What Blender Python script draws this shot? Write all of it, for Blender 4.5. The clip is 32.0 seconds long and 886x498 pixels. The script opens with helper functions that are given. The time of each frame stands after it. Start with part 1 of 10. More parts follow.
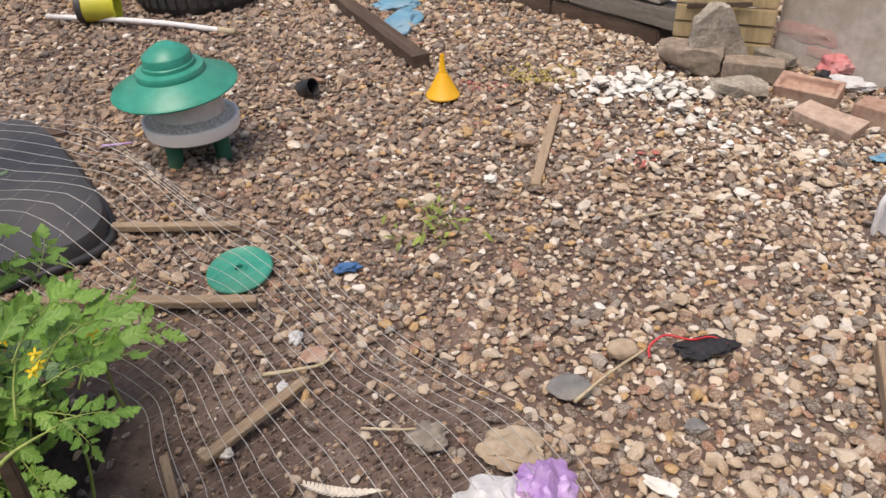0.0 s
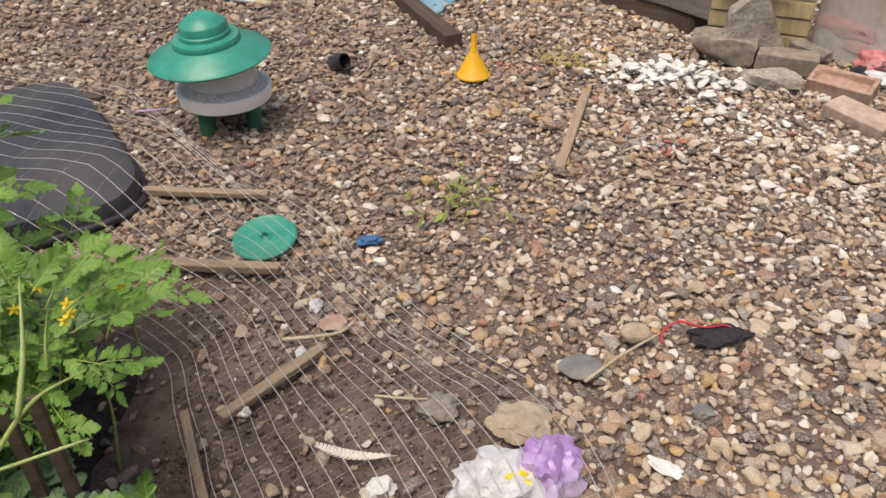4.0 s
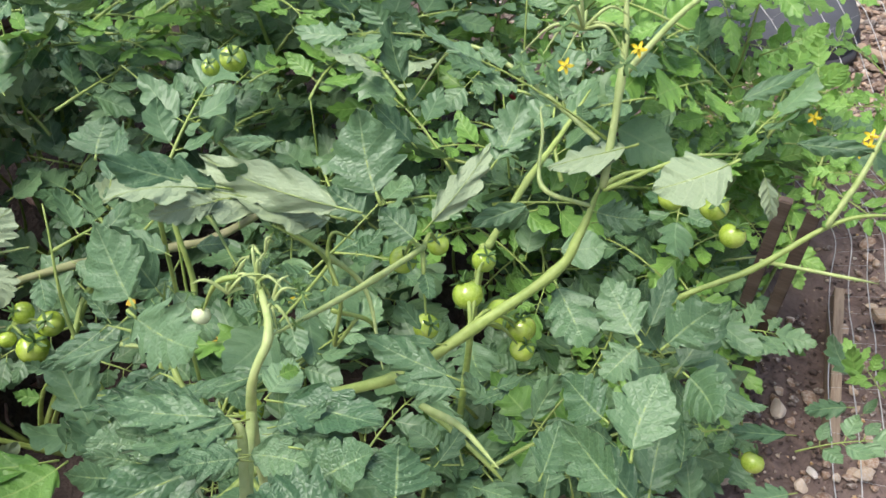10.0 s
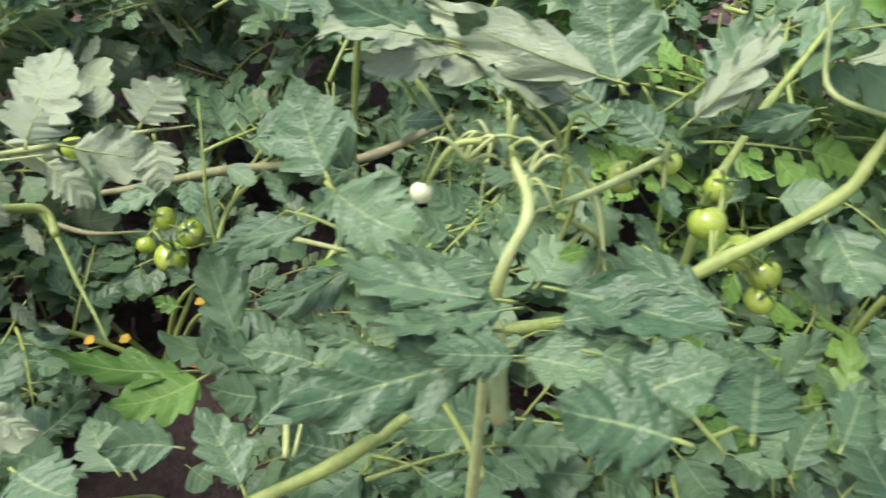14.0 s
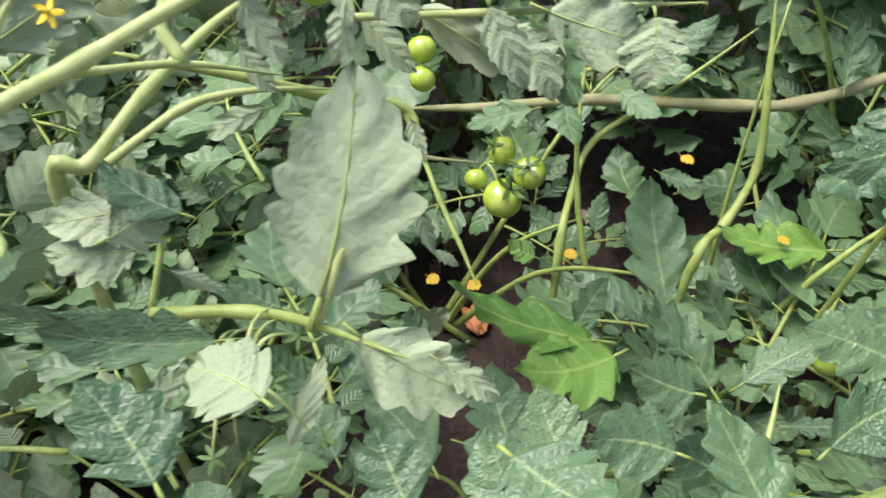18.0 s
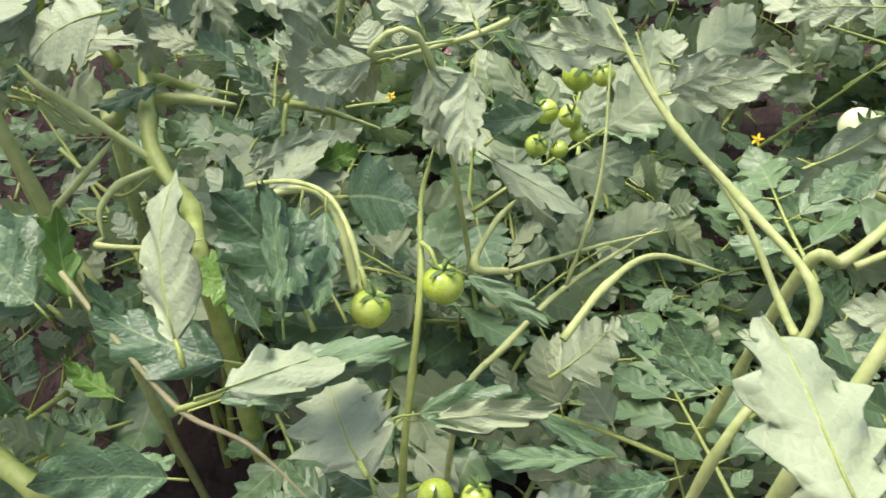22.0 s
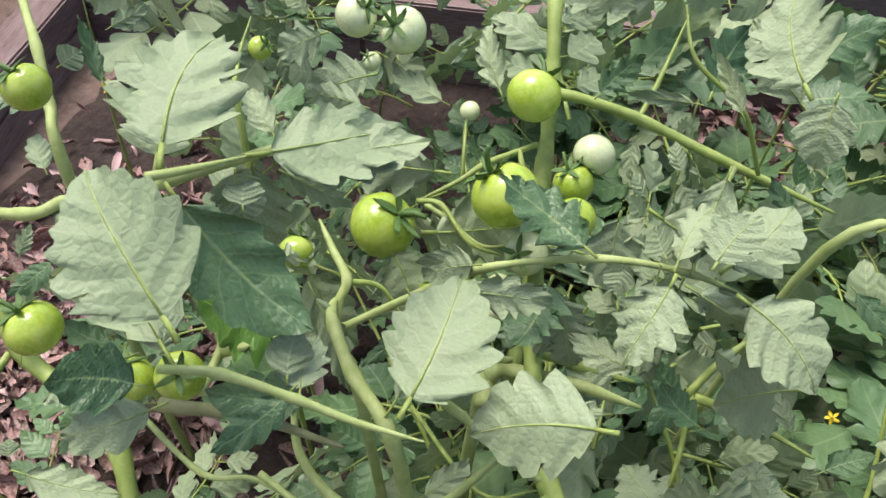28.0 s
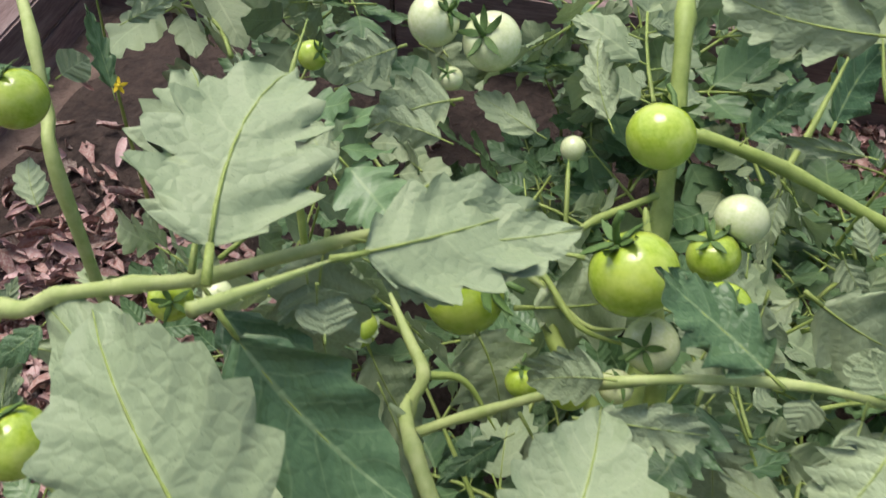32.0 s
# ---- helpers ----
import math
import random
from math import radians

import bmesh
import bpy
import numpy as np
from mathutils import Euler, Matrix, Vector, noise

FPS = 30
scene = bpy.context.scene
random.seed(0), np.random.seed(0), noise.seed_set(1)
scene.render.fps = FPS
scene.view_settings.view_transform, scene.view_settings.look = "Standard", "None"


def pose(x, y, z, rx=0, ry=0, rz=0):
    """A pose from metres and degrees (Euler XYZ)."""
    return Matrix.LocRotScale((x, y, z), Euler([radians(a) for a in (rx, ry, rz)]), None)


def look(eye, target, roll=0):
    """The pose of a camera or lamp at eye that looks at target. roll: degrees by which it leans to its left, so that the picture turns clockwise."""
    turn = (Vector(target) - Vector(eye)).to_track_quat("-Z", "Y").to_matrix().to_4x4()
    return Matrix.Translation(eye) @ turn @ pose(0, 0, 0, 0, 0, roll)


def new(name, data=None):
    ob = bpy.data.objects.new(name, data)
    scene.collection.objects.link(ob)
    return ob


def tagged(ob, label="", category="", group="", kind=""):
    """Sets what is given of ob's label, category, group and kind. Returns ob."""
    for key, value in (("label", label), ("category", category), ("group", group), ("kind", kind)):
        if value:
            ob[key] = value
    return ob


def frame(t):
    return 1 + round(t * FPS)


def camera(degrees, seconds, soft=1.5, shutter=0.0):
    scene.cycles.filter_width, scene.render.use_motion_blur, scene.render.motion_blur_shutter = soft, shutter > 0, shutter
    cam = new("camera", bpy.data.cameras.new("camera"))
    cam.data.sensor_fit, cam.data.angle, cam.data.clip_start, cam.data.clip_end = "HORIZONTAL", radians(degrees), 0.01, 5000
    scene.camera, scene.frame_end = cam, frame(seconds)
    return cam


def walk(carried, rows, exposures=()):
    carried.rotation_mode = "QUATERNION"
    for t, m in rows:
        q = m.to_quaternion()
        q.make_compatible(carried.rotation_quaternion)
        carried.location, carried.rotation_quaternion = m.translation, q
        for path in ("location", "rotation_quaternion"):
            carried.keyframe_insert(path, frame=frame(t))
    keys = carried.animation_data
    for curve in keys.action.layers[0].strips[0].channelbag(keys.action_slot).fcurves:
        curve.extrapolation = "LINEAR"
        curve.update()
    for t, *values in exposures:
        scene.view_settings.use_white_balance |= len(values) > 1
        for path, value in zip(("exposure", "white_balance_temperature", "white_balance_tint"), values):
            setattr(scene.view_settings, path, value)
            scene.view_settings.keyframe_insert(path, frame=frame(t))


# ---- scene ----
cam = camera(60.00, 32.0, soft=1.5, shutter=0.3)
PATH = [
    (0, (-0.0002, 0.0001, 1.123), (-0.0013, 1.6532, -0.0028), -1.81),
    (0.5, (0.0089, 0.0041, 1.1363), (-0.0045, 1.649, -0.0014), -1.68),
    (1, (0.0129, 0.0048, 1.1424), (-0.006, 1.6554, 0.0132), -1.89),
    (1.5, (0.016, 0.0103, 1.1355), (0.0013, 1.649, -0.011), -2.45),
    (2, (0.0166, 0.0055, 1.1348), (0.0147, 1.6453, -0.0103), -2.33),
    (2.5, (0.0175, 0.0074, 1.1391), (0.0231, 1.6336, -0.0251), -2.16),
    (4.5, (0.0056, -0.048, 1.1267), (-0.1279, 1.5735, -0.0364), 0.72),
    (5, (-0.0269, -0.0651, 1.1356), (-0.2634, 1.5347, -0.0411), 1.37),
    (5.5, (-0.0602, -0.0963, 1.1397), (-0.453, 1.4737, -0.0355), 0.45),
    (6, (-0.0797, -0.1145, 1.1424), (-0.5738, 1.4291, -0.0294), 1.02),
    (6.5, (-0.1242, -0.1529, 1.1471), (-0.7204, 1.3411, -0.0414), 2.58),
    (7, (-0.1578, -0.1866, 1.1481), (-0.9101, 1.221, -0.0572), 1.38),
    (7.5, (-0.1718, -0.2154, 1.1544), (-1.0246, 1.1325, -0.0521), 0.49),
    (8, (-0.1947, -0.2397, 1.1541), (-1.1102, 1.0488, -0.0712), 0.48),
    (8.5, (-0.215, -0.2528, 1.1569), (-1.1958, 0.9637, -0.0913), 0.60),
    (9, (-0.2502, -0.2374, 1.1359), (-1.2932, 0.8706, -0.1619), -1.00),
    (9.5, (-0.2902, -0.1983, 1.094), (-1.3313, 0.8282, -0.2707), -0.43),
    (10, (-0.3212, -0.1638, 1.052), (-1.3761, 0.7796, -0.3611), -1.32),
    (10.5, (-0.3364, -0.1409, 1.0128), (-1.3869, 0.7433, -0.4414), -1.59),
    (11, (-0.3543, -0.1215, 0.9871), (-1.396, 0.7214, -0.4976), -2.69),
    (11.5, (-0.3732, -0.1099, 0.9646), (-1.4057, 0.6964, -0.5467), -2.91),
    (12, (-0.3801, -0.1015, 0.952), (-1.4087, 0.6716, -0.5791), -3.98),
    (12.5, (-0.3818, -0.0966, 0.946), (-1.4096, 0.6764, -0.5857), -3.83),
    (13, (-0.3854, -0.1011, 0.9453), (-1.4148, 0.6747, -0.5839), -3.46),
    (13.5, (-0.3999, -0.1393, 0.9495), (-1.4399, 0.6309, -0.5753), -0.43),
    (14, (-0.4167, -0.2165, 0.9312), (-1.5916, 0.5223, -0.5089), -2.60),
    (14.5, (-0.4613, -0.2647, 0.9164), (-1.7134, 0.3135, -0.532), -5.06),
    (15, (-0.4925, -0.306, 0.9063), (-1.7712, 0.1965, -0.5471), -4.72),
    (15.5, (-0.5353, -0.323, 0.8703), (-1.8322, 0.1319, -0.5827), -5.83),
    (17.5, (-0.634, -0.3555, 0.7681), (-1.9498, 0.0615, -0.6792), -5.36),
    (18, (-0.6277, -0.3914, 0.7814), (-1.948, 0.0356, -0.6589), -3.74),
    (18.5, (-0.6409, -0.4629, 0.8207), (-1.9947, -0.0784, -0.6004), -3.33),
    (19, (-0.6463, -0.5163, 0.8496), (-2.0145, -0.1213, -0.5547), -1.86),
    (19.5, (-0.6441, -0.5528, 0.8756), (-2.0474, -0.1682, -0.4966), -1.82),
    (20, (-0.6346, -0.5973, 0.8756), (-2.0504, -0.3382, -0.513), -1.71),
    (20.5, (-0.6206, -0.6353, 0.8666), (-2.0404, -0.4528, -0.5301), 0.30),
    (21, (-0.6094, -0.68, 0.8715), (-2.0401, -0.6092, -0.5243), -0.10),
    (21.5, (-0.6044, -0.712, 0.8802), (-2.068, -0.7113, -0.4828), 0.27),
    (22, (-0.604, -0.7427, 0.8845), (-2.0886, -0.7917, -0.4547), 0.33),
    (22.5, (-0.6116, -0.7692, 0.8863), (-2.0933, -0.8875, -0.4518), 0.62),
    (23, (-0.6278, -0.8022, 0.8946), (-2.1009, -0.9439, -0.4507), 1.57),
    (23.5, (-0.6466, -0.8421, 0.9041), (-2.1218, -1.0238, -0.4341), 1.76),
    (24, (-0.6514, -0.8636, 0.9255), (-2.1305, -1.1054, -0.3988), 1.17),
    (24.5, (-0.662, -0.879, 0.9341), (-2.0848, -1.2853, -0.4114), 2.69),
    (25, (-0.6698, -0.876, 0.9327), (-2.0992, -1.3804, -0.3721), 1.98),
    (25.5, (-0.6925, -0.9073, 0.9262), (-2.1332, -1.3957, -0.3722), 1.60),
    (26, (-0.7413, -0.9523, 0.9262), (-2.2027, -1.4415, -0.3484), 0.60),
    (26.5, (-0.7965, -0.9863, 0.9216), (-2.2687, -1.4494, -0.3505), 0.45),
    (28.5, (-0.9143, -1.054, 1.0212), (-2.2103, -1.3265, -0.4775), 1.51),
    (29, (-0.9427, -1.072, 0.9992), (-2.239, -1.3063, -0.5057), 2.76),
    (29.5, (-0.9675, -1.0813, 0.9686), (-2.2612, -1.3488, -0.5329), 1.62),
    (30, (-0.9698, -1.0893, 0.9541), (-2.2295, -1.3381, -0.5793), 2.02),
    (30.5, (-0.9622, -1.0996, 0.9475), (-2.2013, -1.3429, -0.6035), 3.01),
    (31, (-0.9557, -1.1034, 0.9514), (-2.1935, -1.3914, -0.593), 2.45),
    (31.5, (-0.979, -1.1035, 0.9581), (-2.2166, -1.4325, -0.5782), 2.00),
    (32, (-1.0108, -1.1369, 0.9527), (-2.3015, -1.439, -0.5449), 3.57),
]
walk(cam, [(t, look(eye, target, roll)) for t, eye, target, roll in PATH],
     exposures=[(0, 0.12, 6950, 12), (4, 0.1, 6950, 10), (6, 0.05, 6850, 7), (8, 0.52, 6450, 4), (9.5, 0.76, 6200, 6), (12, 0.75, 6100, 20), (14, 0.84, 6150, 18), (15.5, 0.8, 6200, 14), (18.5, 1.06, 6250, 16),
                (22, 1.02, 6500, 19), (25, 1.0, 6600, 24), (26.5, 0.95, 6500, 18), (28.5, 0.62, 6450, 9), (32, 0.42, 6500, 9)])

# ---- light: bright overcast sky with a broad soft sun ----
world = bpy.data.worlds.new("overcast_sky")
scene.world = world
world.use_nodes = True
sky = world.node_tree.nodes.new("ShaderNodeTexSky")
sky.sky_type = "NISHITA"
sky.sun_disc = False
sky.sun_elevation, sky.sun_rotation = radians(70), radians(214)
sky.air_density, sky.dust_density, sky.ozone_density = 1.0, 4.0, 0.6
back = world.node_tree.nodes["Background"]
back.inputs[1].default_value = 0.15
world.node_tree.links.new(sky.outputs[0], back.inputs[0])
sun = new("sun", bpy.data.lights.new("sun", "SUN"))
sun.data.energy, sun.data.angle, sun.data.color = 2.0, radians(32), (1.0, 0.95, 0.88)
sun.matrix_world = look((-2.0, -3.0, 10), (0, 0, 0))
tagged(sun, kind="structure")


# ---- materials ----
def nodes_of(name):
    m = bpy.data.materials.new(name)
    m.use_nodes = True
    t = m.node_tree
    return m, t.nodes, t.links, t.nodes["Principled BSDF"]


def mixer(n, l, fac, a, b):
    x = n.new("ShaderNodeMix")
    x.data_type = "RGBA"
    for sock, v in ((x.inputs[0], fac), (x.inputs[6], a), (x.inputs[7], b)):
        if isinstance(v, bpy.types.NodeSocket):
            l.new(v, sock)
        elif isinstance(v, tuple):
            sock.default_value = (*v, 1)
        else:
            sock.default_value = v
    return x.outputs[2]


def math_node(n, l, op, a, b=0.0, c=0.0):
    x = n.new("ShaderNodeMath")
    x.operation = op
    for sock, v in zip(x.inputs, (a, b, c)):
        if isinstance(v, bpy.types.NodeSocket):
            l.new(v, sock)
        else:
            sock.default_value = v
    return x.outputs[0]


def ramp(n, l, fac, stops, mode="LINEAR"):
    r = n.new("ShaderNodeValToRGB")
    r.color_ramp.interpolation = mode
    e = r.color_ramp.elements
    while len(e) < len(stops):
        e.new(0.5)
    for el, (p, c) in zip(e, stops):
        el.position, el.color = p, (*c, 1)
    l.new(fac, r.inputs[0])
    return r.outputs[0]


def noise_tex(n, l, scale, detail=6.0, rough=0.6, stretch=None):
    co = n.new("ShaderNodeTexCoord")
    x = n.new("ShaderNodeTexNoise")
    x.inputs["Scale"].default_value, x.inputs["Detail"].default_value, x.inputs["Roughness"].default_value = scale, detail, rough
    src = co.outputs["Object"]
    if stretch:
        mp = n.new("ShaderNodeMapping")
        mp.inputs["Scale"].default_value = stretch
        l.new(src, mp.inputs[0])
        src = mp.outputs[0]
    l.new(src, x.inputs[0])
    return x.outputs["Fac"]


def surface(name, low, high, scale=30.0, roughness=0.8, bump=0.3, dist=0.002, metal=0.0, dirt=None, dirt_amount=0.5, stretch=None, vary=0.0, coat=0.0):
    """A worn surface: colour at a fine and a coarse scale, relief, and dirt in patches."""
    m, n, l, b = nodes_of(name)
    fine, coarse = noise_tex(n, l, scale, stretch=stretch), noise_tex(n, l, scale / 7, 3.0, stretch=stretch)
    f = ramp(n, l, fine, [(0.3, (0, 0, 0)), (0.7, (1, 1, 1))])
    c = mixer(n, l, f, low, high)
    if dirt:
        d = ramp(n, l, coarse, [(0.45, (0, 0, 0)), (0.68, (dirt_amount,) * 3)])
        c = mixer(n, l, d, c, dirt)
    if vary:
        o = n.new("ShaderNodeObjectInfo")
        hs = n.new("ShaderNodeHueSaturation")
        l.new(math_node(n, l, "MULTIPLY_ADD", o.outputs["Random"], 2 * vary, 1 - vary), hs.inputs["Value"])
        l.new(c, hs.inputs["Color"])
        c = hs.outputs[0]
    l.new(c, b.inputs["Base Color"])
    b.inputs["Roughness"].default_value, b.inputs["Metallic"].default_value = roughness, metal
    b.inputs["Coat Weight"].default_value = coat
    if bump:
        k = n.new("ShaderNodeBump")
        k.inputs["Strength"].default_value, k.inputs["Distance"].default_value = bump, dist
        l.new(fine, k.inputs["Height"])
        l.new(k.outputs[0], b.inputs["Normal"])
    return m


def leaf_surface(name, low, high, vein, roughness, sheen, through_amount):
    """One face of a tomato leaf: mottled green, paler midrib and side veins in relief, some light coming through."""
    m, n, l, b = nodes_of(name)
    uv = n.new("ShaderNodeUVMap")
    sep = n.new("ShaderNodeSeparateXYZ")
    l.new(uv.outputs[0], sep.inputs[0])
    along, across = sep.outputs[0], math_node(n, l, "ABSOLUTE", sep.outputs[1])
    warp = math_node(n, l, "MULTIPLY", noise_tex(n, l, 3.0, 2.0), 0.9)
    run = math_node(n, l, "ADD", math_node(n, l, "MULTIPLY_ADD", along, 6.0, math_node(n, l, "MULTIPLY", across, -0.9)), warp)
    near = math_node(n, l, "ABSOLUTE", math_node(n, l, "SUBTRACT", math_node(n, l, "FRACT", run), 0.5))
    side = ramp(n, l, near, [(0.0, (1, 1, 1)), (0.07, (0, 0, 0))])
    rib = ramp(n, l, across, [(0.02, (1, 1, 1)), (0.065, (0, 0, 0))])
    co = n.new("ShaderNodeTexCoord")
    cells = n.new("ShaderNodeTexVoronoi")
    cells.feature = "DISTANCE_TO_EDGE"
    cells.inputs["Scale"].default_value = 20.0
    l.new(co.outputs["Object"], cells.inputs["Vector"])
    mesh_relief = ramp(n, l, cells.outputs["Distance"], [(0.0, (0, 0, 0)), (0.4, (1, 1, 1))])
    veins = math_node(n, l, "MAXIMUM", math_node(n, l, "MULTIPLY", side, 0.45), rib)
    info = n.new("ShaderNodeObjectInfo")
    isl = n.new("ShaderNodeNewGeometry")
    tone = math_node(n, l, "MULTIPLY_ADD", isl.outputs["Random Per Island"], 0.45, math_node(n, l, "MULTIPLY", info.outputs["Random"], 0.55))
    mott = noise_tex(n, l, 45.0)
    c = mixer(n, l, math_node(n, l, "MULTIPLY_ADD", mott, 0.5, math_node(n, l, "MULTIPLY_ADD", tone, 0.8, -0.2)), low, high)
    spots = ramp(n, l, noise_tex(n, l, 160.0, 2.0), [(0.66, (0, 0, 0)), (0.7, (0.7, 0.7, 0.7))])
    c = mixer(n, l, spots, c, tuple(v * 0.45 for v in low))
    c = mixer(n, l, math_node(n, l, "MULTIPLY", veins, 0.75), c, vein)
    if name == "leaf_lower_face":
        specks = ramp(n, l, noise_tex(n, l, 330.0, 2.0), [(0.66, (0, 0, 0)), (0.7, (0.85, 0.85, 0.85))])
        c = mixer(n, l, math_node(n, l, "MULTIPLY", specks, math_node(n, l, "GREATER_THAN", info.outputs["Random"], 0.72)), c, (0.03, 0.028, 0.02))
    l.new(c, b.inputs["Base Color"])
    b.inputs["Roughness"].default_value = roughness
    b.inputs["Specular IOR Level"].default_value = 0.5
    b.inputs["Sheen Weight"].default_value = sheen
    b.inputs["Sheen Roughness"].default_value = 0.4
    puff = math_node(n, l, "ADD", math_node(n, l, "MULTIPLY", near, 0.7), math_node(n, l, "MULTIPLY_ADD", mesh_relief, 0.2, math_node(n, l, "MULTIPLY", noise_tex(n, l, 14.0, 3.0), 0.12)))
    k = n.new("ShaderNodeBump")
    k.inputs["Strength"].default_value, k.inputs["Distance"].default_value = 0.8, 0.0022
    l.new(puff, k.inputs["Height"])
    l.new(k.outputs[0], b.inputs["Normal"])
    tr = n.new("ShaderNodeBsdfTranslucent")
    l.new(mixer(n, l, 0.5, c, (0.2, 0.3, 0.06)), tr.inputs[0])
    mx = n.new("ShaderNodeMixShader")
    mx.inputs[0].default_value = through_amount
    l.new(b.outputs[0], mx.inputs[1])
    l.new(tr.outputs[0], mx.inputs[2])
    l.new(mx.outputs[0], n["Material Output"].inputs[0])
    return m


def pebble_surface(name, stops, rough=0.75):
    m, n, l, b = nodes_of(name)
    g = n.new("ShaderNodeNewGeometry")
    c = ramp(n, l, g.outputs["Random Per Island"], stops, "CONSTANT")
    grain, blot = noise_tex(n, l, 220.0), noise_tex(n, l, 40.0, 3.0)
    c = mixer(n, l, math_node(n, l, "MULTIPLY", blot, 0.5), c, (0.16, 0.115, 0.08))
    c = mixer(n, l, math_node(n, l, "MULTIPLY", ramp(n, l, grain, [(0.45, (0, 0, 0)), (0.62, (1, 1, 1))]), 0.4), c, (0.6, 0.56, 0.5))
    l.new(c, b.inputs["Base Color"])
    b.inputs["Roughness"].default_value = rough
    k = n.new("ShaderNodeBump")
    k.inputs["Strength"].default_value, k.inputs["Distance"].default_value = 0.4, 0.002
    l.new(grain, k.inputs["Height"])
    l.new(k.outputs[0], b.inputs["Normal"])
    return m


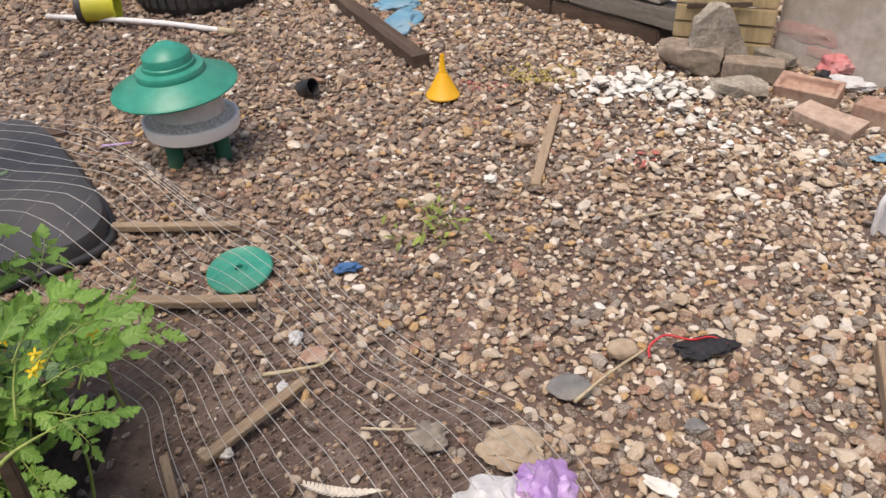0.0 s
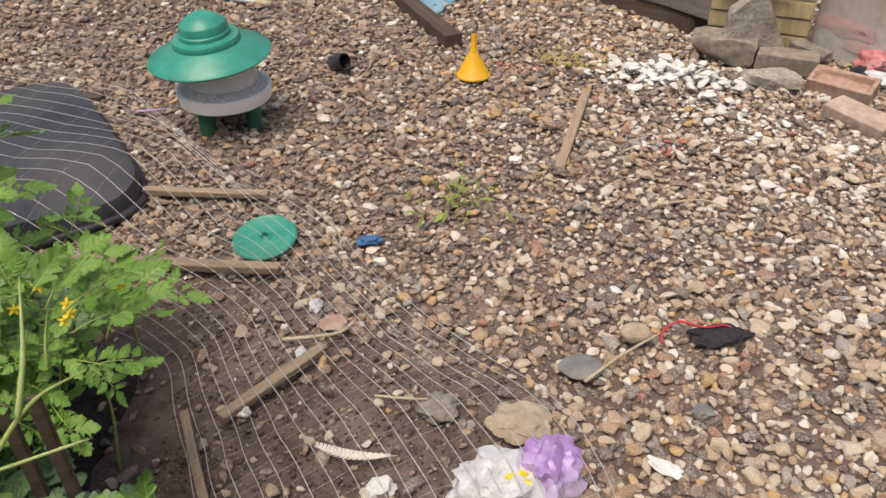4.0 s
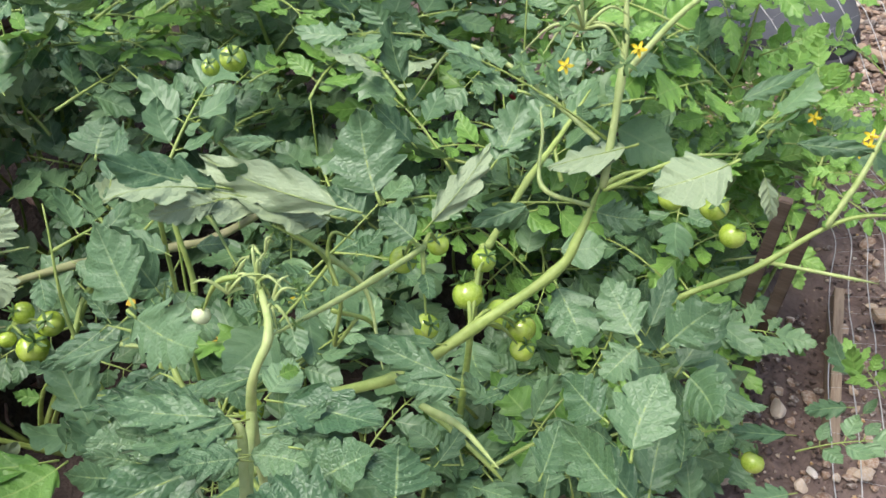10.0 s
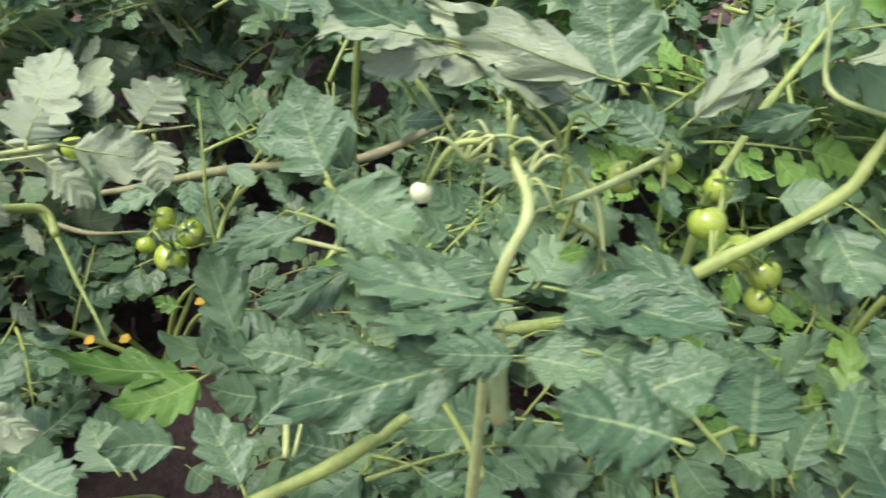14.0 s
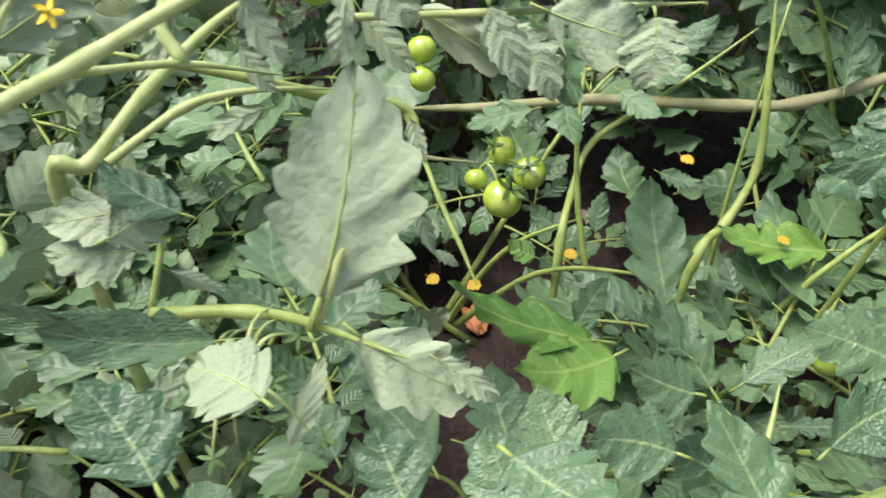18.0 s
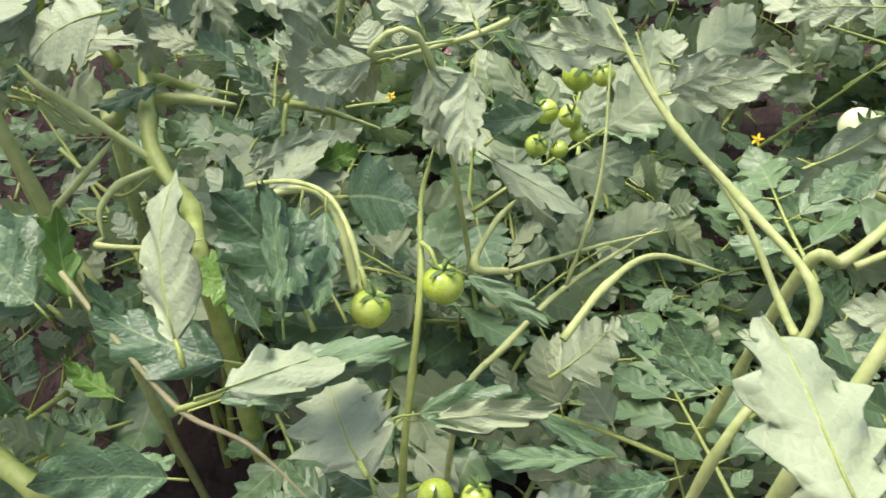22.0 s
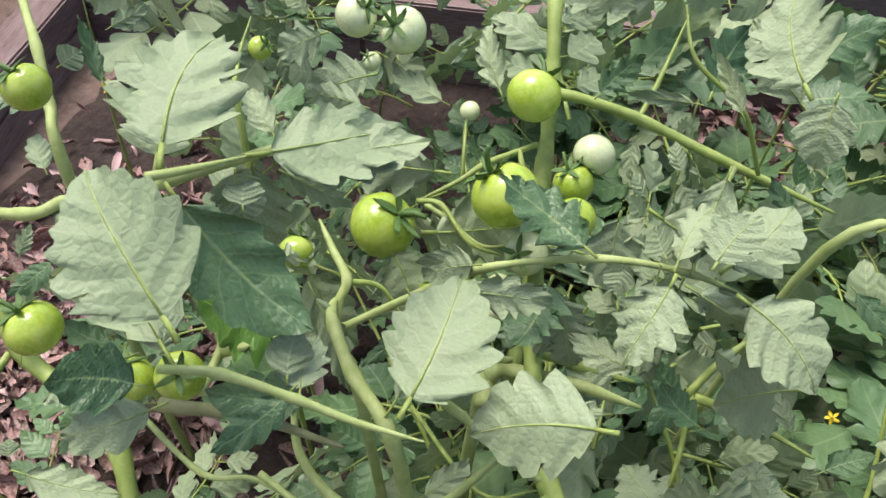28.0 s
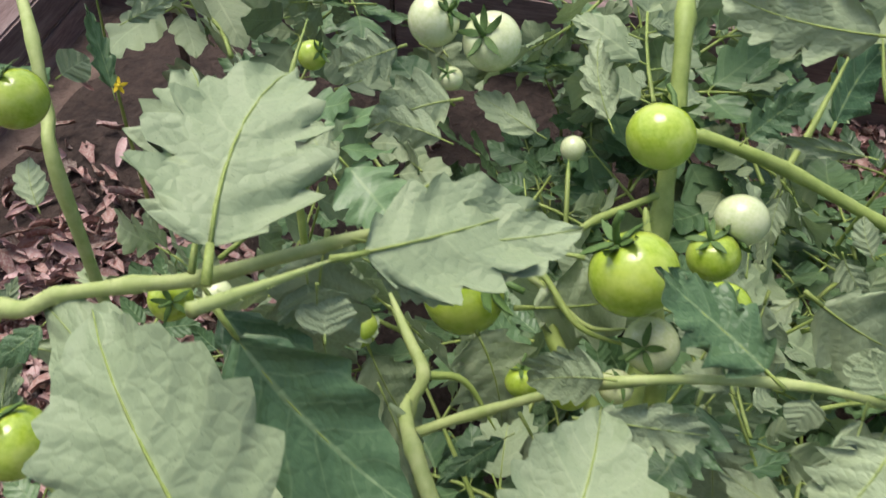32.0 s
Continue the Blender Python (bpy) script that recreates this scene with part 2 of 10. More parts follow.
M = {
    "soil": surface("damp_soil", (0.075, 0.05, 0.04), (0.19, 0.13, 0.105), 40, 0.95, 1.0, 0.014, dirt=(0.24, 0.175, 0.145), dirt_amount=0.8),
    "clod": surface("earth_clods", (0.06, 0.042, 0.034), (0.15, 0.105, 0.085), 60, 0.95, 0.8, 0.004),
    # bed soil: the shade between the leaves is put into this dark brown
    "bed_soil": surface("shade_darkened_dug_soil", (0.02, 0.013, 0.011), (0.062, 0.041, 0.033), 60, 0.97, 1.0, 0.02, dirt=(0.085, 0.058, 0.047), dirt_amount=0.7),
    "pebble": pebble_surface("pebbles", [(0.0, (0.281, 0.171, 0.102)), (0.09, (0.466, 0.324, 0.196)), (0.18, (0.223, 0.126, 0.076)), (0.27, (0.582, 0.450, 0.315)), (0.35, (0.097, 0.072, 0.060)), (0.44, (0.407, 0.252, 0.136)), (0.53, (0.194, 0.140, 0.106)),
                                         (0.61, (0.679, 0.567, 0.442)), (0.67, (0.145, 0.099, 0.076)), (0.76, (0.330, 0.144, 0.076)), (0.81, (0.776, 0.693, 0.595)), (0.86, (0.533, 0.315, 0.102)), (0.91, (0.320, 0.279, 0.246)), (0.96, (0.427, 0.324, 0.246))]),
    # dark and pale pebble tones; in the gravel they carry its shaded and bright sides
    "pebble_dark": pebble_surface("dark_brown_pebbles", [(0.0, (0.223, 0.131, 0.076)), (0.2, (0.320, 0.198, 0.119)), (0.4, (0.107, 0.072, 0.055)), (0.6, (0.262, 0.162, 0.102)), (0.75, (0.436, 0.306, 0.204)), (0.9, (0.165, 0.099, 0.068))]),
    "pebble_pale": pebble_surface("bright_side_pebbles", [(0.0, (0.533, 0.405, 0.281)), (0.22, (0.718, 0.594, 0.459)), (0.42, (0.407, 0.288, 0.187)), (0.58, (0.834, 0.747, 0.646)), (0.75, (0.630, 0.495, 0.357)), (0.9, (0.873, 0.801, 0.731))]),
    "white_chip": surface("white_plaster", (0.6, 0.58, 0.53), (0.85, 0.83, 0.79), 60, 0.8, 0.5, 0.003, dirt=(0.4, 0.34, 0.27), dirt_amount=0.5),
    "sandstone": surface("tan_sandstone", (0.34, 0.26, 0.18), (0.52, 0.42, 0.31), 40, 0.92, 0.8, 0.005, dirt=(0.24, 0.18, 0.13)),
    "block": surface("old_block_stone", (0.2, 0.155, 0.12), (0.38, 0.31, 0.25), 40, 0.92, 0.9, 0.006, dirt=(0.16, 0.14, 0.1), dirt_amount=0.8),
    "slab": surface("pinkish_slab_stone", (0.38, 0.27, 0.21), (0.58, 0.45, 0.37), 40, 0.92, 0.9, 0.006, dirt=(0.2, 0.15, 0.12), dirt_amount=0.8),
    "moss": surface("straw_moss", (0.3, 0.24, 0.07), (0.54, 0.44, 0.17), 90, 0.9, 0.8, 0.004),
    "red_chip": surface("red_crumbs", (0.4, 0.09, 0.08), (0.55, 0.2, 0.17), 90, 0.9, 0.6, 0.003),
    "green_plastic": surface("green_plastic", (0.02, 0.235, 0.165), (0.04, 0.325, 0.235), 24, 0.38, 0.08, 0.001, dirt=(0.12, 0.27, 0.19), dirt_amount=0.5),
    "dark_green": surface("dark_green_plastic", (0.006, 0.07, 0.04), (0.012, 0.1, 0.06), 24, 0.45, 0.1, 0.001, dirt=(0.1, 0.09, 0.06)),
    "pale_rim": surface("pale_rim_plastic", (0.78, 0.77, 0.75), (0.86, 0.85, 0.83), 20, 0.45, 0.05, 0.001, dirt=(0.6, 0.56, 0.5), dirt_amount=0.35),
    "grey_plastic": surface("dusty_grey_plastic", (0.68, 0.63, 0.58), (0.8, 0.76, 0.71), 35, 0.6, 0.15, 0.001, dirt=(0.27, 0.2, 0.14), dirt_amount=0.8),
    "white_plastic": surface("white_plastic", (0.68, 0.68, 0.7), (0.78, 0.78, 0.8), 20, 0.4, 0.05, 0.001, dirt=(0.5, 0.46, 0.42), dirt_amount=0.5),
    "green_leg": surface("mid_green_plastic", (0.01, 0.13, 0.08), (0.018, 0.17, 0.11), 24, 0.4, 0.1, 0.001, dirt=(0.1, 0.12, 0.08)),
    "feed": surface("feed_pellets", (0.36, 0.31, 0.26), (0.78, 0.74, 0.69), 120, 0.95, 1.0, 0.006),
    "yellow_plastic": surface("yellow_plastic", (0.78, 0.4, 0.008), (0.88, 0.47, 0.015), 16, 0.42, 0.05, 0.001, dirt=(0.6, 0.38, 0.08), dirt_amount=0.4),
    "lime_plastic": surface("yellow_green_bucket", (0.55, 0.55, 0.02), (0.66, 0.62, 0.04), 16, 0.45, 0.05, 0.001, dirt=(0.4, 0.36, 0.12), dirt_amount=0.5),
    "black_plastic": surface("black_plastic", (0.014, 0.015, 0.018), (0.03, 0.03, 0.034), 22, 0.5, 0.25, 0.004, dirt=(0.09, 0.085, 0.085), dirt_amount=0.7),
    "tray_top": surface("dusty_black_rubber", (0.026, 0.0275, 0.033), (0.056, 0.059, 0.07), 16, 0.6, 0.35, 0.006, dirt=(0.1, 0.094, 0.09), dirt_amount=0.6),
    "rubber": surface("old_rubber", (0.02, 0.02, 0.02), (0.04, 0.038, 0.036), 40, 0.8, 0.3, 0.002, dirt=(0.12, 0.1, 0.08)),
    "wood_pale": surface("weathered_lath", (0.25, 0.175, 0.115), (0.42, 0.32, 0.22), 40, 0.85, 0.4, 0.002, dirt=(0.14, 0.1, 0.07), stretch=(1, 9, 9), vary=0.12),
    "wood_dark": surface("dark_stained_timber", (0.05, 0.032, 0.022), (0.115, 0.075, 0.052), 40, 0.85, 0.45, 0.003, dirt=(0.17, 0.13, 0.1), stretch=(1, 9, 9), vary=0.12),
    "wood_red": surface("red_brown_timber", (0.13, 0.085, 0.08), (0.26, 0.18, 0.17), 34, 0.88, 0.5, 0.003, dirt=(0.34, 0.27, 0.26), stretch=(1, 8, 8), vary=0.15),
    "wood_grey": surface("silvered_boards", (0.13, 0.115, 0.1), (0.26, 0.23, 0.2), 34, 0.9, 0.5, 0.003, dirt=(0.09, 0.08, 0.06), stretch=(1, 8, 8), vary=0.12),
    "wood_new": surface("treated_pine", (0.4, 0.3, 0.16), (0.54, 0.43, 0.25), 26, 0.75, 0.3, 0.002, dirt=(0.22, 0.17, 0.09), stretch=(8, 8, 1), vary=0.08),
    "concrete": surface("grey_concrete", (0.42, 0.38, 0.34), (0.56, 0.52, 0.47), 34, 0.9, 0.5, 0.003, dirt=(0.34, 0.28, 0.22), dirt_amount=0.8),
    "stone": surface("rough_stone", (0.16, 0.14, 0.115), (0.32, 0.28, 0.235), 38, 0.92, 0.9, 0.007, dirt=(0.11, 0.09, 0.07), vary=0.15),
    "slate": surface("grey_slate", (0.13, 0.13, 0.13), (0.23, 0.225, 0.22), 30, 0.7, 0.3, 0.002, dirt=(0.3, 0.26, 0.2)),
    "brick": surface("red_brick", (0.3, 0.175, 0.13), (0.46, 0.31, 0.24), 46, 0.92, 0.9, 0.006, dirt=(0.45, 0.37, 0.29), dirt_amount=0.9, vary=0.15),
    "lump": surface("broken_concrete", (0.26, 0.23, 0.19), (0.52, 0.47, 0.4), 70, 0.95, 1.0, 0.008, dirt=(0.2, 0.17, 0.13), dirt_amount=0.7),
    "mortar": surface("mortar", (0.3, 0.26, 0.22), (0.42, 0.38, 0.33), 60, 0.95, 0.6, 0.003),
    "blue_sheet": surface("blue_plastic_sheet", (0.1, 0.28, 0.42), (0.2, 0.4, 0.54), 20, 0.5, 0.4, 0.004, dirt=(0.3, 0.36, 0.38)),
    "blue": surface("blue_scrap", (0.03, 0.1, 0.26), (0.06, 0.17, 0.36), 60, 0.6, 0.4, 0.003),
    "wire": surface("galvanised_wire", (0.42, 0.41, 0.39), (0.68, 0.67, 0.64), 60, 0.4, 0.0, metal=0.3),
    "packet_purple": surface("purple_foil", (0.36, 0.2, 0.5), (0.58, 0.4, 0.7), 18, 0.22, 0.9, 0.01, dirt=(0.75, 0.7, 0.8), dirt_amount=0.9),
    "packet_clear": surface("creased_clear_film", (0.5, 0.5, 0.52), (0.75, 0.75, 0.77), 22, 0.2, 1.0, 0.012, dirt=(0.4, 0.38, 0.36)),
    "yellow_print": surface("yellow_print", (0.75, 0.62, 0.03), (0.85, 0.72, 0.06), 30, 0.3, 0.5, 0.006),
    "red": surface("red_plastic", (0.5, 0.02, 0.03), (0.62, 0.06, 0.07), 40, 0.45, 0.2, 0.002, dirt=(0.5, 0.3, 0.28)),
    "faded_red": surface("faded_red_plastic", (0.42, 0.09, 0.1), (0.6, 0.24, 0.24), 40, 0.6, 0.4, 0.003, dirt=(0.62, 0.42, 0.4)),
    "stain": surface("faded_paint_stain", (0.5, 0.3, 0.27), (0.56, 0.42, 0.37), 24, 0.9, 0.3, 0.002, dirt=(0.5, 0.45, 0.4), dirt_amount=0.9),
    "rag": surface("black_rag", (0.012, 0.012, 0.016), (0.04, 0.038, 0.045), 80, 0.9, 0.8, 0.004),
    "straw": surface("dry_straw", (0.4, 0.32, 0.2), (0.58, 0.5, 0.36), 60, 0.8, 0.2, 0.001),
    "feather": surface("pale_feather", (0.6, 0.52, 0.42), (0.74, 0.68, 0.6), 80, 0.7, 0.2, 0.001),
    "sign_green": surface("green_sign_board", (0.015, 0.2, 0.055), (0.025, 0.26, 0.075), 12, 0.35, 0.05, 0.001, dirt=(0.08, 0.25, 0.12), dirt_amount=0.4),
    "post_green": surface("mossy_green_paint", (0.08, 0.17, 0.02), (0.15, 0.27, 0.04), 26, 0.8, 0.3, 0.002, dirt=(0.12, 0.13, 0.06), stretch=(8, 8, 1)),
    "stem": surface("green_stem", (0.2, 0.28, 0.05), (0.36, 0.44, 0.12), 70, 0.55, 0.35, 0.0012, dirt=(0.2, 0.24, 0.07), dirt_amount=0.5),
    "stem_pale": surface("young_stem", (0.28, 0.36, 0.1), (0.44, 0.5, 0.2), 90, 0.6, 0.35, 0.001),
    "woody": surface("old_woody_stem", (0.18, 0.2, 0.07), (0.3, 0.3, 0.14), 60, 0.75, 0.5, 0.002, dirt=(0.24, 0.19, 0.12)),
    "sepal": surface("sepal", (0.05, 0.11, 0.02), (0.12, 0.21, 0.05), 60, 0.6, 0.3, 0.001),
    "petal": surface("yellow_petal", (0.7, 0.5, 0.01), (0.85, 0.66, 0.03), 60, 0.55, 0.1, 0.001),
    "tomato": surface("green_tomato", (0.27, 0.4, 0.025), (0.42, 0.54, 0.07), 14, 0.2, 0.04, 0.0005, dirt=(0.5, 0.58, 0.13), dirt_amount=0.7, vary=0.1, coat=0.4),
    "tomato_pale": surface("pale_green_tomato", (0.54, 0.62, 0.29), (0.7, 0.74, 0.45), 14, 0.22, 0.04, 0.0005, dirt=(0.68, 0.73, 0.42), dirt_amount=0.6, vary=0.08, coat=0.4),
    "yellow_leaf": surface("yellowed_leaf", (0.42, 0.27, 0.015), (0.6, 0.42, 0.03), 60, 0.7, 0.5, 0.002, dirt=(0.2, 0.12, 0.03)),
    "weed": surface("trampled_weed", (0.14, 0.2, 0.03), (0.28, 0.34, 0.08), 60, 0.7, 0.3, 0.002, vary=0.2),
    "bloom": surface("orange_scrap", (0.4, 0.15, 0.05), (0.55, 0.25, 0.1), 60, 0.7, 0.3, 0.002),
}
M["leaf_top"] = leaf_surface("leaf_upper_face", (0.045, 0.108, 0.04), (0.2, 0.32, 0.145), (0.24, 0.34, 0.16), 0.4, 0.04, 0.16)
M["leaf_under"] = leaf_surface("leaf_lower_face", (0.23, 0.305, 0.16), (0.41, 0.495, 0.285), (0.44, 0.53, 0.29), 0.55, 0.08, 0.22)
M["leaf_fresh"] = leaf_surface("fresh_leaf_face", (0.09, 0.22, 0.03), (0.27, 0.47, 0.09), (0.34, 0.5, 0.13), 0.42, 0.05, 0.3)


# ---- building helpers ----
def mesh_of(name, verts, faces, mats, index=None, smooth=True, uvs=None):
    me = bpy.data.meshes.new(name)
    me.from_pydata([tuple(v) for v in verts], [], faces)
    for m in mats:
        me.materials.append(m)
    if index is not None:
        me.polygons.foreach_set("material_index", index)
    me.polygons.foreach_set("use_smooth", [smooth] * len(faces))
    if uvs is not None:
        lay = me.uv_layers.new(name="UVMap")
        loops = np.zeros(len(me.loops), np.int32)
        me.loops.foreach_get("vertex_index", loops)
        lay.data.foreach_set("uv", np.asarray(uvs, np.float32)[loops].ravel())
    me.update()
    return me


def thing(name, place, label, category, group="", kind="", turn=0.0):
    ob = new(name)
    ob.empty_display_size = 0.05
    ob.matrix_basis = pose(*place, 0, 0, turn)
    return tagged(ob, label, category, group, kind)


def part(name, data, material=None, parent=None, label="", at=None):
    """A mesh (bmesh or mesh data) as one object under a thing or part."""
    if isinstance(data, bmesh.types.BMesh):
        me = bpy.data.meshes.new(name)
        data.to_mesh(me)
        data.free()
        me.set_sharp_from_angle(angle=radians(38))
        me.materials.append(material)
        data = me
    ob = new(name, data)
    if parent:
        ob.parent = parent
    if at is not None:
        ob.matrix_basis = at
    return tagged(ob, label)


def smooth_bm(bm):
    for f in bm.faces:
        f.smooth = True
    return bm


def box_bm(sx, sy, sz, bevel=0.003, rough=0.0, seed=0, cuts=0):
    """A box standing on z = 0, bevelled, with its faces roughened."""
    bm = bmesh.new()
    bmesh.ops.create_cube(bm, size=1, matrix=Matrix.Translation((0, 0, sz / 2)) @ Matrix.Diagonal((sx, sy, sz, 1)))
    if bevel:
        bmesh.ops.bevel(bm, geom=bm.edges[:], offset=bevel, segments=2, affect="EDGES")
    if cuts:
        bmesh.ops.subdivide_edges(bm, edges=bm.edges[:], cuts=cuts, use_grid_fill=True)
    if rough:
        for v in bm.verts:
            v.co += noise.noise_vector(v.co * 23 + Vector((seed * 3.1, seed, 0))) * rough
    return bm


def lathe_bm(profile, steps=40, wobble=0.0):
    """A surface of revolution about z through (radius, height) pairs."""
    bm = bmesh.new()
    rings = []
    for r, z in profile:
        rings.append([bm.verts.new((r * math.cos(2 * math.pi * k / steps), r * math.sin(2 * math.pi * k / steps), z)) for k in range(steps)])
    for a, b in zip(rings, rings[1:]):
        for k in range(steps):
            bm.faces.new((a[k], a[(k + 1) % steps], b[(k + 1) % steps], b[k]))
    for ring in (rings[0], rings[-1]):
        if ring[0].co.xy.length > 1e-4:
            bm.faces.new(ring)
    bmesh.ops.remove_doubles(bm, verts=bm.verts[:], dist=1e-5)
    bmesh.ops.recalc_face_normals(bm, faces=bm.faces[:])
    return smooth_bm(bm)


def glide(points, per=5):
    """A smooth line through the points."""
    p = [Vector(q) for q in points]
    if len(p) < 3:
        return p
    p = [2 * p[0] - p[1]] + p + [2 * p[-1] - p[-2]]
    out = []
    for a, b, c, d in zip(p, p[1:], p[2:], p[3:]):
        for k in range(per):
            t = k / per
            out.append(0.5 * (2 * b + (c - a) * t + (2 * a - 5 * b + 4 * c - d) * t * t + (3 * b - a - 3 * c + d) * t ** 3))
    return out + [p[-2]]


def tube(points, r0, r1, sides=8, verts=None, faces=None, ripple=0.0):
    """Adds a tapered tube along the points to verts and faces."""
    verts = [] if verts is None else verts
    faces = [] if faces is None else faces
    base, n = len(verts), len(points)
    side = Vector((0.37, 0.61, 0.7))
    for k, p in enumerate(points):
        d = (points[min(k + 1, n - 1)] - points[max(k - 1, 0)]).normalized()
        x = (side - side.dot(d) * d).normalized()
        y = d.cross(x)
        side = x
        r = r0 + (r1 - r0) * k / max(n - 1, 1)
        for s in range(sides):
            a = 2 * math.pi * s / sides
            rr = r * (1 + ripple * noise.noise(p * 60 + Vector((a, 0, 0))))
            verts.append(p + (x * math.cos(a) + y * math.sin(a)) * rr)
    for k in range(n - 1):
        for s in range(sides):
            a, b = base + k * sides + s, base + k * sides + (s + 1) % sides
            faces.append((a, b, b + sides, a + sides))
    faces.append(tuple(range(base + sides - 1, base - 1, -1)))
    faces.append(tuple(range(base + (n - 1) * sides, base + n * sides)))
    return verts, faces


def rod(name, points, r0, r1, material, parent, label="", sides=8, ripple=0.0):
    v, f = tube(glide(points), r0, r1, sides, ripple=ripple)
    return part(name, mesh_of(name, v, f, [material]), None, parent, label)


# ---- ground ----
def ground_height(x, y):
    return 0.012 * noise.noise(Vector((x * 1.7, y * 1.7, 0.3))) + 0.006 * noise.noise(Vector((x * 7, y * 7, 1.3)))


def build_ground():
    """One sheet: fine in the yard, coarse out to the horizon."""
    xs = [-400, -60, -12, -5] + list(np.arange(-3.4, 3.41, 0.1)) + [5, 12, 60, 400]
    ys = [-400, -60, -12, -5] + list(np.arange(-3.4, 4.81, 0.1)) + [6, 12, 60, 400]
    verts = [(x, y, ground_height(x, y) - 0.012 if abs(x) < 5 and abs(y) < 6 else -0.012) for y in ys for x in xs]
    w = len(xs)
    faces = [(j * w + i, j * w + i + 1, (j + 1) * w + i + 1, (j + 1) * w + i) for j in range(len(ys) - 1) for i in range(w - 1)]
    tagged(new("ground", mesh_of("ground", verts, faces, [M["soil"]])), "bare damp brown soil under gravel and plants", "ground", kind="structure")


build_ground()


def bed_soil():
    """The dug soil of the bed, coloured darker for the shade under the leaves, a little higher than the path."""
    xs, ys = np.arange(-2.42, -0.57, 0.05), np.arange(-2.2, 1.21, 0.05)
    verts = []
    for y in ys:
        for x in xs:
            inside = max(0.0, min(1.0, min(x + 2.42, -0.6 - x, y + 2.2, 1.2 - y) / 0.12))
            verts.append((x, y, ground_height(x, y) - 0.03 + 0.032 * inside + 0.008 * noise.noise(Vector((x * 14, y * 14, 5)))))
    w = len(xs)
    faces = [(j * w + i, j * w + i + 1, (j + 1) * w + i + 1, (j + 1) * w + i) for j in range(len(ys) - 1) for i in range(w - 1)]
    tagged(new("ground_bed", mesh_of("ground_bed", verts, faces, [M["bed_soil"]])), "crumbly dug soil of the tomato bed, coloured darker for leaf shade", "soil", kind="structure")


bed_soil()


def stone_shapes(count, seed, fine=2):
    """Rounded, flattened stone shapes: unit vertices and faces."""
    rng = np.random.default_rng(seed)
    bm = bmesh.new()
    bmesh.ops.create_icosphere(bm, subdivisions=fine, radius=1)
    base = np.array([v.co[:] for v in bm.verts])
    faces = np.array([[v.index for v in f.verts] for f in bm.faces])
    bm.free()
    out = []
    for _ in range(count):
        p = base.copy()
        for _ in range(9):
            d = rng.normal(size=3)
            d /= np.linalg.norm(d)
            h = p @ d
            cut = rng.uniform(0.4, 0.8)
            p -= np.outer(np.maximum(h - cut, 0) * 0.92, d)
        out.append(p * (1, rng.uniform(0.5, 0.95), rng.uniform(0.38, 0.68)))
    return out, faces


def scatter(name, places, sizes, material, label, category, seed, lift=0.35, flat=1.0, fine=2, smooth=True):
    """Many small stones or chips as one object."""
    rng = np.random.default_rng(seed)
    shapes, faces = stone_shapes(24, seed, fine)
    k = len(places)
    nv = len(shapes[0])
    allv = np.zeros((k, nv, 3))
    for i, ((x, y), s) in enumerate(zip(places, sizes)):
        a, b = rng.uniform(0, 6.283), rng.normal(0, 0.28)
        ca, sa, cb, sb = math.cos(a), math.sin(a), math.cos(b), math.sin(b)
        p = shapes[i % 24] * (s, s, s * flat)
        p = p @ np.array([[cb, 0, -sb], [0, 1, 0], [sb, 0, cb]]) @ np.array([[ca, sa, 0], [-sa, ca, 0], [0, 0, 1]])
        allv[i] = p + (x, y, ground_height(x, y) - 0.012 + s * lift * rng.uniform(0.5, 1.5))
    f = (faces[None] + (np.arange(k) * nv)[:, None, None]).reshape(-1, 3)
    me = bpy.data.meshes.new(name)
    me.vertices.add(k * nv)
    me.vertices.foreach_set("co", allv.astype(np.float32).ravel())
    me.loops.add(len(f) * 3)
    me.loops.foreach_set("vertex_index", f.astype(np.int32).ravel())
    me.polygons.add(len(f))
    me.polygons.foreach_set("loop_start", np.arange(0, len(f) * 3, 3, dtype=np.int32))
    me.polygons.foreach_set("use_smooth", np.full(len(f), smooth))
    me.materials.append(material)
    me.update()
    me.validate()
    tagged(new(name, me), label, category, kind="stuff")


def in_bed(x, y):
    """Inside the planted bed."""
    return x < -0.56 - 0.12 * max(0.0, y - 0.9) and y < 1.25


def gravel_share(x, y):
    """How much of the ground the gravel covers at a place."""
    if in_bed(x, y):
        return 0.12
    worn = 0.95 * math.exp(-((x + 0.1) / 0.3) ** 2 - ((y - 0.9) / 0.22) ** 2) + 1.1 * math.exp(-((x + 0.62) / 0.24) ** 2 - ((y - 1.05) / 0.42) ** 2)
    worn += 0.45 * math.exp(-((x + 0.75) / 0.25) ** 2 - ((y - 2.0) / 0.14) ** 2) + 0.9 * math.exp(-((x + 0.45) / 0.22) ** 2 - ((y - 0.5) / 0.3) ** 2)
    worn += 0.35 * math.exp(-((x + 0.3) / 0.3) ** 2 - ((y - 1.25) / 0.2) ** 2) + 0.55 * math.exp(-((x + 1.6) / 0.8) ** 2 - ((y - 3.4) / 0.6) ** 2)
    worn += 0.6 * math.exp(-((x + 0.28) / 0.42) ** 2 - ((y - 0.97) / 0.2) ** 2)
    return max(0.13, min(1.0, 1.12 - worn + 0.25 * noise.noise(Vector((x * 4, y * 4, 0)))))


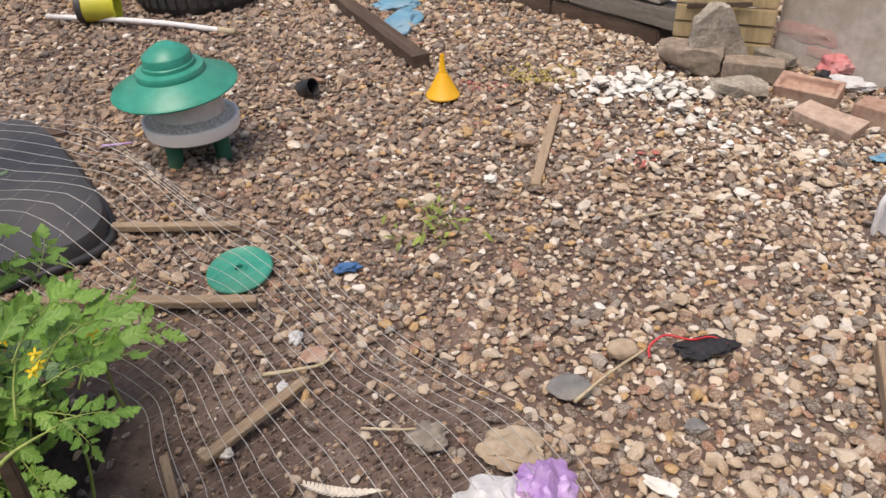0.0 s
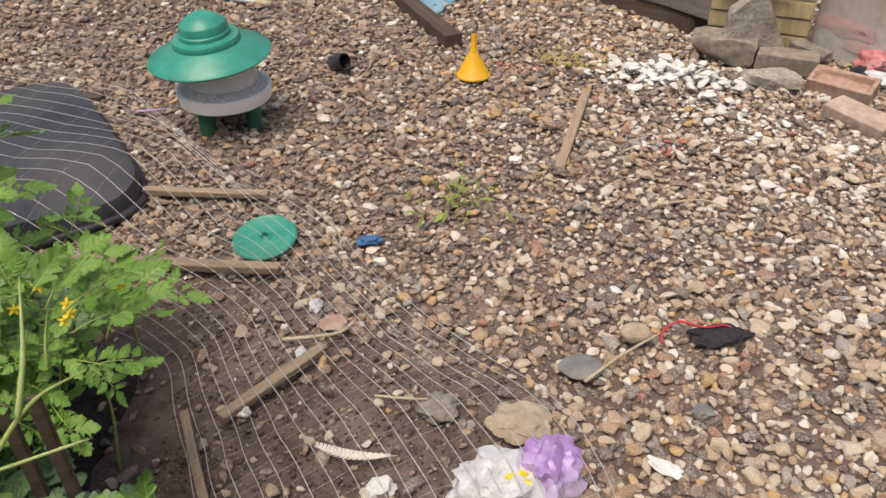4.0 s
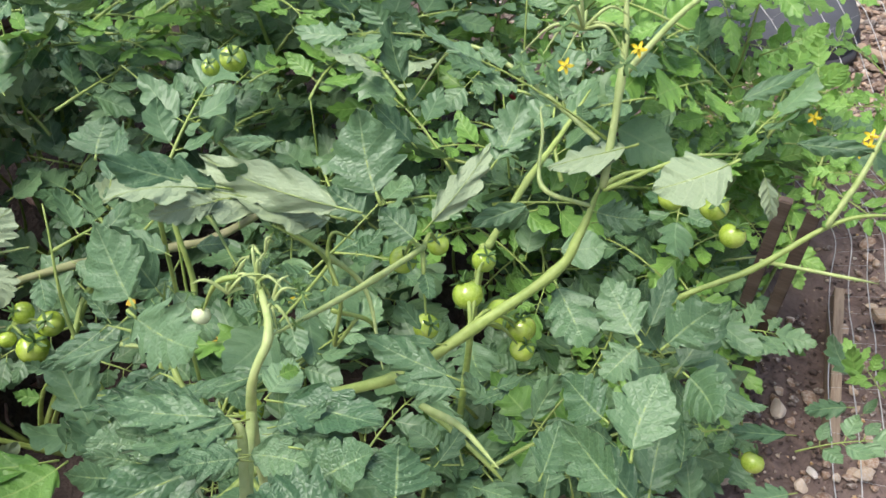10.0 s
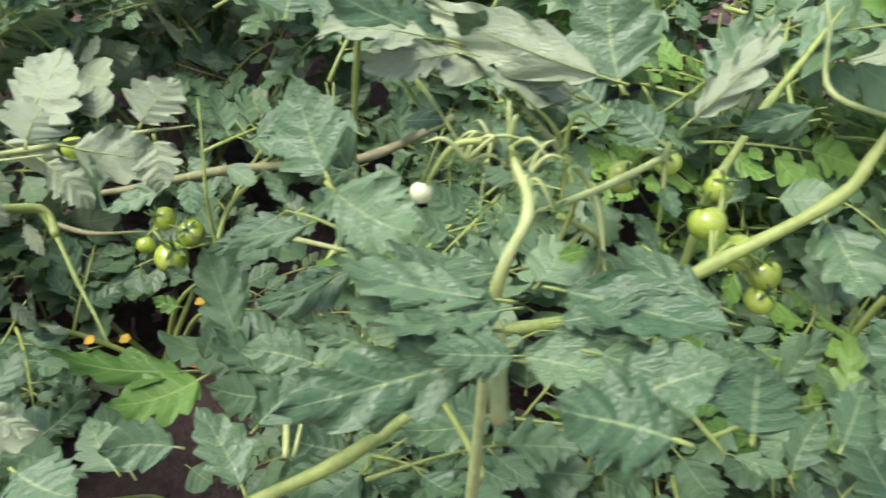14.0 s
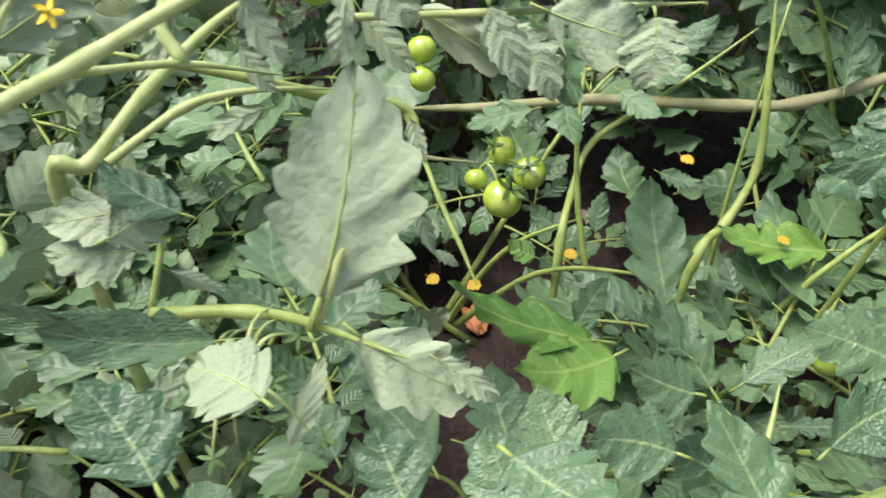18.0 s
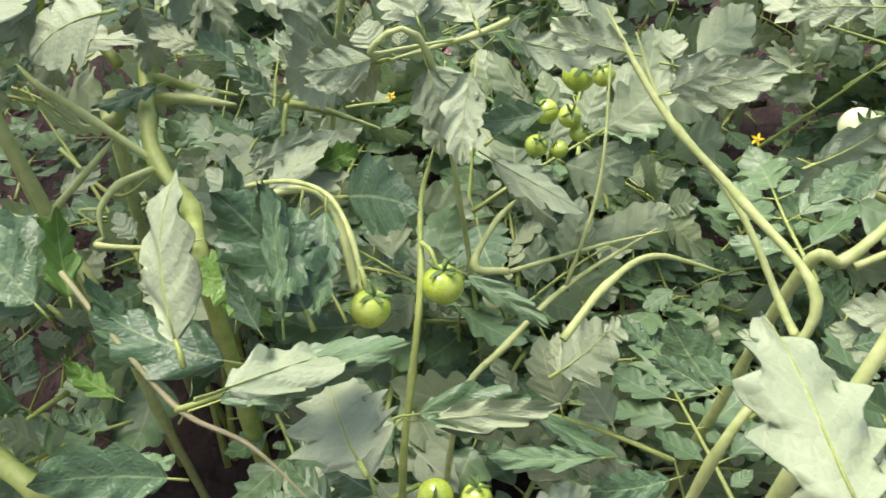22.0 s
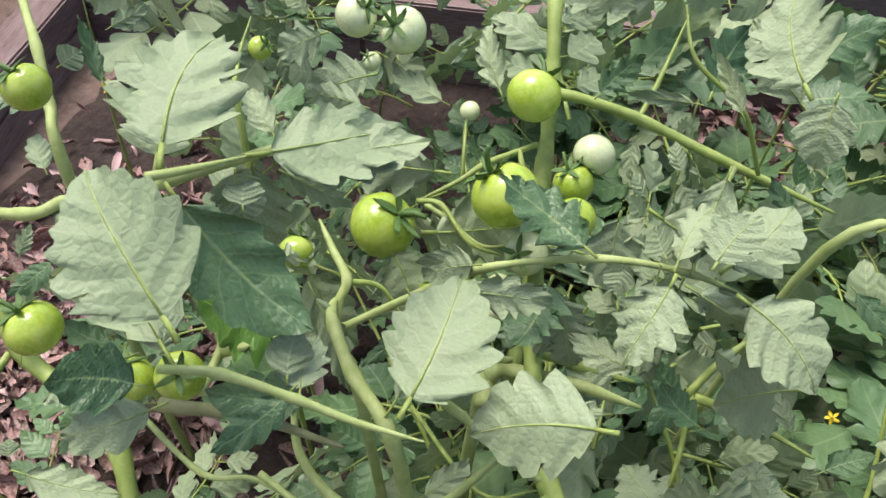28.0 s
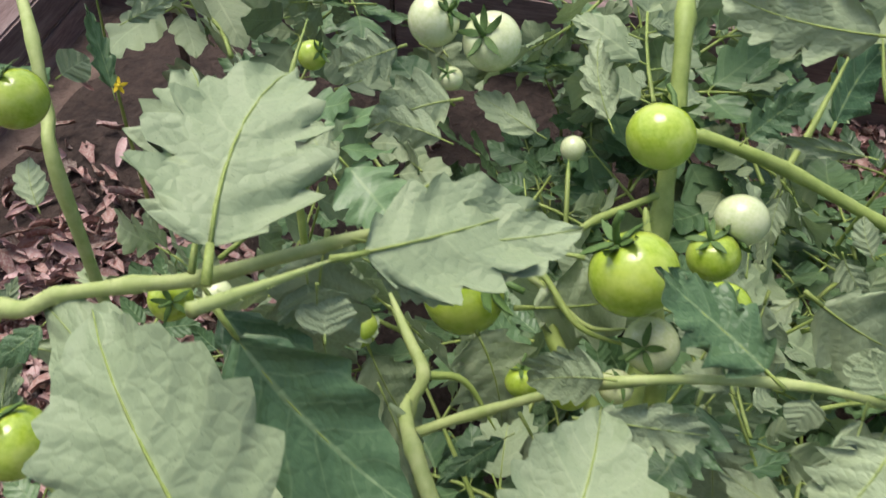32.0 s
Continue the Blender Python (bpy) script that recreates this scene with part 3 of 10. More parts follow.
def gravel():
    """Small broken pebbles: rounder shapes close by, pale ones towards the plaster and right, dark ones to the left,
    for the fall of light.
    """
    rng = np.random.default_rng(5)
    lots = {(far, tone): ([], []) for far in (0, 1) for tone in (0, 1, 2)}
    y = 0.3
    while y < 4.3:
        step = 0.0165 + 0.0025 * max(0, y - 1.2)
        for x in np.arange(-0.8 - 0.52 * y, 0.75 + 0.62 * y, step):
            px, py = x + rng.uniform(-0.5, 0.5) * step, y + rng.uniform(-0.5, 0.5) * step
            if rng.random() < gravel_share(px, py):
                # light falloff put into the stone colours: paler to the right, darker to the left
                bright_share = 0.05 + 0.3 * math.exp(-((px - 1.1) / 0.7) ** 2 - ((py - 2.0) / 0.8) ** 2) + 0.12 * max(0.0, min(1.0, px))
                dim_share = max(0.0, min(0.68, 0.36 - 0.42 * px - 0.1 * abs(py - 2.8)))
                roll = rng.random()
                grade = rng.choice([0.46, 0.66, 0.88, 1.15, 1.5], p=[0.28, 0.33, 0.25, 0.11, 0.03])
                places, sizes = lots[int(py > 1.4 or grade < 0.6), 1 if roll < bright_share else 2 if roll > 1 - dim_share else 0]
                places.append((px, py))
                sizes.append(step * grade * rng.uniform(0.85, 1.2))
        y += step * 0.92
    y = -1.0
    while y < 4.6:
        for x in np.arange(-2.65, 2.5, 0.034):
            px, py = x + rng.uniform(-0.017, 0.017), y + rng.uniform(-0.017, 0.017)
            inside = py > 0.28 and -0.82 - 0.52 * py < px < 0.77 + 0.62 * py and py < 4.3
            beyond = py > 4.5 - 1.2 * (px + 0.25) or px > 0.6 and py < 0.05 or px > 1.3 + 0.75 * (2.96 - py)
            if not inside and not beyond and not in_bed(px, py) and rng.random() < min(0.9, 0.25 + 0.6 * (py + 0.9)):
                places, sizes = lots[1, 2 if rng.random() < 0.3 else 0]
                places.append((px, py))
                sizes.append(0.034 * rng.choice([0.5, 0.68, 0.9]) * rng.uniform(0.85, 1.2))
        y += 0.031
    looks = (("pebble", "loose brown, tan and grey broken gravel over soil"), ("pebble_pale", "pale pebbles mixed in for the brighter light on the gravel"), ("pebble_dark", "dark brown pebbles mixed in for the shaded side of the gravel"))
    for (far, tone), (places, sizes) in lots.items():
        scatter("gravel", places, sizes, M[looks[tone][0]], looks[tone][1], "gravel", 7 + far + 2 * tone, fine=1 if far else 2, smooth=False)


gravel()


def patch(name, spots, per, spread, size, material, label, category, seed, flat=0.6):
    rng = np.random.default_rng(seed)
    places = [(x + rng.normal(0, spread), y + rng.normal(0, spread)) for x, y in spots for _ in range(per)]
    scatter(name, places, [size * rng.choice([0.4, 0.6, 0.9, 1.4], p=[0.4, 0.3, 0.2, 0.1]) * rng.uniform(0.8, 1.2) for _ in places], material, label, category, seed, 1.1, flat, smooth=False)


patch("plaster_crumbs", [(0.54, 2.7), (0.6, 2.66), (0.68, 2.62), (0.74, 2.72), (0.8, 2.74), (0.72, 2.6), (0.86, 2.62), (0.78, 2.66), (0.9, 2.56), (0.7, 2.68), (0.82, 2.45)], 34, 0.05, 0.022, M["white_chip"],
      "crumbled white plaster lumps lying on the gravel", "rubble", 3)
patch("plaster_crumbs", [(0.8, 2.36), (0.9, 2.3), (0.95, 2.4), (1.0, 2.2), (1.07, 2.14), (1.14, 2.06), (0.85, 2.2), (0.78, 2.32)], 14, 0.07, 0.016, M["white_chip"],
      "white plaster lumps strewn below the bricks", "rubble", 13)
patch("plaster_bits", [(0.15, 1.99), (0.6, 1.85), (0.9, 1.6), (0.5, 2.3), (-0.3, 2.9), (1.0, 1.9), (0.4, 1.3), (0.75, 1.3), (0.95, 2.0), (0.85, 1.9), (1.2, 1.9), (1.1, 1.75)], 4, 0.16, 0.012, M["white_chip"], "white plaster bits strewn in the gravel", "rubble", 4)
patch("straw_moss", [(0.38, 2.82), (0.46, 2.78), (0.33, 2.85), (0.5, 2.84)], 120, 0.05, 0.0085, M["moss"], "yellow tufts of straw and moss on gravel", "moss", 9, 1.2)
patch("brick_dust", [(0.2, 2.74), (0.14, 2.75), (0.62, 2.1)], 26, 0.035, 0.01, M["red_chip"], "red brick crumbs scattered on gravel", "rubble", 11)


def soil_crumbs():
    """Small stones, crumbs of earth and grit lying on the trodden soil."""
    rng = np.random.default_rng(21)
    lots = {"pebble_dark": ([], []), "clod": ([], []), "pebble": ([], [])}
    for _ in range(15000):
        x, y = rng.uniform(-0.85, 0.32), rng.uniform(0.25, 1.75)
        if not in_bed(x, y) and rng.random() > gravel_share(x, y) * 0.9:
            places, sizes = lots[str(rng.choice(["pebble_dark", "clod", "pebble"], p=[0.22, 0.62, 0.16]))]
            places.append((x, y))
            sizes.append(rng.choice([0.0028, 0.004, 0.006, 0.01], p=[0.4, 0.35, 0.19, 0.06]))
    for look_of, (places, sizes) in lots.items():
        scatter("soil_crumbs", places, sizes, M[look_of], "dark earth crumbs and grit on trodden soil", "soil", 31, 0.5, fine=1)


soil_crumbs()


# an unseen plain block, added to cut low sky light from the path side
def outbuilding():
    t = thing("light_block_south_east", (0.62, -3.1, 0), "unseen plain block added to hold back light from the path side", "wall", kind="structure")
    for k in range(3):
        part("panel", box_bm(0.2, 1.0, 1.4, 0.004), M["concrete"], t, at=pose(0.1, 0.5 + 1.003 * k, -0.05))
    for k in range(2):
        part("panel", box_bm(0.87, 0.2, 1.4, 0.004), M["concrete"], t, at=pose(0.64 + 0.873 * k, 2.908, -0.05))
    part("block_top", box_bm(2.0, 3.15, 0.05, 0.006), M["slate"], t, at=pose(0.97, 1.52, 1.352))


outbuilding()


# ---- things in the hen run ----
def poultry_feeder():
    t = thing("poultry_feeder", (-0.779, 2.238, 0.015), "green plastic poultry feeder with wide rain hat, standing on gravel", "feeder")
    for a in (-2.28, -0.18, 1.91):
        part("leg", lathe_bm([(0.0, -0.022), (0.024, -0.022), (0.026, -0.015), (0.024, 0.0), (0.027, 0.055), (0.034, 0.075), (0.03, 0.08)], 20), M["green_leg"], t, at=pose(0.085 * math.cos(a), 0.085 * math.sin(a), 0))
    part("pan", lathe_bm([(0.0, 0.06), (0.09, 0.06), (0.13, 0.07), (0.138, 0.1), (0.140, 0.103), (0.132, 0.103), (0.126, 0.085), (0.0, 0.08)], 48), M["dark_green"], t, "dark green feed pan")
    part("rim", lathe_bm([(0.136, 0.08), (0.144, 0.08), (0.15, 0.112), (0.148, 0.121), (0.141, 0.122), (0.134, 0.116), (0.133, 0.084)], 48), M["pale_rim"], t, "pale grey rolled rim")
    part("feed", lathe_bm([(0.0, 0.15), (0.1, 0.15), (0.118, 0.125), (0.135, 0.116), (0.135, 0.085)], 40), M["feed"], t, "leftover pellets")
    part("hopper", lathe_bm([(0.112, 0.1), (0.108, 0.15), (0.103, 0.2), (0.095, 0.25), (0.09, 0.258)], 40), M["grey_plastic"], t, "dusty grey hopper")
    hat = part("rain_hat", lathe_bm([(0.09, 0.262), (0.180, 0.232), (0.187, 0.229), (0.190, 0.234), (0.186, 0.24), (0.09, 0.28), (0.085, 0.283), (0.083, 0.288), (0.0, 0.29)], 56), M["green_plastic"], t)
    hat.matrix_basis = pose(-0.01, 0, -0.006, 3, -3, 0)
    part("collar", lathe_bm([(0.1, 0.262), (0.104, 0.268), (0.103, 0.29), (0.1, 0.294), (0.08, 0.298), (0.079, 0.309), (0.076, 0.312), (0.0, 0.312)], 40), M["green_plastic"], hat)
    part("cap", lathe_bm([(0.07, 0.308), (0.073, 0.31), (0.072, 0.334), (0.069, 0.338), (0.05, 0.352), (0.025, 0.366), (0.0, 0.37)], 40), M["green_plastic"], hat)


def funnel():
    t = thing("funnel", (0.016, 2.655, -0.002), "bright yellow plastic funnel standing upside down on gravel", "funnel")
    part("cone", lathe_bm([(0.058, 0.0), (0.062, 0.002), (0.062, 0.008), (0.058, 0.012), (0.021, 0.082), (0.017, 0.088), (0.0, 0.089)], 36), M["yellow_plastic"], t)
    part("spout", lathe_bm([(0.018, 0.084), (0.013, 0.092), (0.008, 0.158), (0.006, 0.159), (0.005, 0.15), (0.0, 0.15)], 24), M["yellow_plastic"], t)


def feeder_disc():
    bm = lathe_bm([(0.011, 0.0), (0.08, 0.0), (0.083, 0.003), (0.083, 0.007), (0.08, 0.01), (0.076, 0.007), (0.02, 0.007), (0.014, 0.012), (0.011, 0.012), (0.011, 0.0)], 56)
    t = thing("plastic_disc", (-0.51, 1.565, 0.004), "flat green plastic disc with a centre hole", "lid")
    part("plate", bm, M["green_plastic"], t, at=pose(0, 0, 0.006, 9, -3, 0))


def bucket():
    t = thing("bucket", (-1.60, 3.68, 0.075), "yellow-green plastic bucket lying on its side", "bucket")
    m = pose(0, 0, 0, 0, 90, 8)
    part("body", lathe_bm([(0.0, -0.09), (0.066, -0.09), (0.072, -0.085), (0.078, 0.075), (0.083, 0.078), (0.083, 0.09), (0.075, 0.09), (0.07, -0.07), (0.0, -0.075)], 36), M["lime_plastic"], t, at=m)
    part("band", lathe_bm([(0.0725, -0.09), (0.0755, -0.088), (0.0775, -0.06), (0.0745, -0.06)], 36), M["black_plastic"], t, "black band round the bottom", at=m)


def pole():
    t = thing("pole", (-1.25, 3.55, 0.02), "long white painted pole lying on the gravel", "pole")
    rod("shaft", [(-0.62, 0.16, 0.0), (-0.1, 0.03, 0.0), (0.345, -0.15, -0.002)], 0.013, 0.013, M["white_plastic"], t, sides=10)
    rod("grip", [(0.27, -0.12, -0.001), (0.35, -0.152, -0.002)], 0.0145, 0.0145, M["straw"], t, "dirty tape at one end", sides=10)


def tyre():
    t = thing("tyre", (-1.2, 4.02, 0.0), "old black rubber tyre lying flat", "tyre")
    prof = [(0.2, 0.02), (0.2, 0.12), (0.24, 0.15), (0.3, 0.14), (0.32, 0.1), (0.32, 0.04), (0.3, 0.0), (0.24, -0.005), (0.2, 0.02)]
    part("casing", lathe_bm(prof, 56), M["rubber"], t)
    for k in range(40):
        part("tread_block", box_bm(0.012, 0.03, 0.07, 0.003), M["rubber"], t, at=pose(0.322 * math.cos(k * math.pi / 20), 0.322 * math.sin(k * math.pi / 20), 0.035, 0, 0, k * 9))


def plank(a, b, width, thick, material, name, label, lift=0.0, roll=0.0, seed=1):
    """A board lying from a to b."""
    a, b = Vector((*a, lift)), Vector((*b, lift))
    d = b - a
    bm = box_bm(d.length, width, thick, 0.0015, 0.0025, seed, 2)
    ob = part(name, bm, material)
    ob.matrix_basis = Matrix.Translation((a + b) / 2 + Vector((0, 0, -0.002))) @ pose(0, 0, 0, 0, 0, math.degrees(math.atan2(d.y, d.x))) @ pose(0, 0, 0, roll, 0, 0)
    return tagged(ob, label, "timber")


poultry_feeder()
funnel()
feeder_disc()
bucket()
pole()
tyre()
plank((-0.52, 3.92), (-0.065, 2.95), 0.075, 0.05, M["wood_dark"], "beam", "dark brown squared timber beam lying on gravel", 0.0, seed=2)
plank((-0.96, 1.446), (-0.44, 1.425), 0.03, 0.018, M["wood_pale"], "lath", "weathered pale wooden lath lying on soil", 0.014, seed=3)
plank((-0.9, 1.775), (-0.545, 1.764), 0.028, 0.016, M["wood_pale"], "lath", "weathered thin wooden lath beside the black tray", 0.014, seed=4)
plank((-0.455, 0.955), (-0.29, 1.16), 0.026, 0.014, M["wood_pale"], "lath", "short pale wooden lath under the netting", 0.014, seed=5)
plank((0.27, 1.94), (0.415, 2.5), 0.03, 0.014, M["wood_pale"], "lath", "long pale wooden lath lying on the gravel", 0.008, seed=6)
plank((-0.525, 0.96), (-0.38, 0.66), 0.016, 0.045, M["wood_pale"], "edging_board", "narrow weathered wooden edging board set on edge", -0.01, seed=7)
plank((0.92, 1.2), (0.76, 0.78), 0.04, 0.03, M["wood_pale"], "batten", "pale wooden batten lying on gravel", 0.01, seed=8)
plank((-1.75, 2.3), (-1.28, 2.42), 0.06, 0.02, M["wood_dark"], "board", "dark brown board lying by the tray", 0.0, seed=9)


def twig(points, r, material, name, label, category="stick"):
    t = thing(name, points[0], label, category)
    o = Vector(points[0])
    rod("shaft", [Vector(p) - o for p in points], r, r * 0.6, material, t, sides=6, ripple=0.3)


twig([(-0.385, 1.185, 0.012), (-0.33, 1.19, 0.016), (-0.266, 1.209, 0.014), (-0.24, 1.25, 0.012)], 0.005, M["straw"], "twig", "bleached bent twig lying on the soil")
twig([(0.25, 1.08, 0.012), (0.33, 1.15, 0.018), (0.43, 1.23, 0.014)], 0.004, M["straw"], "straw_stalk", "dry straw stalk lying on gravel")
twig([(-0.42, 1.72, 0.01), (-0.33, 1.6, 0.014), (-0.31, 1.53, 0.012)], 0.003, M["straw"], "straw_stalk", "thin dry stalk lying on gravel")
twig([(-0.17, 1.03, 0.01), (-0.08, 1.02, 0.014), (-0.02, 1.035, 0.012)], 0.003, M["straw"], "twig", "thin dry twig on bare soil")
twig([(0.52, 1.75, 0.016), (0.64, 1.77, 0.02), (0.7, 1.74, 0.016)], 0.003, M["straw"], "straw_stalk", "short straw stalk lying on gravel")
twig([(-0.95, 0.86, 0.02), (-0.83, 0.82, 0.03), (-0.751, 0.789, 0.032), (-0.708, 0.769, 0.03), (-0.668, 0.74, 0.024), (-0.65, 0.7, 0.014)], 0.007, M["black_plastic"], "hose", "thin black hose lying on the bed soil", "hose")
twig([(-1.113, 2.295, 0.012), (-1.056, 2.296, 0.016), (-1.015, 2.314, 0.013)], 0.005, M["packet_purple"], "twig", "thin purple-grey stick by the feeder")


def plant_pot():
    t = thing("pipe_cap", (-0.485, 2.69, 0.03), "small black plastic pipe cap lying on gravel", "cap")
    part("wall", lathe_bm([(0.0, -0.03), (0.03, -0.03), (0.033, 0.03), (0.029, 0.03), (0.026, -0.02), (0.0, -0.022)], 28), M["black_plastic"], t, at=pose(0, 0, 0, 70, 0, 60))


def crumpled(name, place, size, material, label, category, seed, flat=0.35, turn=0.0, lumpy=1.0):
    """A crumpled sheet or lump lying on the ground."""
    bm = bmesh.new()
    bmesh.ops.create_icosphere(bm, subdivisions=4, radius=1)
    for v in bm.verts:
        k = 1 + lumpy * (0.5 * noise.noise(v.co * 1.7 + Vector((seed, 0, 0))) + 0.24 * abs(noise.noise(v.co * 4.3 + Vector((0, seed, 0)))))
        v.co = Vector((v.co.x * size[0] * k, v.co.y * size[1] * k, max(-0.002, v.co.z * size[2] * k + size[2] * flat)))
    ob = part(name, bm, material, at=pose(*place, 0, 0, turn))
    return tagged(ob, label, category)


def packet():
    t = thing("snack_packet", (0.105, 0.83, 0.0), "crumpled purple and clear plastic snack packet", "packet")
    for nm, off, sz, mt, sd in (("sleeve", (0.055, 0.015, 0.0), (0.05, 0.05, 0.055), "packet_purple", 1.0), ("window", (-0.03, -0.005, 0.0), (0.07, 0.055, 0.042), "packet_clear", 4.0), ("print", (-0.005, -0.02, 0.026), (0.028, 0.02, 0.02), "yellow_print", 8.0)):
        bm = bmesh.new()
        bmesh.ops.create_icosphere(bm, subdivisions=4, radius=1)
        for v in bm.verts:
            q = v.co.copy()
            k = 1 + 0.45 * noise.noise(q * 1.6 + Vector((sd, 0, 0))) + 0.4 * abs(noise.noise(q * 3.6 + Vector((0, sd, 0))))
            v.co = Vector((q.x * sz[0] * k, q.y * sz[1] * k, max(-0.002, q.z * sz[2] * k + sz[2] * 0.4)))
        part(nm, bm, M[mt], t, at=pose(*off))


plant_pot()
packet()
crumpled("plastic_scrap", (-0.242, 1.566, 0.004), (0.03, 0.014, 0.012), M["blue"], "small torn blue plastic scrap", "scrap", 2, turn=15)
crumpled("plastic_sheet", (-0.16, 3.5, 0.0), (0.07, 0.2, 0.02), M["blue_sheet"], "torn light blue plastic sheet on gravel", "sheet", 5, turn=-12)
crumpled("plastic_sheet", (-0.19, 3.78, 0.0), (0.1, 0.08, 0.02), M["blue_sheet"], "torn pale blue plastic piece on gravel", "sheet", 9)
crumpled("paper_scrap", (-0.135, 0.815, 0.0), (0.024, 0.02, 0.016), M["white_chip"], "crumpled white paper scrap on soil", "scrap", 12)
crumpled("paper_scrap", (0.37, 0.875, 0.004), (0.032, 0.014, 0.006), M["white_chip"], "flat torn white paper scrap on gravel", "scrap", 15, turn=-40)
crumpled("paper_scrap", (0.145, 1.99, 0.012), (0.018, 0.016, 0.008), M["white_chip"], "square white plaster scrap on gravel", "scrap", 17)
crumpled("rag", (0.555, 1.23, 0.005), (0.06, 0.03, 0.014), M["rag"], "crumpled black rag lying on gravel", "rag", 20, turn=8)
twig([(0.425, 1.195, 0.016), (0.432, 1.225, 0.022), (0.47, 1.25, 0.03), (0.52, 1.235, 0.028), (0.57, 1.245, 0.026), (0.6, 1.225, 0.02)], 0.0032, M["red"], "cord", "short red cord lying on the rag", "cord")
crumpled("slate_piece", (0.247, 1.125, 0.006), (0.044, 0.036, 0.007), M["slate"], "flat rounded grey slate piece on gravel", "stone", 23, lumpy=0.25)
crumpled("cobble", (0.375, 1.225, 0.004), (0.033, 0.026, 0.022), M["sandstone"], "rounded brown cobble lying on gravel", "stone", 26, 0.6, lumpy=0.2)
crumpled("paving_piece", (0.12, 0.965, 0.006), (0.06, 0.042, 0.018), M["sandstone"], "broken tan paving slab piece", "stone", 29, turn=-15)
crumpled("flint", (-0.42, 0.98, 0.004), (0.013, 0.011, 0.01), M["white_chip"], "pale rough flint lying on soil", "stone", 31)
crumpled("tile_piece", (0.55, 1.4, 0.006), (0.018, 0.018, 0.006), M["sandstone"], "chipped pale yellow tile piece on gravel", "tile", 33)
crumpled("tile_piece", (0.72, 1.45, 0.006), (0.022, 0.016, 0.006), M["brick"], "chipped orange tile piece on gravel", "tile", 36)


def feather():
    v, f = [], []
    line = glide([(-0.265, 0.90, 0.012), (-0.22, 0.875, 0.02), (-0.17, 0.868, 0.02), (-0.11, 0.88, 0.014)], 6)
    t = thing("feather", (-0.265, 0.90, 0.012), "long curved pale hen feather on soil", "feather")
    o = Vector((-0.265, 0.90, 0.012))
    rod("quill", [p - o for p in line[::4] + [line[-1]]], 0.0016, 0.0006, M["feather"], t, sides=5)
    for k, p in enumerate(line[:-1]):
        d = (line[k + 1] - p).normalized()
        n = Vector((-d.y, d.x, 0))
        w = 0.014 * math.sin(math.pi * min(1, (k + 2) / len(line))) ** 0.6
        for s in (1, -0.6):
            b = len(v)
            v += [p - o, line[k + 1] - o, line[k + 1] - o - d * 0.006 + n * s * w + Vector((0, 0, 0.003)), p - o - d * 0.004 + n * s * w + Vector((0, 0, 0.002))]
            f.append((b, b + 1, b + 2, b + 3))
    part("vane", mesh_of("vane", v, f, [M["feather"]]), None, t)


feather()


def black_tray():
    """An upturned rounded black tray under the netting."""
    t = thing("pond_tray", (-1.3, 1.91, 0.0), "upturned dusty black rubber tray lying under wire netting", "tray", turn=36)
    n, rings = 64, [(1.0, 0.0), (1.0, 0.045), (0.985, 0.07), (0.95, 0.086), (0.8, 0.094), (0.55, 0.1), (0.25, 0.106), (0.0, 0.108)]
    bm = bmesh.new()
    rows = []
    for r, z in rings:
        row = []
        for k in range(n):
            a = 2 * math.pi * k / n
            c, s = math.cos(a), math.sin(a)
            q = (abs(c) ** 4.6 + abs(s) ** 4.6) ** (-1 / 4.6)
            x, y = 0.26 * q * c * r, 0.44 * q * s * r
            row.append(bm.verts.new((x, y, z + (0.014 * noise.noise(Vector((x * 5, y * 5, 0))) if r < 0.99 else 0) + 0.03 * y * (z > 0.07))))
        rows.append(row)
    for a, b in zip(rows, rows[1:]):
        for k in range(n):
            bm.faces.new((a[k], a[(k + 1) % n], b[(k + 1) % n], b[k]))
    bmesh.ops.remove_doubles(bm, verts=bm.verts[:], dist=1e-4)
    part("shell", smooth_bm(bm), M["tray_top"], t)
    v, f = [], []
    edge = [Vector((0.265 * q * math.cos(a), 0.445 * q * math.sin(a), 0.012)) for a in [2 * math.pi * k / 48 for k in range(49)] for q in [(abs(math.cos(a)) ** 4.6 + abs(math.sin(a)) ** 4.6) ** (-1 / 4.6)]]
    tube(edge, 0.013, 0.013, 8, v, f)
    part("lip", mesh_of("lip", v, f, [M["black_plastic"]]), None, t, "thick black lip")


black_tray()


def tray_rise(x, y):
    """Height of the netting over the tray and the ground."""
    a = radians(-36)
    dx, dy = x + 1.3, y - 1.91
    u, w = dx * math.cos(a) - dy * math.sin(a), dx * math.sin(a) + dy * math.cos(a)
    k = max(abs(u) / 0.36, abs(w) / 0.52)
    return 0.135 * max(0.0, min(1.0, (1.3 - k) / 0.35))


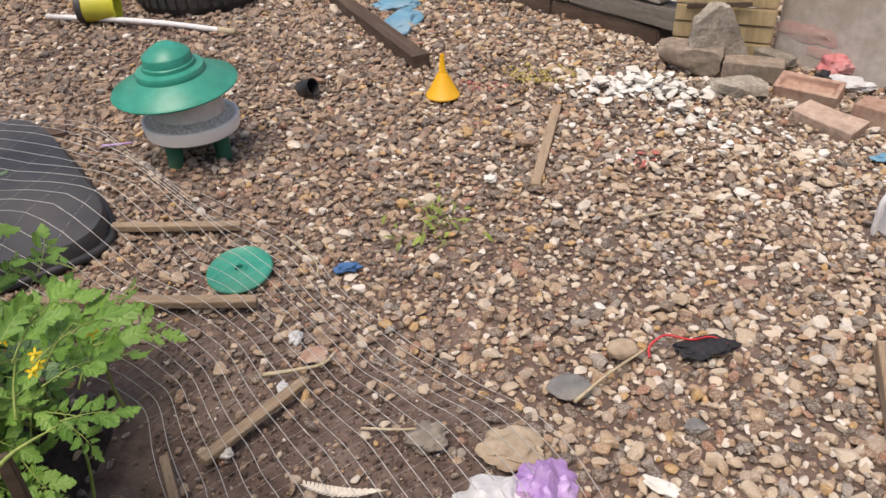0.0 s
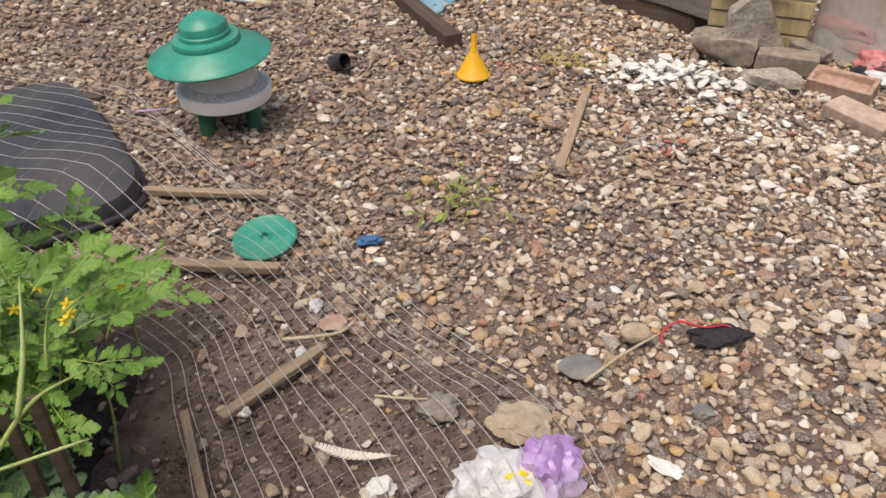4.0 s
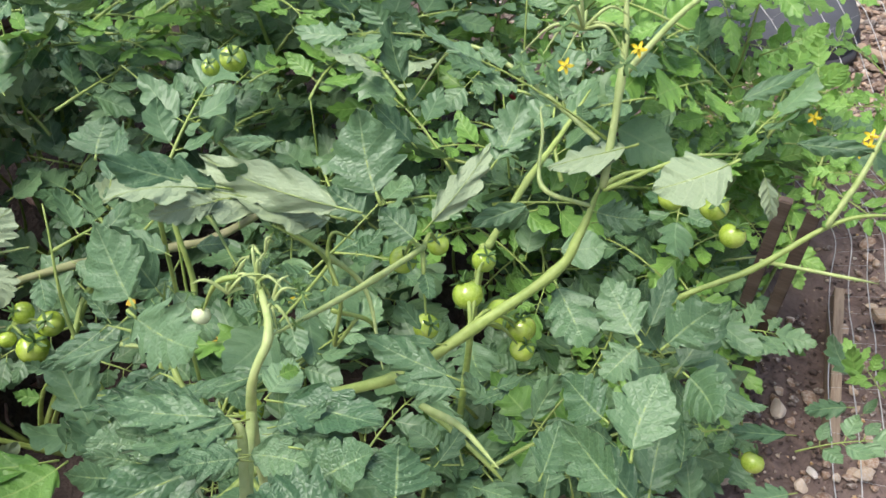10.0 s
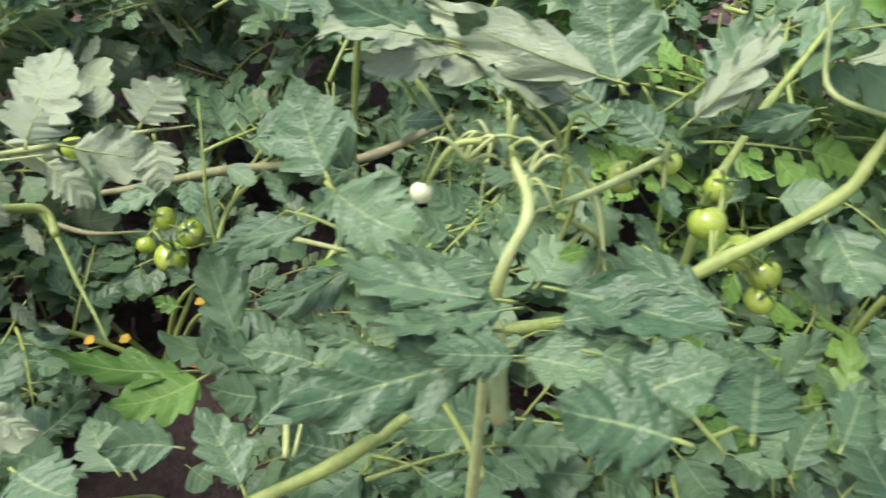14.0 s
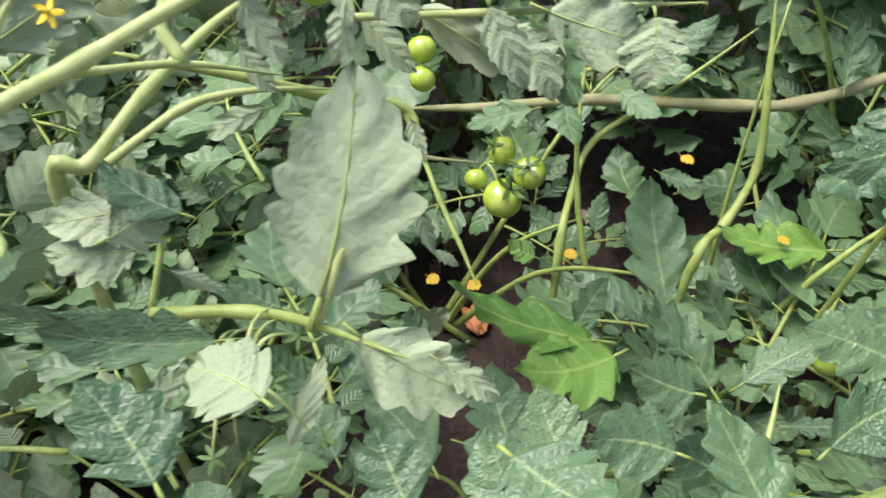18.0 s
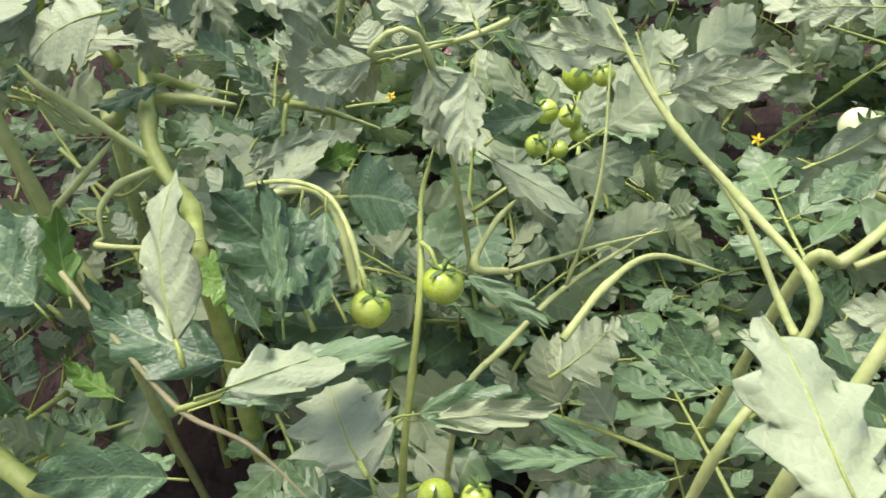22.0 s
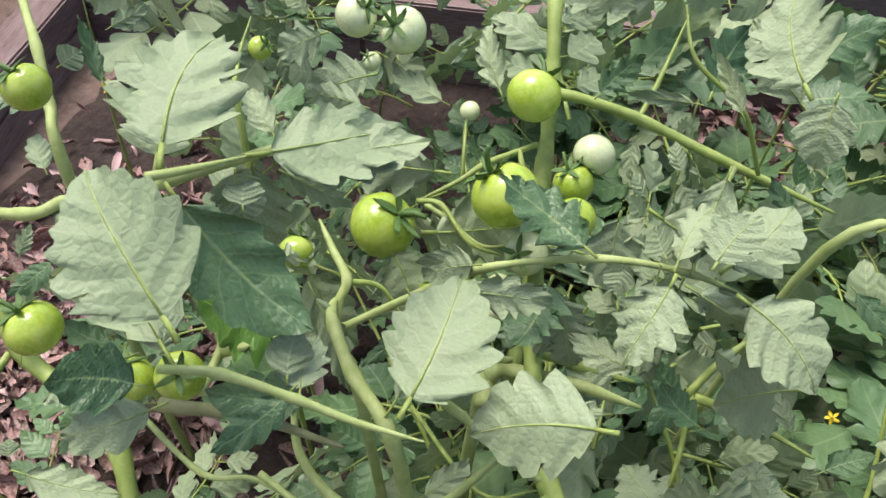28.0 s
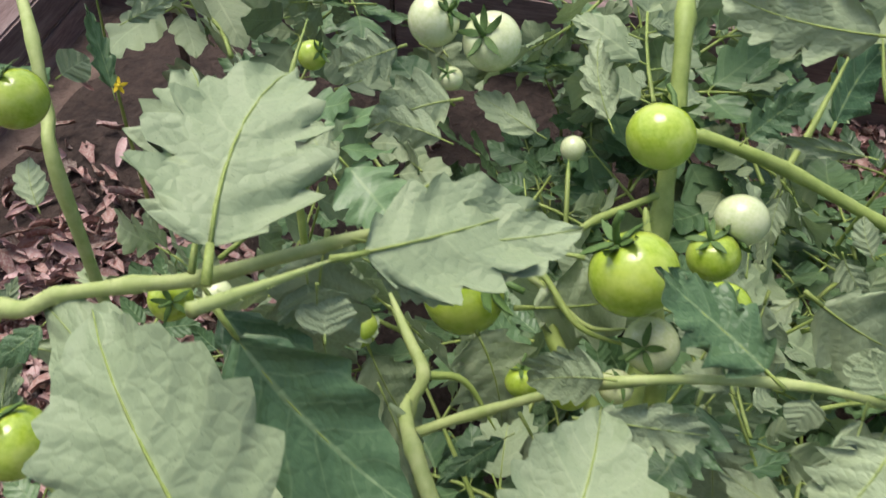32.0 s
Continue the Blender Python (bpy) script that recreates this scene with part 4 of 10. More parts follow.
def netting():
    """Loose wire netting laid from the tray along the bed, its free edge lying on the gravel."""
    outer = glide([(-1.9, 2.42, 0), (-1.31, 2.23, 0), (-0.8, 2.0, 0), (-0.42, 1.7, 0), (-0.23, 1.43, 0), (-0.08, 1.257, 0), (0.05, 1.14, 0), (0.16, 1.04, 0), (0.24, 0.9, 0), (0.27, 0.74, 0), (0.3, 0.45, 0)], 9)
    inner = glide([(-1.95, 1.5, 0), (-1.5, 1.3, 0), (-1.1, 1.22, 0), (-0.8, 1.2, 0), (-0.62, 1.1, 0), (-0.54, 0.95, 0), (-0.46, 0.8, 0), (-0.4, 0.68, 0), (-0.32, 0.55, 0), (-0.26, 0.45, 0), (-0.2, 0.3, 0)], 9)

    def spot(k, s):
        p = outer[k].lerp(inner[k], s)
        z = 0.03 + tray_rise(p.x, p.y) + 0.02 * noise.noise(p * 4) + 0.035 * math.sin(math.pi * s) * (1 + noise.noise(p * 1.5))
        return Vector((p.x, p.y, z)) + noise.noise_vector(p * 9) * 0.006

    v, f = [], []
    rows = 19
    for j in range(rows + 1):
        tube([spot(k, j / rows) for k in range(len(outer))], 0.0009, 0.0009, 4, v, f)
    tagged(new("wire_netting", mesh_of("wire_netting", v, f, [M["wire"]])), "loose pale wire netting lying over tray and soil", "netting", kind="stuff")
    v, f = [], []
    for k in np.arange(0, len(outer) - 1.01, 2.0):
        a, b = int(k), k - int(k)
        tube([spot(a, s).lerp(spot(a + 1, s), b) for s in np.linspace(0, 1, 13)], 0.00022, 0.00022, 3, v, f)
    tagged(new("netting_cross_wire", mesh_of("netting_cross_wire", v, f, [M["wire"]])), "fine cross wires of the loose netting", "netting", kind="stuff")


netting()


# ---- walls and rubble round the run ----
def board_wall(name, a, b, height, board, thick, material, label, count=None, stand=0.0, upright=False):
    """A straight wall of boards between two places in plan, each board its own piece."""
    a, b = Vector((*a, 0)), Vector((*b, 0))
    d = b - a
    turn = math.degrees(math.atan2(d.y, d.x))
    t = thing(name, (a.x, a.y, stand), label, "wall", kind="structure", turn=turn)
    n = int((d.length if upright else height) / board)
    for k in range(n):
        if upright:
            bm = box_bm(board - 0.004, thick, height + 0.004 * (k % 3), 0.002, 0.0015, k)
            part("board", bm, material, t, at=pose((k + 0.5) * board, 0.002 * (k % 2), -0.02))
        else:
            bm = box_bm(d.length, thick, board - 0.006, 0.004, 0.002, k, 3)
            part("board", bm, material, t, at=pose(d.length / 2, 0.006 * (k % 2), k * board))
    return t


def brick_wall(a, b, rows, stand):
    a, b = Vector((*a, 0)), Vector((*b, 0))
    d = b - a
    t = thing("wall_north", (a.x, a.y, stand), "weathered red brick wall above a stone plinth", "wall", kind="structure", turn=math.degrees(math.atan2(d.y, d.x)))
    part("mortar_core", box_bm(d.length, 0.09, rows * 0.075, 0.002), M["mortar"], t, at=pose(d.length / 2, 0.06, 0))
    shape = box_bm(0.212, 0.1, 0.064, 0.004, 0.002, 3)
    me = bpy.data.meshes.new("brick")
    shape.to_mesh(me)
    shape.free()
    me.materials.append(M["brick"])
    for j in range(rows):
        for i in range(int(d.length / 0.222)):
            part("brick", me, None, t, at=pose(0.11 + i * 0.222 + 0.11 * (j % 2), 0.055 + 0.002 * ((i + j) % 2), 0.006 + j * 0.075, 0, 0, 0.4 * math.sin(i * 7 + j)))


plinth = thing("plinth", (-0.25, 4.53, 0), "grey weathered stone and timber plinth course", "wall", kind="structure", turn=math.degrees(math.atan2(-0.6, 0.49)))
for row in range(2):
    for k in range(3):
        part("board", box_bm(0.6, 0.12, 0.084, 0.008, 0.006, k + 3 * row, 3), M["wood_dark" if row == 0 else "wood_grey"], plinth, at=pose(0.32 + k * 0.606 + 0.1 * row, 0.07 - 0.006 * row, -0.02 + 0.09 * row))
brick_wall((-0.25, 4.53), (0.9, 3.12), 9, 0.165)
board_wall("wall_panel", (0.95, 3.03), (1.3, 2.9), 0.75, 0.068, 0.03, M["wood_new"], "yellowish treated pine boards forming a panel")
part("rail", box_bm(0.24, 0.012, 0.018, 0.003), M["wood_dark"], bpy.data.objects["wall_panel"], at=pose(0.16, -0.03, 0.2, 0, -6, 0))
slab = thing("wall_concrete", (1.33, 2.96, 0), "pale rough grey concrete wall stained with red", "wall", kind="structure", turn=-52)
for k in range(4):
    part("panel", box_bm(0.9, 0.06, 0.8, 0.006, 0.003, k, 2), M["concrete"], slab, at=pose(0.46 + 0.908 * k, 0.03, -0.02))
for k, (x, z, w, h) in enumerate(((0.13, 0.12, 0.11, 0.03), (0.2, 0.06, 0.05, 0.02))):
    bm = bmesh.new()
    bmesh.ops.create_icosphere(bm, subdivisions=3, radius=1)
    for v in bm.verts:
        v.co *= 1 + 0.9 * noise.noise(v.co * 3.1 + Vector((k * 5, 0, 0)))
        v.co = Vector((v.co.x * w, v.co.y * 0.002, v.co.z * h))
    part("stain", bm, M["stain"], slab, "faded red paint stain", at=pose(x, -0.002, z))


def house_brick(place, turn, tilt=(0, 0), frog=True, label="red house brick with a frog, lying on gravel", material="brick", wear=0.003):
    t = thing("brick", place, label, "brick", "loose bricks by the wall", turn=turn)
    bm = bmesh.new()
    rings = [(0.1075, 0.05125, 0.0), (0.1075, 0.05125, 0.065)] + ([(0.093, 0.037, 0.065), (0.086, 0.03, 0.04)] if frog else [])
    loops = [[bm.verts.new((x * w, y * h, z)) for x, y in ((-1, -1), (1, -1), (1, 1), (-1, 1))] for w, h, z in rings]
    bm.faces.new(loops[0][::-1])
    bm.faces.new(loops[-1])
    for low, high in zip(loops, loops[1:]):
        for k in range(4):
            bm.faces.new((low[k], low[(k + 1) % 4], high[(k + 1) % 4], high[k]))
    bmesh.ops.bevel(bm, geom=bm.edges[:], offset=0.003, segments=1, affect="EDGES")
    bmesh.ops.subdivide_edges(bm, edges=bm.edges[:], cuts=1, use_grid_fill=True)
    for v in bm.verts:
        v.co += noise.noise_vector(v.co * 30 + Vector(place)) * wear
    part("body", bm, M[material], t, at=pose(0, 0, 0, tilt[0], tilt[1], 0))


house_brick((1.31, 2.54, -0.008), -38, (14, 0))
house_brick((1.285, 2.315, -0.03), -54, (8, 3), False, "chipped pale pinkish stone slab half sunk in gravel", "slab", 0.009)
house_brick((1.18, 2.74, 0.0), -20, (0, 0), False, "weathered brown brick lying against the panel", "block", 0.005)
house_brick((1.47, 2.28, 0.0), -50, (0, 0), False, "worn pale brick beside the concrete wall")


def rubble(place, size, seed, label, turn=0.0, tilt=0.0, material="stone"):
    """A broken stone with flat fracture faces."""
    rng = np.random.default_rng(seed)
    bm = bmesh.new()
    bmesh.ops.create_icosphere(bm, subdivisions=4, radius=1)
    planes = [Vector(rng.normal(size=3)).normalized() for _ in range(14)] + [Vector(a) for a in ((1, 0, 0), (-1, 0, 0), (0, 1, 0), (0, -1, 0), (0, 0, 1), (0, 0, -1))]
    cuts = list(rng.uniform(0.5, 0.9, 14)) + [0.66] * 6
    for v in bm.verts:
        for d, c in zip(planes, cuts):
            over = v.co.dot(d) - c
            if over > 0:
                v.co -= d * over
        v.co *= 1 + 0.08 * noise.noise(v.co * 5 + Vector((seed, 0, 0))) + 0.06 * noise.noise(v.co * 14)
        v.co = Vector((v.co.x * size[0] * 0.75, v.co.y * size[1] * 0.75, (v.co.z + 0.66) * size[2] * 0.75))
    t = thing("rubble", place, label, "stone", "stones by the wall", turn=turn)
    part("body", bm, M[material], t, at=pose(0, 0, 0, 0, tilt, 0))




def broken_wedge(place, turn):
    """A jagged wedge of old concrete: flat broken faces, one long spike, pitted all over."""
    bm = bmesh.new()
    for x, z in ((0.0, 0.0), (0.012, 0.09), (0.08, 0.155), (0.128, 0.15), (0.242, -0.055), (0.12, -0.035)):
        bm.verts.new((x, 0.0, z))
        bm.verts.new((x * 0.85 + 0.02, 0.085, z * 0.92 + 0.006))
    bmesh.ops.convex_hull(bm, input=bm.verts[:])
    bmesh.ops.subdivide_edges(bm, edges=bm.edges[:], cuts=7, use_grid_fill=True)
    for v in bm.verts:
        v.co += noise.noise_vector(v.co * 26) * 0.008 + noise.noise_vector(v.co * 80) * 0.004
    t = thing("rubble", place, "broken jagged concrete wedge leaning on the panel", "stone", "stones by the wall", turn=turn)
    part("body", bm, M["lump"], t)


broken_wedge((0.95, 2.79, 0.1), 2)
rubble((0.97, 2.84, -0.01), (0.24, 0.12, 0.11), 5, "squared brown stone block beside the panel", -25, 0, "block")
rubble((1.08, 2.6, -0.01), (0.2, 0.11, 0.06), 8, "flat grey rough stone lying on gravel", -18, 0, "lump")
rubble((1.3, 2.83, -0.01), (0.16, 0.1, 0.07), 11, "brown stone lying by the concrete wall", -60)
crumpled("plastic_flower", (1.5, 2.74, 0.02), (0.06, 0.05, 0.045), M["faded_red"], "faded red plastic flower lying by the wall", "ornament", 41)
crumpled("wrapper", (1.48, 2.62, 0.0), (0.09, 0.04, 0.025), M["packet_clear"], "crumpled clear and white wrapper by the wall", "wrapper", 44, turn=-25)
crumpled("wrapper", (1.41, 2.66, 0.0), (0.03, 0.03, 0.03), M["rag"], "small crumpled black wrapper by the wall", "wrapper", 47)
crumpled("plastic_scrap", (1.36, 2.05, 0.004), (0.05, 0.025, 0.01), M["blue_sheet"], "flat pale blue plastic scrap on gravel", "scrap", 49)


def jug():
    t = thing("plastic_jug", (1.2, 1.66, 0.0), "white plastic jug with a looped handle", "jug", turn=15)
    part("body", lathe_bm([(0.0, 0.0), (0.06, 0.0), (0.068, 0.01), (0.068, 0.1), (0.05, 0.135), (0.03, 0.15), (0.03, 0.165), (0.0, 0.165)], 36), M["white_plastic"], t)
    rod("handle", [(-0.05, 0.0, 0.13), (-0.095, 0.0, 0.12), (-0.1, 0.0, 0.05), (-0.096, 0.0, 0.012)], 0.009, 0.008, M["white_plastic"], t)


jug()


def weed():
    t = thing("weed", (-0.03, 1.76, 0.0), "low trampled yellow-green weed growing in the gravel", "weed")
    rng = random.Random(8)
    blade = bmesh.new()
    bmesh.ops.create_grid(blade, x_segments=6, y_segments=4, size=0.5)
    for v in blade.verts:
        x, y = v.co.x + 0.5, v.co.y
        v.co = Vector((x, y * 0.5 * math.sin(math.pi * min(1, 0.12 + x * 0.85)), 0.3 * math.sin(x * 2.4) + 0.06 * noise.noise(Vector((x * 5, y * 5, 1)))))
    me = bpy.data.meshes.new("leaf")
    smooth_bm(blade).to_mesh(me)
    blade.free()
    me.materials.append(M["weed"])
    for k in range(46):
        x, y, ln = rng.gauss(0, 0.05), rng.gauss(0, 0.075), rng.uniform(0.014, 0.038)
        part("leaf", me, None, t, at=pose(x, y, 0.012, rng.uniform(-25, 25), rng.uniform(-45, 5), rng.uniform(0, 360)) @ Matrix.Diagonal((ln, ln * rng.uniform(0.5, 1.0), ln, 1)))
    for k in range(9):
        x, y, a = rng.gauss(0, 0.04), rng.gauss(0, 0.06), rng.uniform(0, 6.28)
        rod("stalk", [(x, y, 0.004), (x + 0.02 * math.cos(a), y + 0.02 * math.sin(a), 0.03), (x + 0.05 * math.cos(a), y + 0.05 * math.sin(a), 0.028)], 0.0014, 0.0008, M["weed"], t, sides=5)


weed()
crumpled("foil_scrap", (-0.335, 1.305, 0.006), (0.014, 0.02, 0.01), M["packet_clear"], "crumpled silver foil scrap on gravel", "scrap", 71)
crumpled("foil_scrap", (-0.34, 1.15, 0.006), (0.011, 0.013, 0.008), M["packet_clear"], "small crumpled silver foil scrap on soil", "scrap", 73)
crumpled("clay_shard", (-0.285, 1.245, 0.008), (0.03, 0.022, 0.008), M["brick"], "broken red clay pot shard on gravel", "shard", 75, turn=20)
crumpled("slate_chip", (0.47, 1.01, 0.008), (0.018, 0.016, 0.006), M["slate"], "small blue-grey slate chip on gravel", "stone", 77)
crumpled("cobble", (-0.04, 1.0, 0.004), (0.035, 0.03, 0.022), M["stone"], "brown rounded cobble lying on bare soil", "stone", 79)


# ---- far side of the bed: boards, sign, edging ----
board_wall("fence_west", (-2.75, 2.9), (-2.75, -3.2), 0.75, 0.15, 0.022, M["wood_grey"], "grey weathered horizontal board fence")
board_wall("fence_south", (-2.75, -3.2), (2.6, -3.2), 0.75, 0.15, 0.022, M["wood_red"], "red-brown horizontal board fence")
board_wall("fence_east", (2.6, -3.2), (2.6, 1.2), 0.75, 0.15, 0.022, M["wood_grey"], "grey weathered board fence behind")
board_wall("fence_north", (-2.75, 4.75), (-0.4, 4.75), 0.75, 0.15, 0.022, M["wood_grey"], "grey weathered board fence beyond the tyre")
board_wall("fence_west_far", (-2.75, 4.75), (-2.75, 2.9), 0.75, 0.15, 0.022, M["wood_grey"], "grey weathered board fence")


def sleeper(a, b, height, width, material, label):
    a, b = Vector((*a, 0)), Vector((*b, 0))
    d = b - a
    ob = thing("sleeper", (0, 0, 0), label, "timber", "timber edging of the bed")
    ob.matrix_basis = (Matrix.Translation((a + b) / 2 + Vector((0, 0, -0.02))) @ pose(0, 0, 0, 0, 0, math.degrees(math.atan2(d.y, d.x))))
    cuts = max(1, round(d.length / 0.7))
    for k in range(cuts):
        for row in (0, 1):
            part("board", box_bm(d.length / cuts - 0.004, width, height / 2 - 0.003, 0.005, 0.004, a.x + k + row, 2), material, ob, at=pose(d.length * ((k + 0.5) / cuts - 0.5), 0.004 * row, row * height / 2))


sleeper((-2.45, -0.15), (-2.35, -2.3), 0.2, 0.09, M["wood_red"], "red-brown timber sleeper edging the bed")
sleeper((-2.3, -2.3), (-0.9, -2.1), 0.16, 0.09, M["wood_red"], "weathered reddish timber sleeper across the bed end")
sleeper((-2.45, 1.25), (-2.46, -0.05), 0.2, 0.09, M["wood_dark"], "dark brown timber sleeper edging the bed")


def letter_mesh(ch, size):
    """One thin capital letter as a flat mesh."""
    cu = bpy.data.curves.new("letter", "FONT")
    cu.body, cu.size, cu.extrude, cu.offset = ch, size, 0.0006, -0.0012
    tmp = bpy.data.objects.new("letter", cu)
    scene.collection.objects.link(tmp)
    me = bpy.data.meshes.new_from_object(tmp.evaluated_get(bpy.context.evaluated_depsgraph_get()))
    bpy.data.objects.remove(tmp)
    for v in me.vertices:
        v.co.x *= 0.55
    me.materials.clear()
    me.materials.append(M["white_plastic"])
    return me


def sign():
    t = thing("sign_board", (-1.82, 1.72, 0.0), "green sign board with white lettering, leaning by the fence", "sign", turn=24)
    lean = pose(0, 0, 0, -8, 0, 0)
    part("panel", box_bm(0.4, 0.012, 0.46, 0.003), M["sign_green"], t, at=lean)
    part("edge_strip", box_bm(0.012, 0.016, 0.46, 0.002), M["white_plastic"], t, "white edge strip", at=lean @ pose(0.2, 0, 0))
    part("red_stripe", box_bm(0.03, 0.014, 0.3, 0.002), M["red"], t, "red stripe", at=lean @ pose(-0.185, -0.003, 0.0, 0, -18, 0))
    for ch, x, z in (("O", -0.135, 0.37), ("U", -0.1, 0.345), ("R", -0.06, 0.32), ("M", -0.01, 0.27), ("O", 0.045, 0.225), ("V", 0.085, 0.19), ("E", 0.125, 0.15)):
        part("letter", letter_mesh(ch, 0.1), None, t, "thin white hand-drawn letter", at=lean @ pose(x, -0.0075, z, 90, 0, 0))
    part("post", box_bm(0.045, 0.045, 0.8, 0.003), M["post_green"], t, "mossy green post", at=pose(-0.24, 0.06, -0.03))


sign()


def stake(x, y, top, lean=(0, 0), label="thin dark brown square wooden stake in the bed"):
    ob = part("stake", box_bm(0.016, 0.012, top + 0.05, 0.0015, 0.0015, x), M["wood_dark"], at=pose(x, y, -0.05, lean[0], lean[1], 20))
    tagged(ob, label, "stake", "stakes in the bed")


stake(-0.556, 0.598, 0.44)
stake(-0.525, 0.615, 0.43)
stake(-1.95, -0.45, 0.8, (2, 3), "square brown wooden stake at the back of the bed")
stake(-2.05, -1.9, 0.7, (-3, 2), "square weathered wooden stake near the sleeper")


def litter():
    """Dry curled leaves and bark on the soil."""
    rng = random.Random(4)
    v, f = [], []
    spots = [(-1.4, -1.8, 0.24, 1500), (-1.2, -1.75, 0.16, 500), (-2.2, -0.6, 0.2, 900), (-1.3, -0.15, 0.35, 60)]
    for cx, cy, sp, cnt in spots:
        for _ in range(cnt):
            x, y = rng.gauss(cx, sp), rng.gauss(cy, sp * 0.7)
            a, ln, wd = rng.uniform(0, 6.28), rng.uniform(0.014, 0.06), rng.uniform(0.003, 0.013)
            m = pose(x, y, 0.004 + rng.uniform(0, 0.03), rng.uniform(-60, 60), rng.uniform(-35, 35), math.degrees(a))
            b, cur = len(v), rng.uniform(0.004, 0.012)
            for i in range(5):
                s = i / 4
                w = wd * math.sin(math.pi * (0.12 + 0.8 * s)) * rng.uniform(0.6, 1.3)
                for c in (-1, 0, 1):
                    v.append(m @ Vector((ln * (s - 0.5), c * w, cur * c * c + 0.012 * math.sin(3 * s + a) * s)))
            for i in range(4):
                for c in range(2):
                    q = b + i * 3 + c
                    f.append((q, q + 1, q + 4, q + 3))
    me = mesh_of("leaf_litter", v, f, [M["litter"]])
    tagged(new("leaf_litter", me), "dry curled pinkish-brown leaves and bark on soil", "leaf litter", kind="stuff")


M["litter"] = pebble_surface("leaf_litter", [(0.0, (0.31, 0.15, 0.14)), (0.25, (0.49, 0.28, 0.28)), (0.45, (0.20, 0.10, 0.08)), (0.62, (0.60, 0.38, 0.38)), (0.8, (0.39, 0.20, 0.18)), (0.92, (0.13, 0.07, 0.06))])
litter()
crumpled("fallen_scrap", (-1.2, -0.17, 0.01), (0.02, 0.014, 0.01), M["bloom"], "orange-brown fallen leaf scrap on soil", "scrap", 61)
crumpled("plastic_tag", (-0.88, 0.93, 0.01), (0.035, 0.02, 0.03), M["white_chip"], "crumpled white scrap among the plants", "scrap", 63)
crumpled("plastic_tag", (-1.28, 0.95, 0.02), (0.05, 0.03, 0.04), M["red"], "red and white plastic scrap among the plants", "scrap", 66)


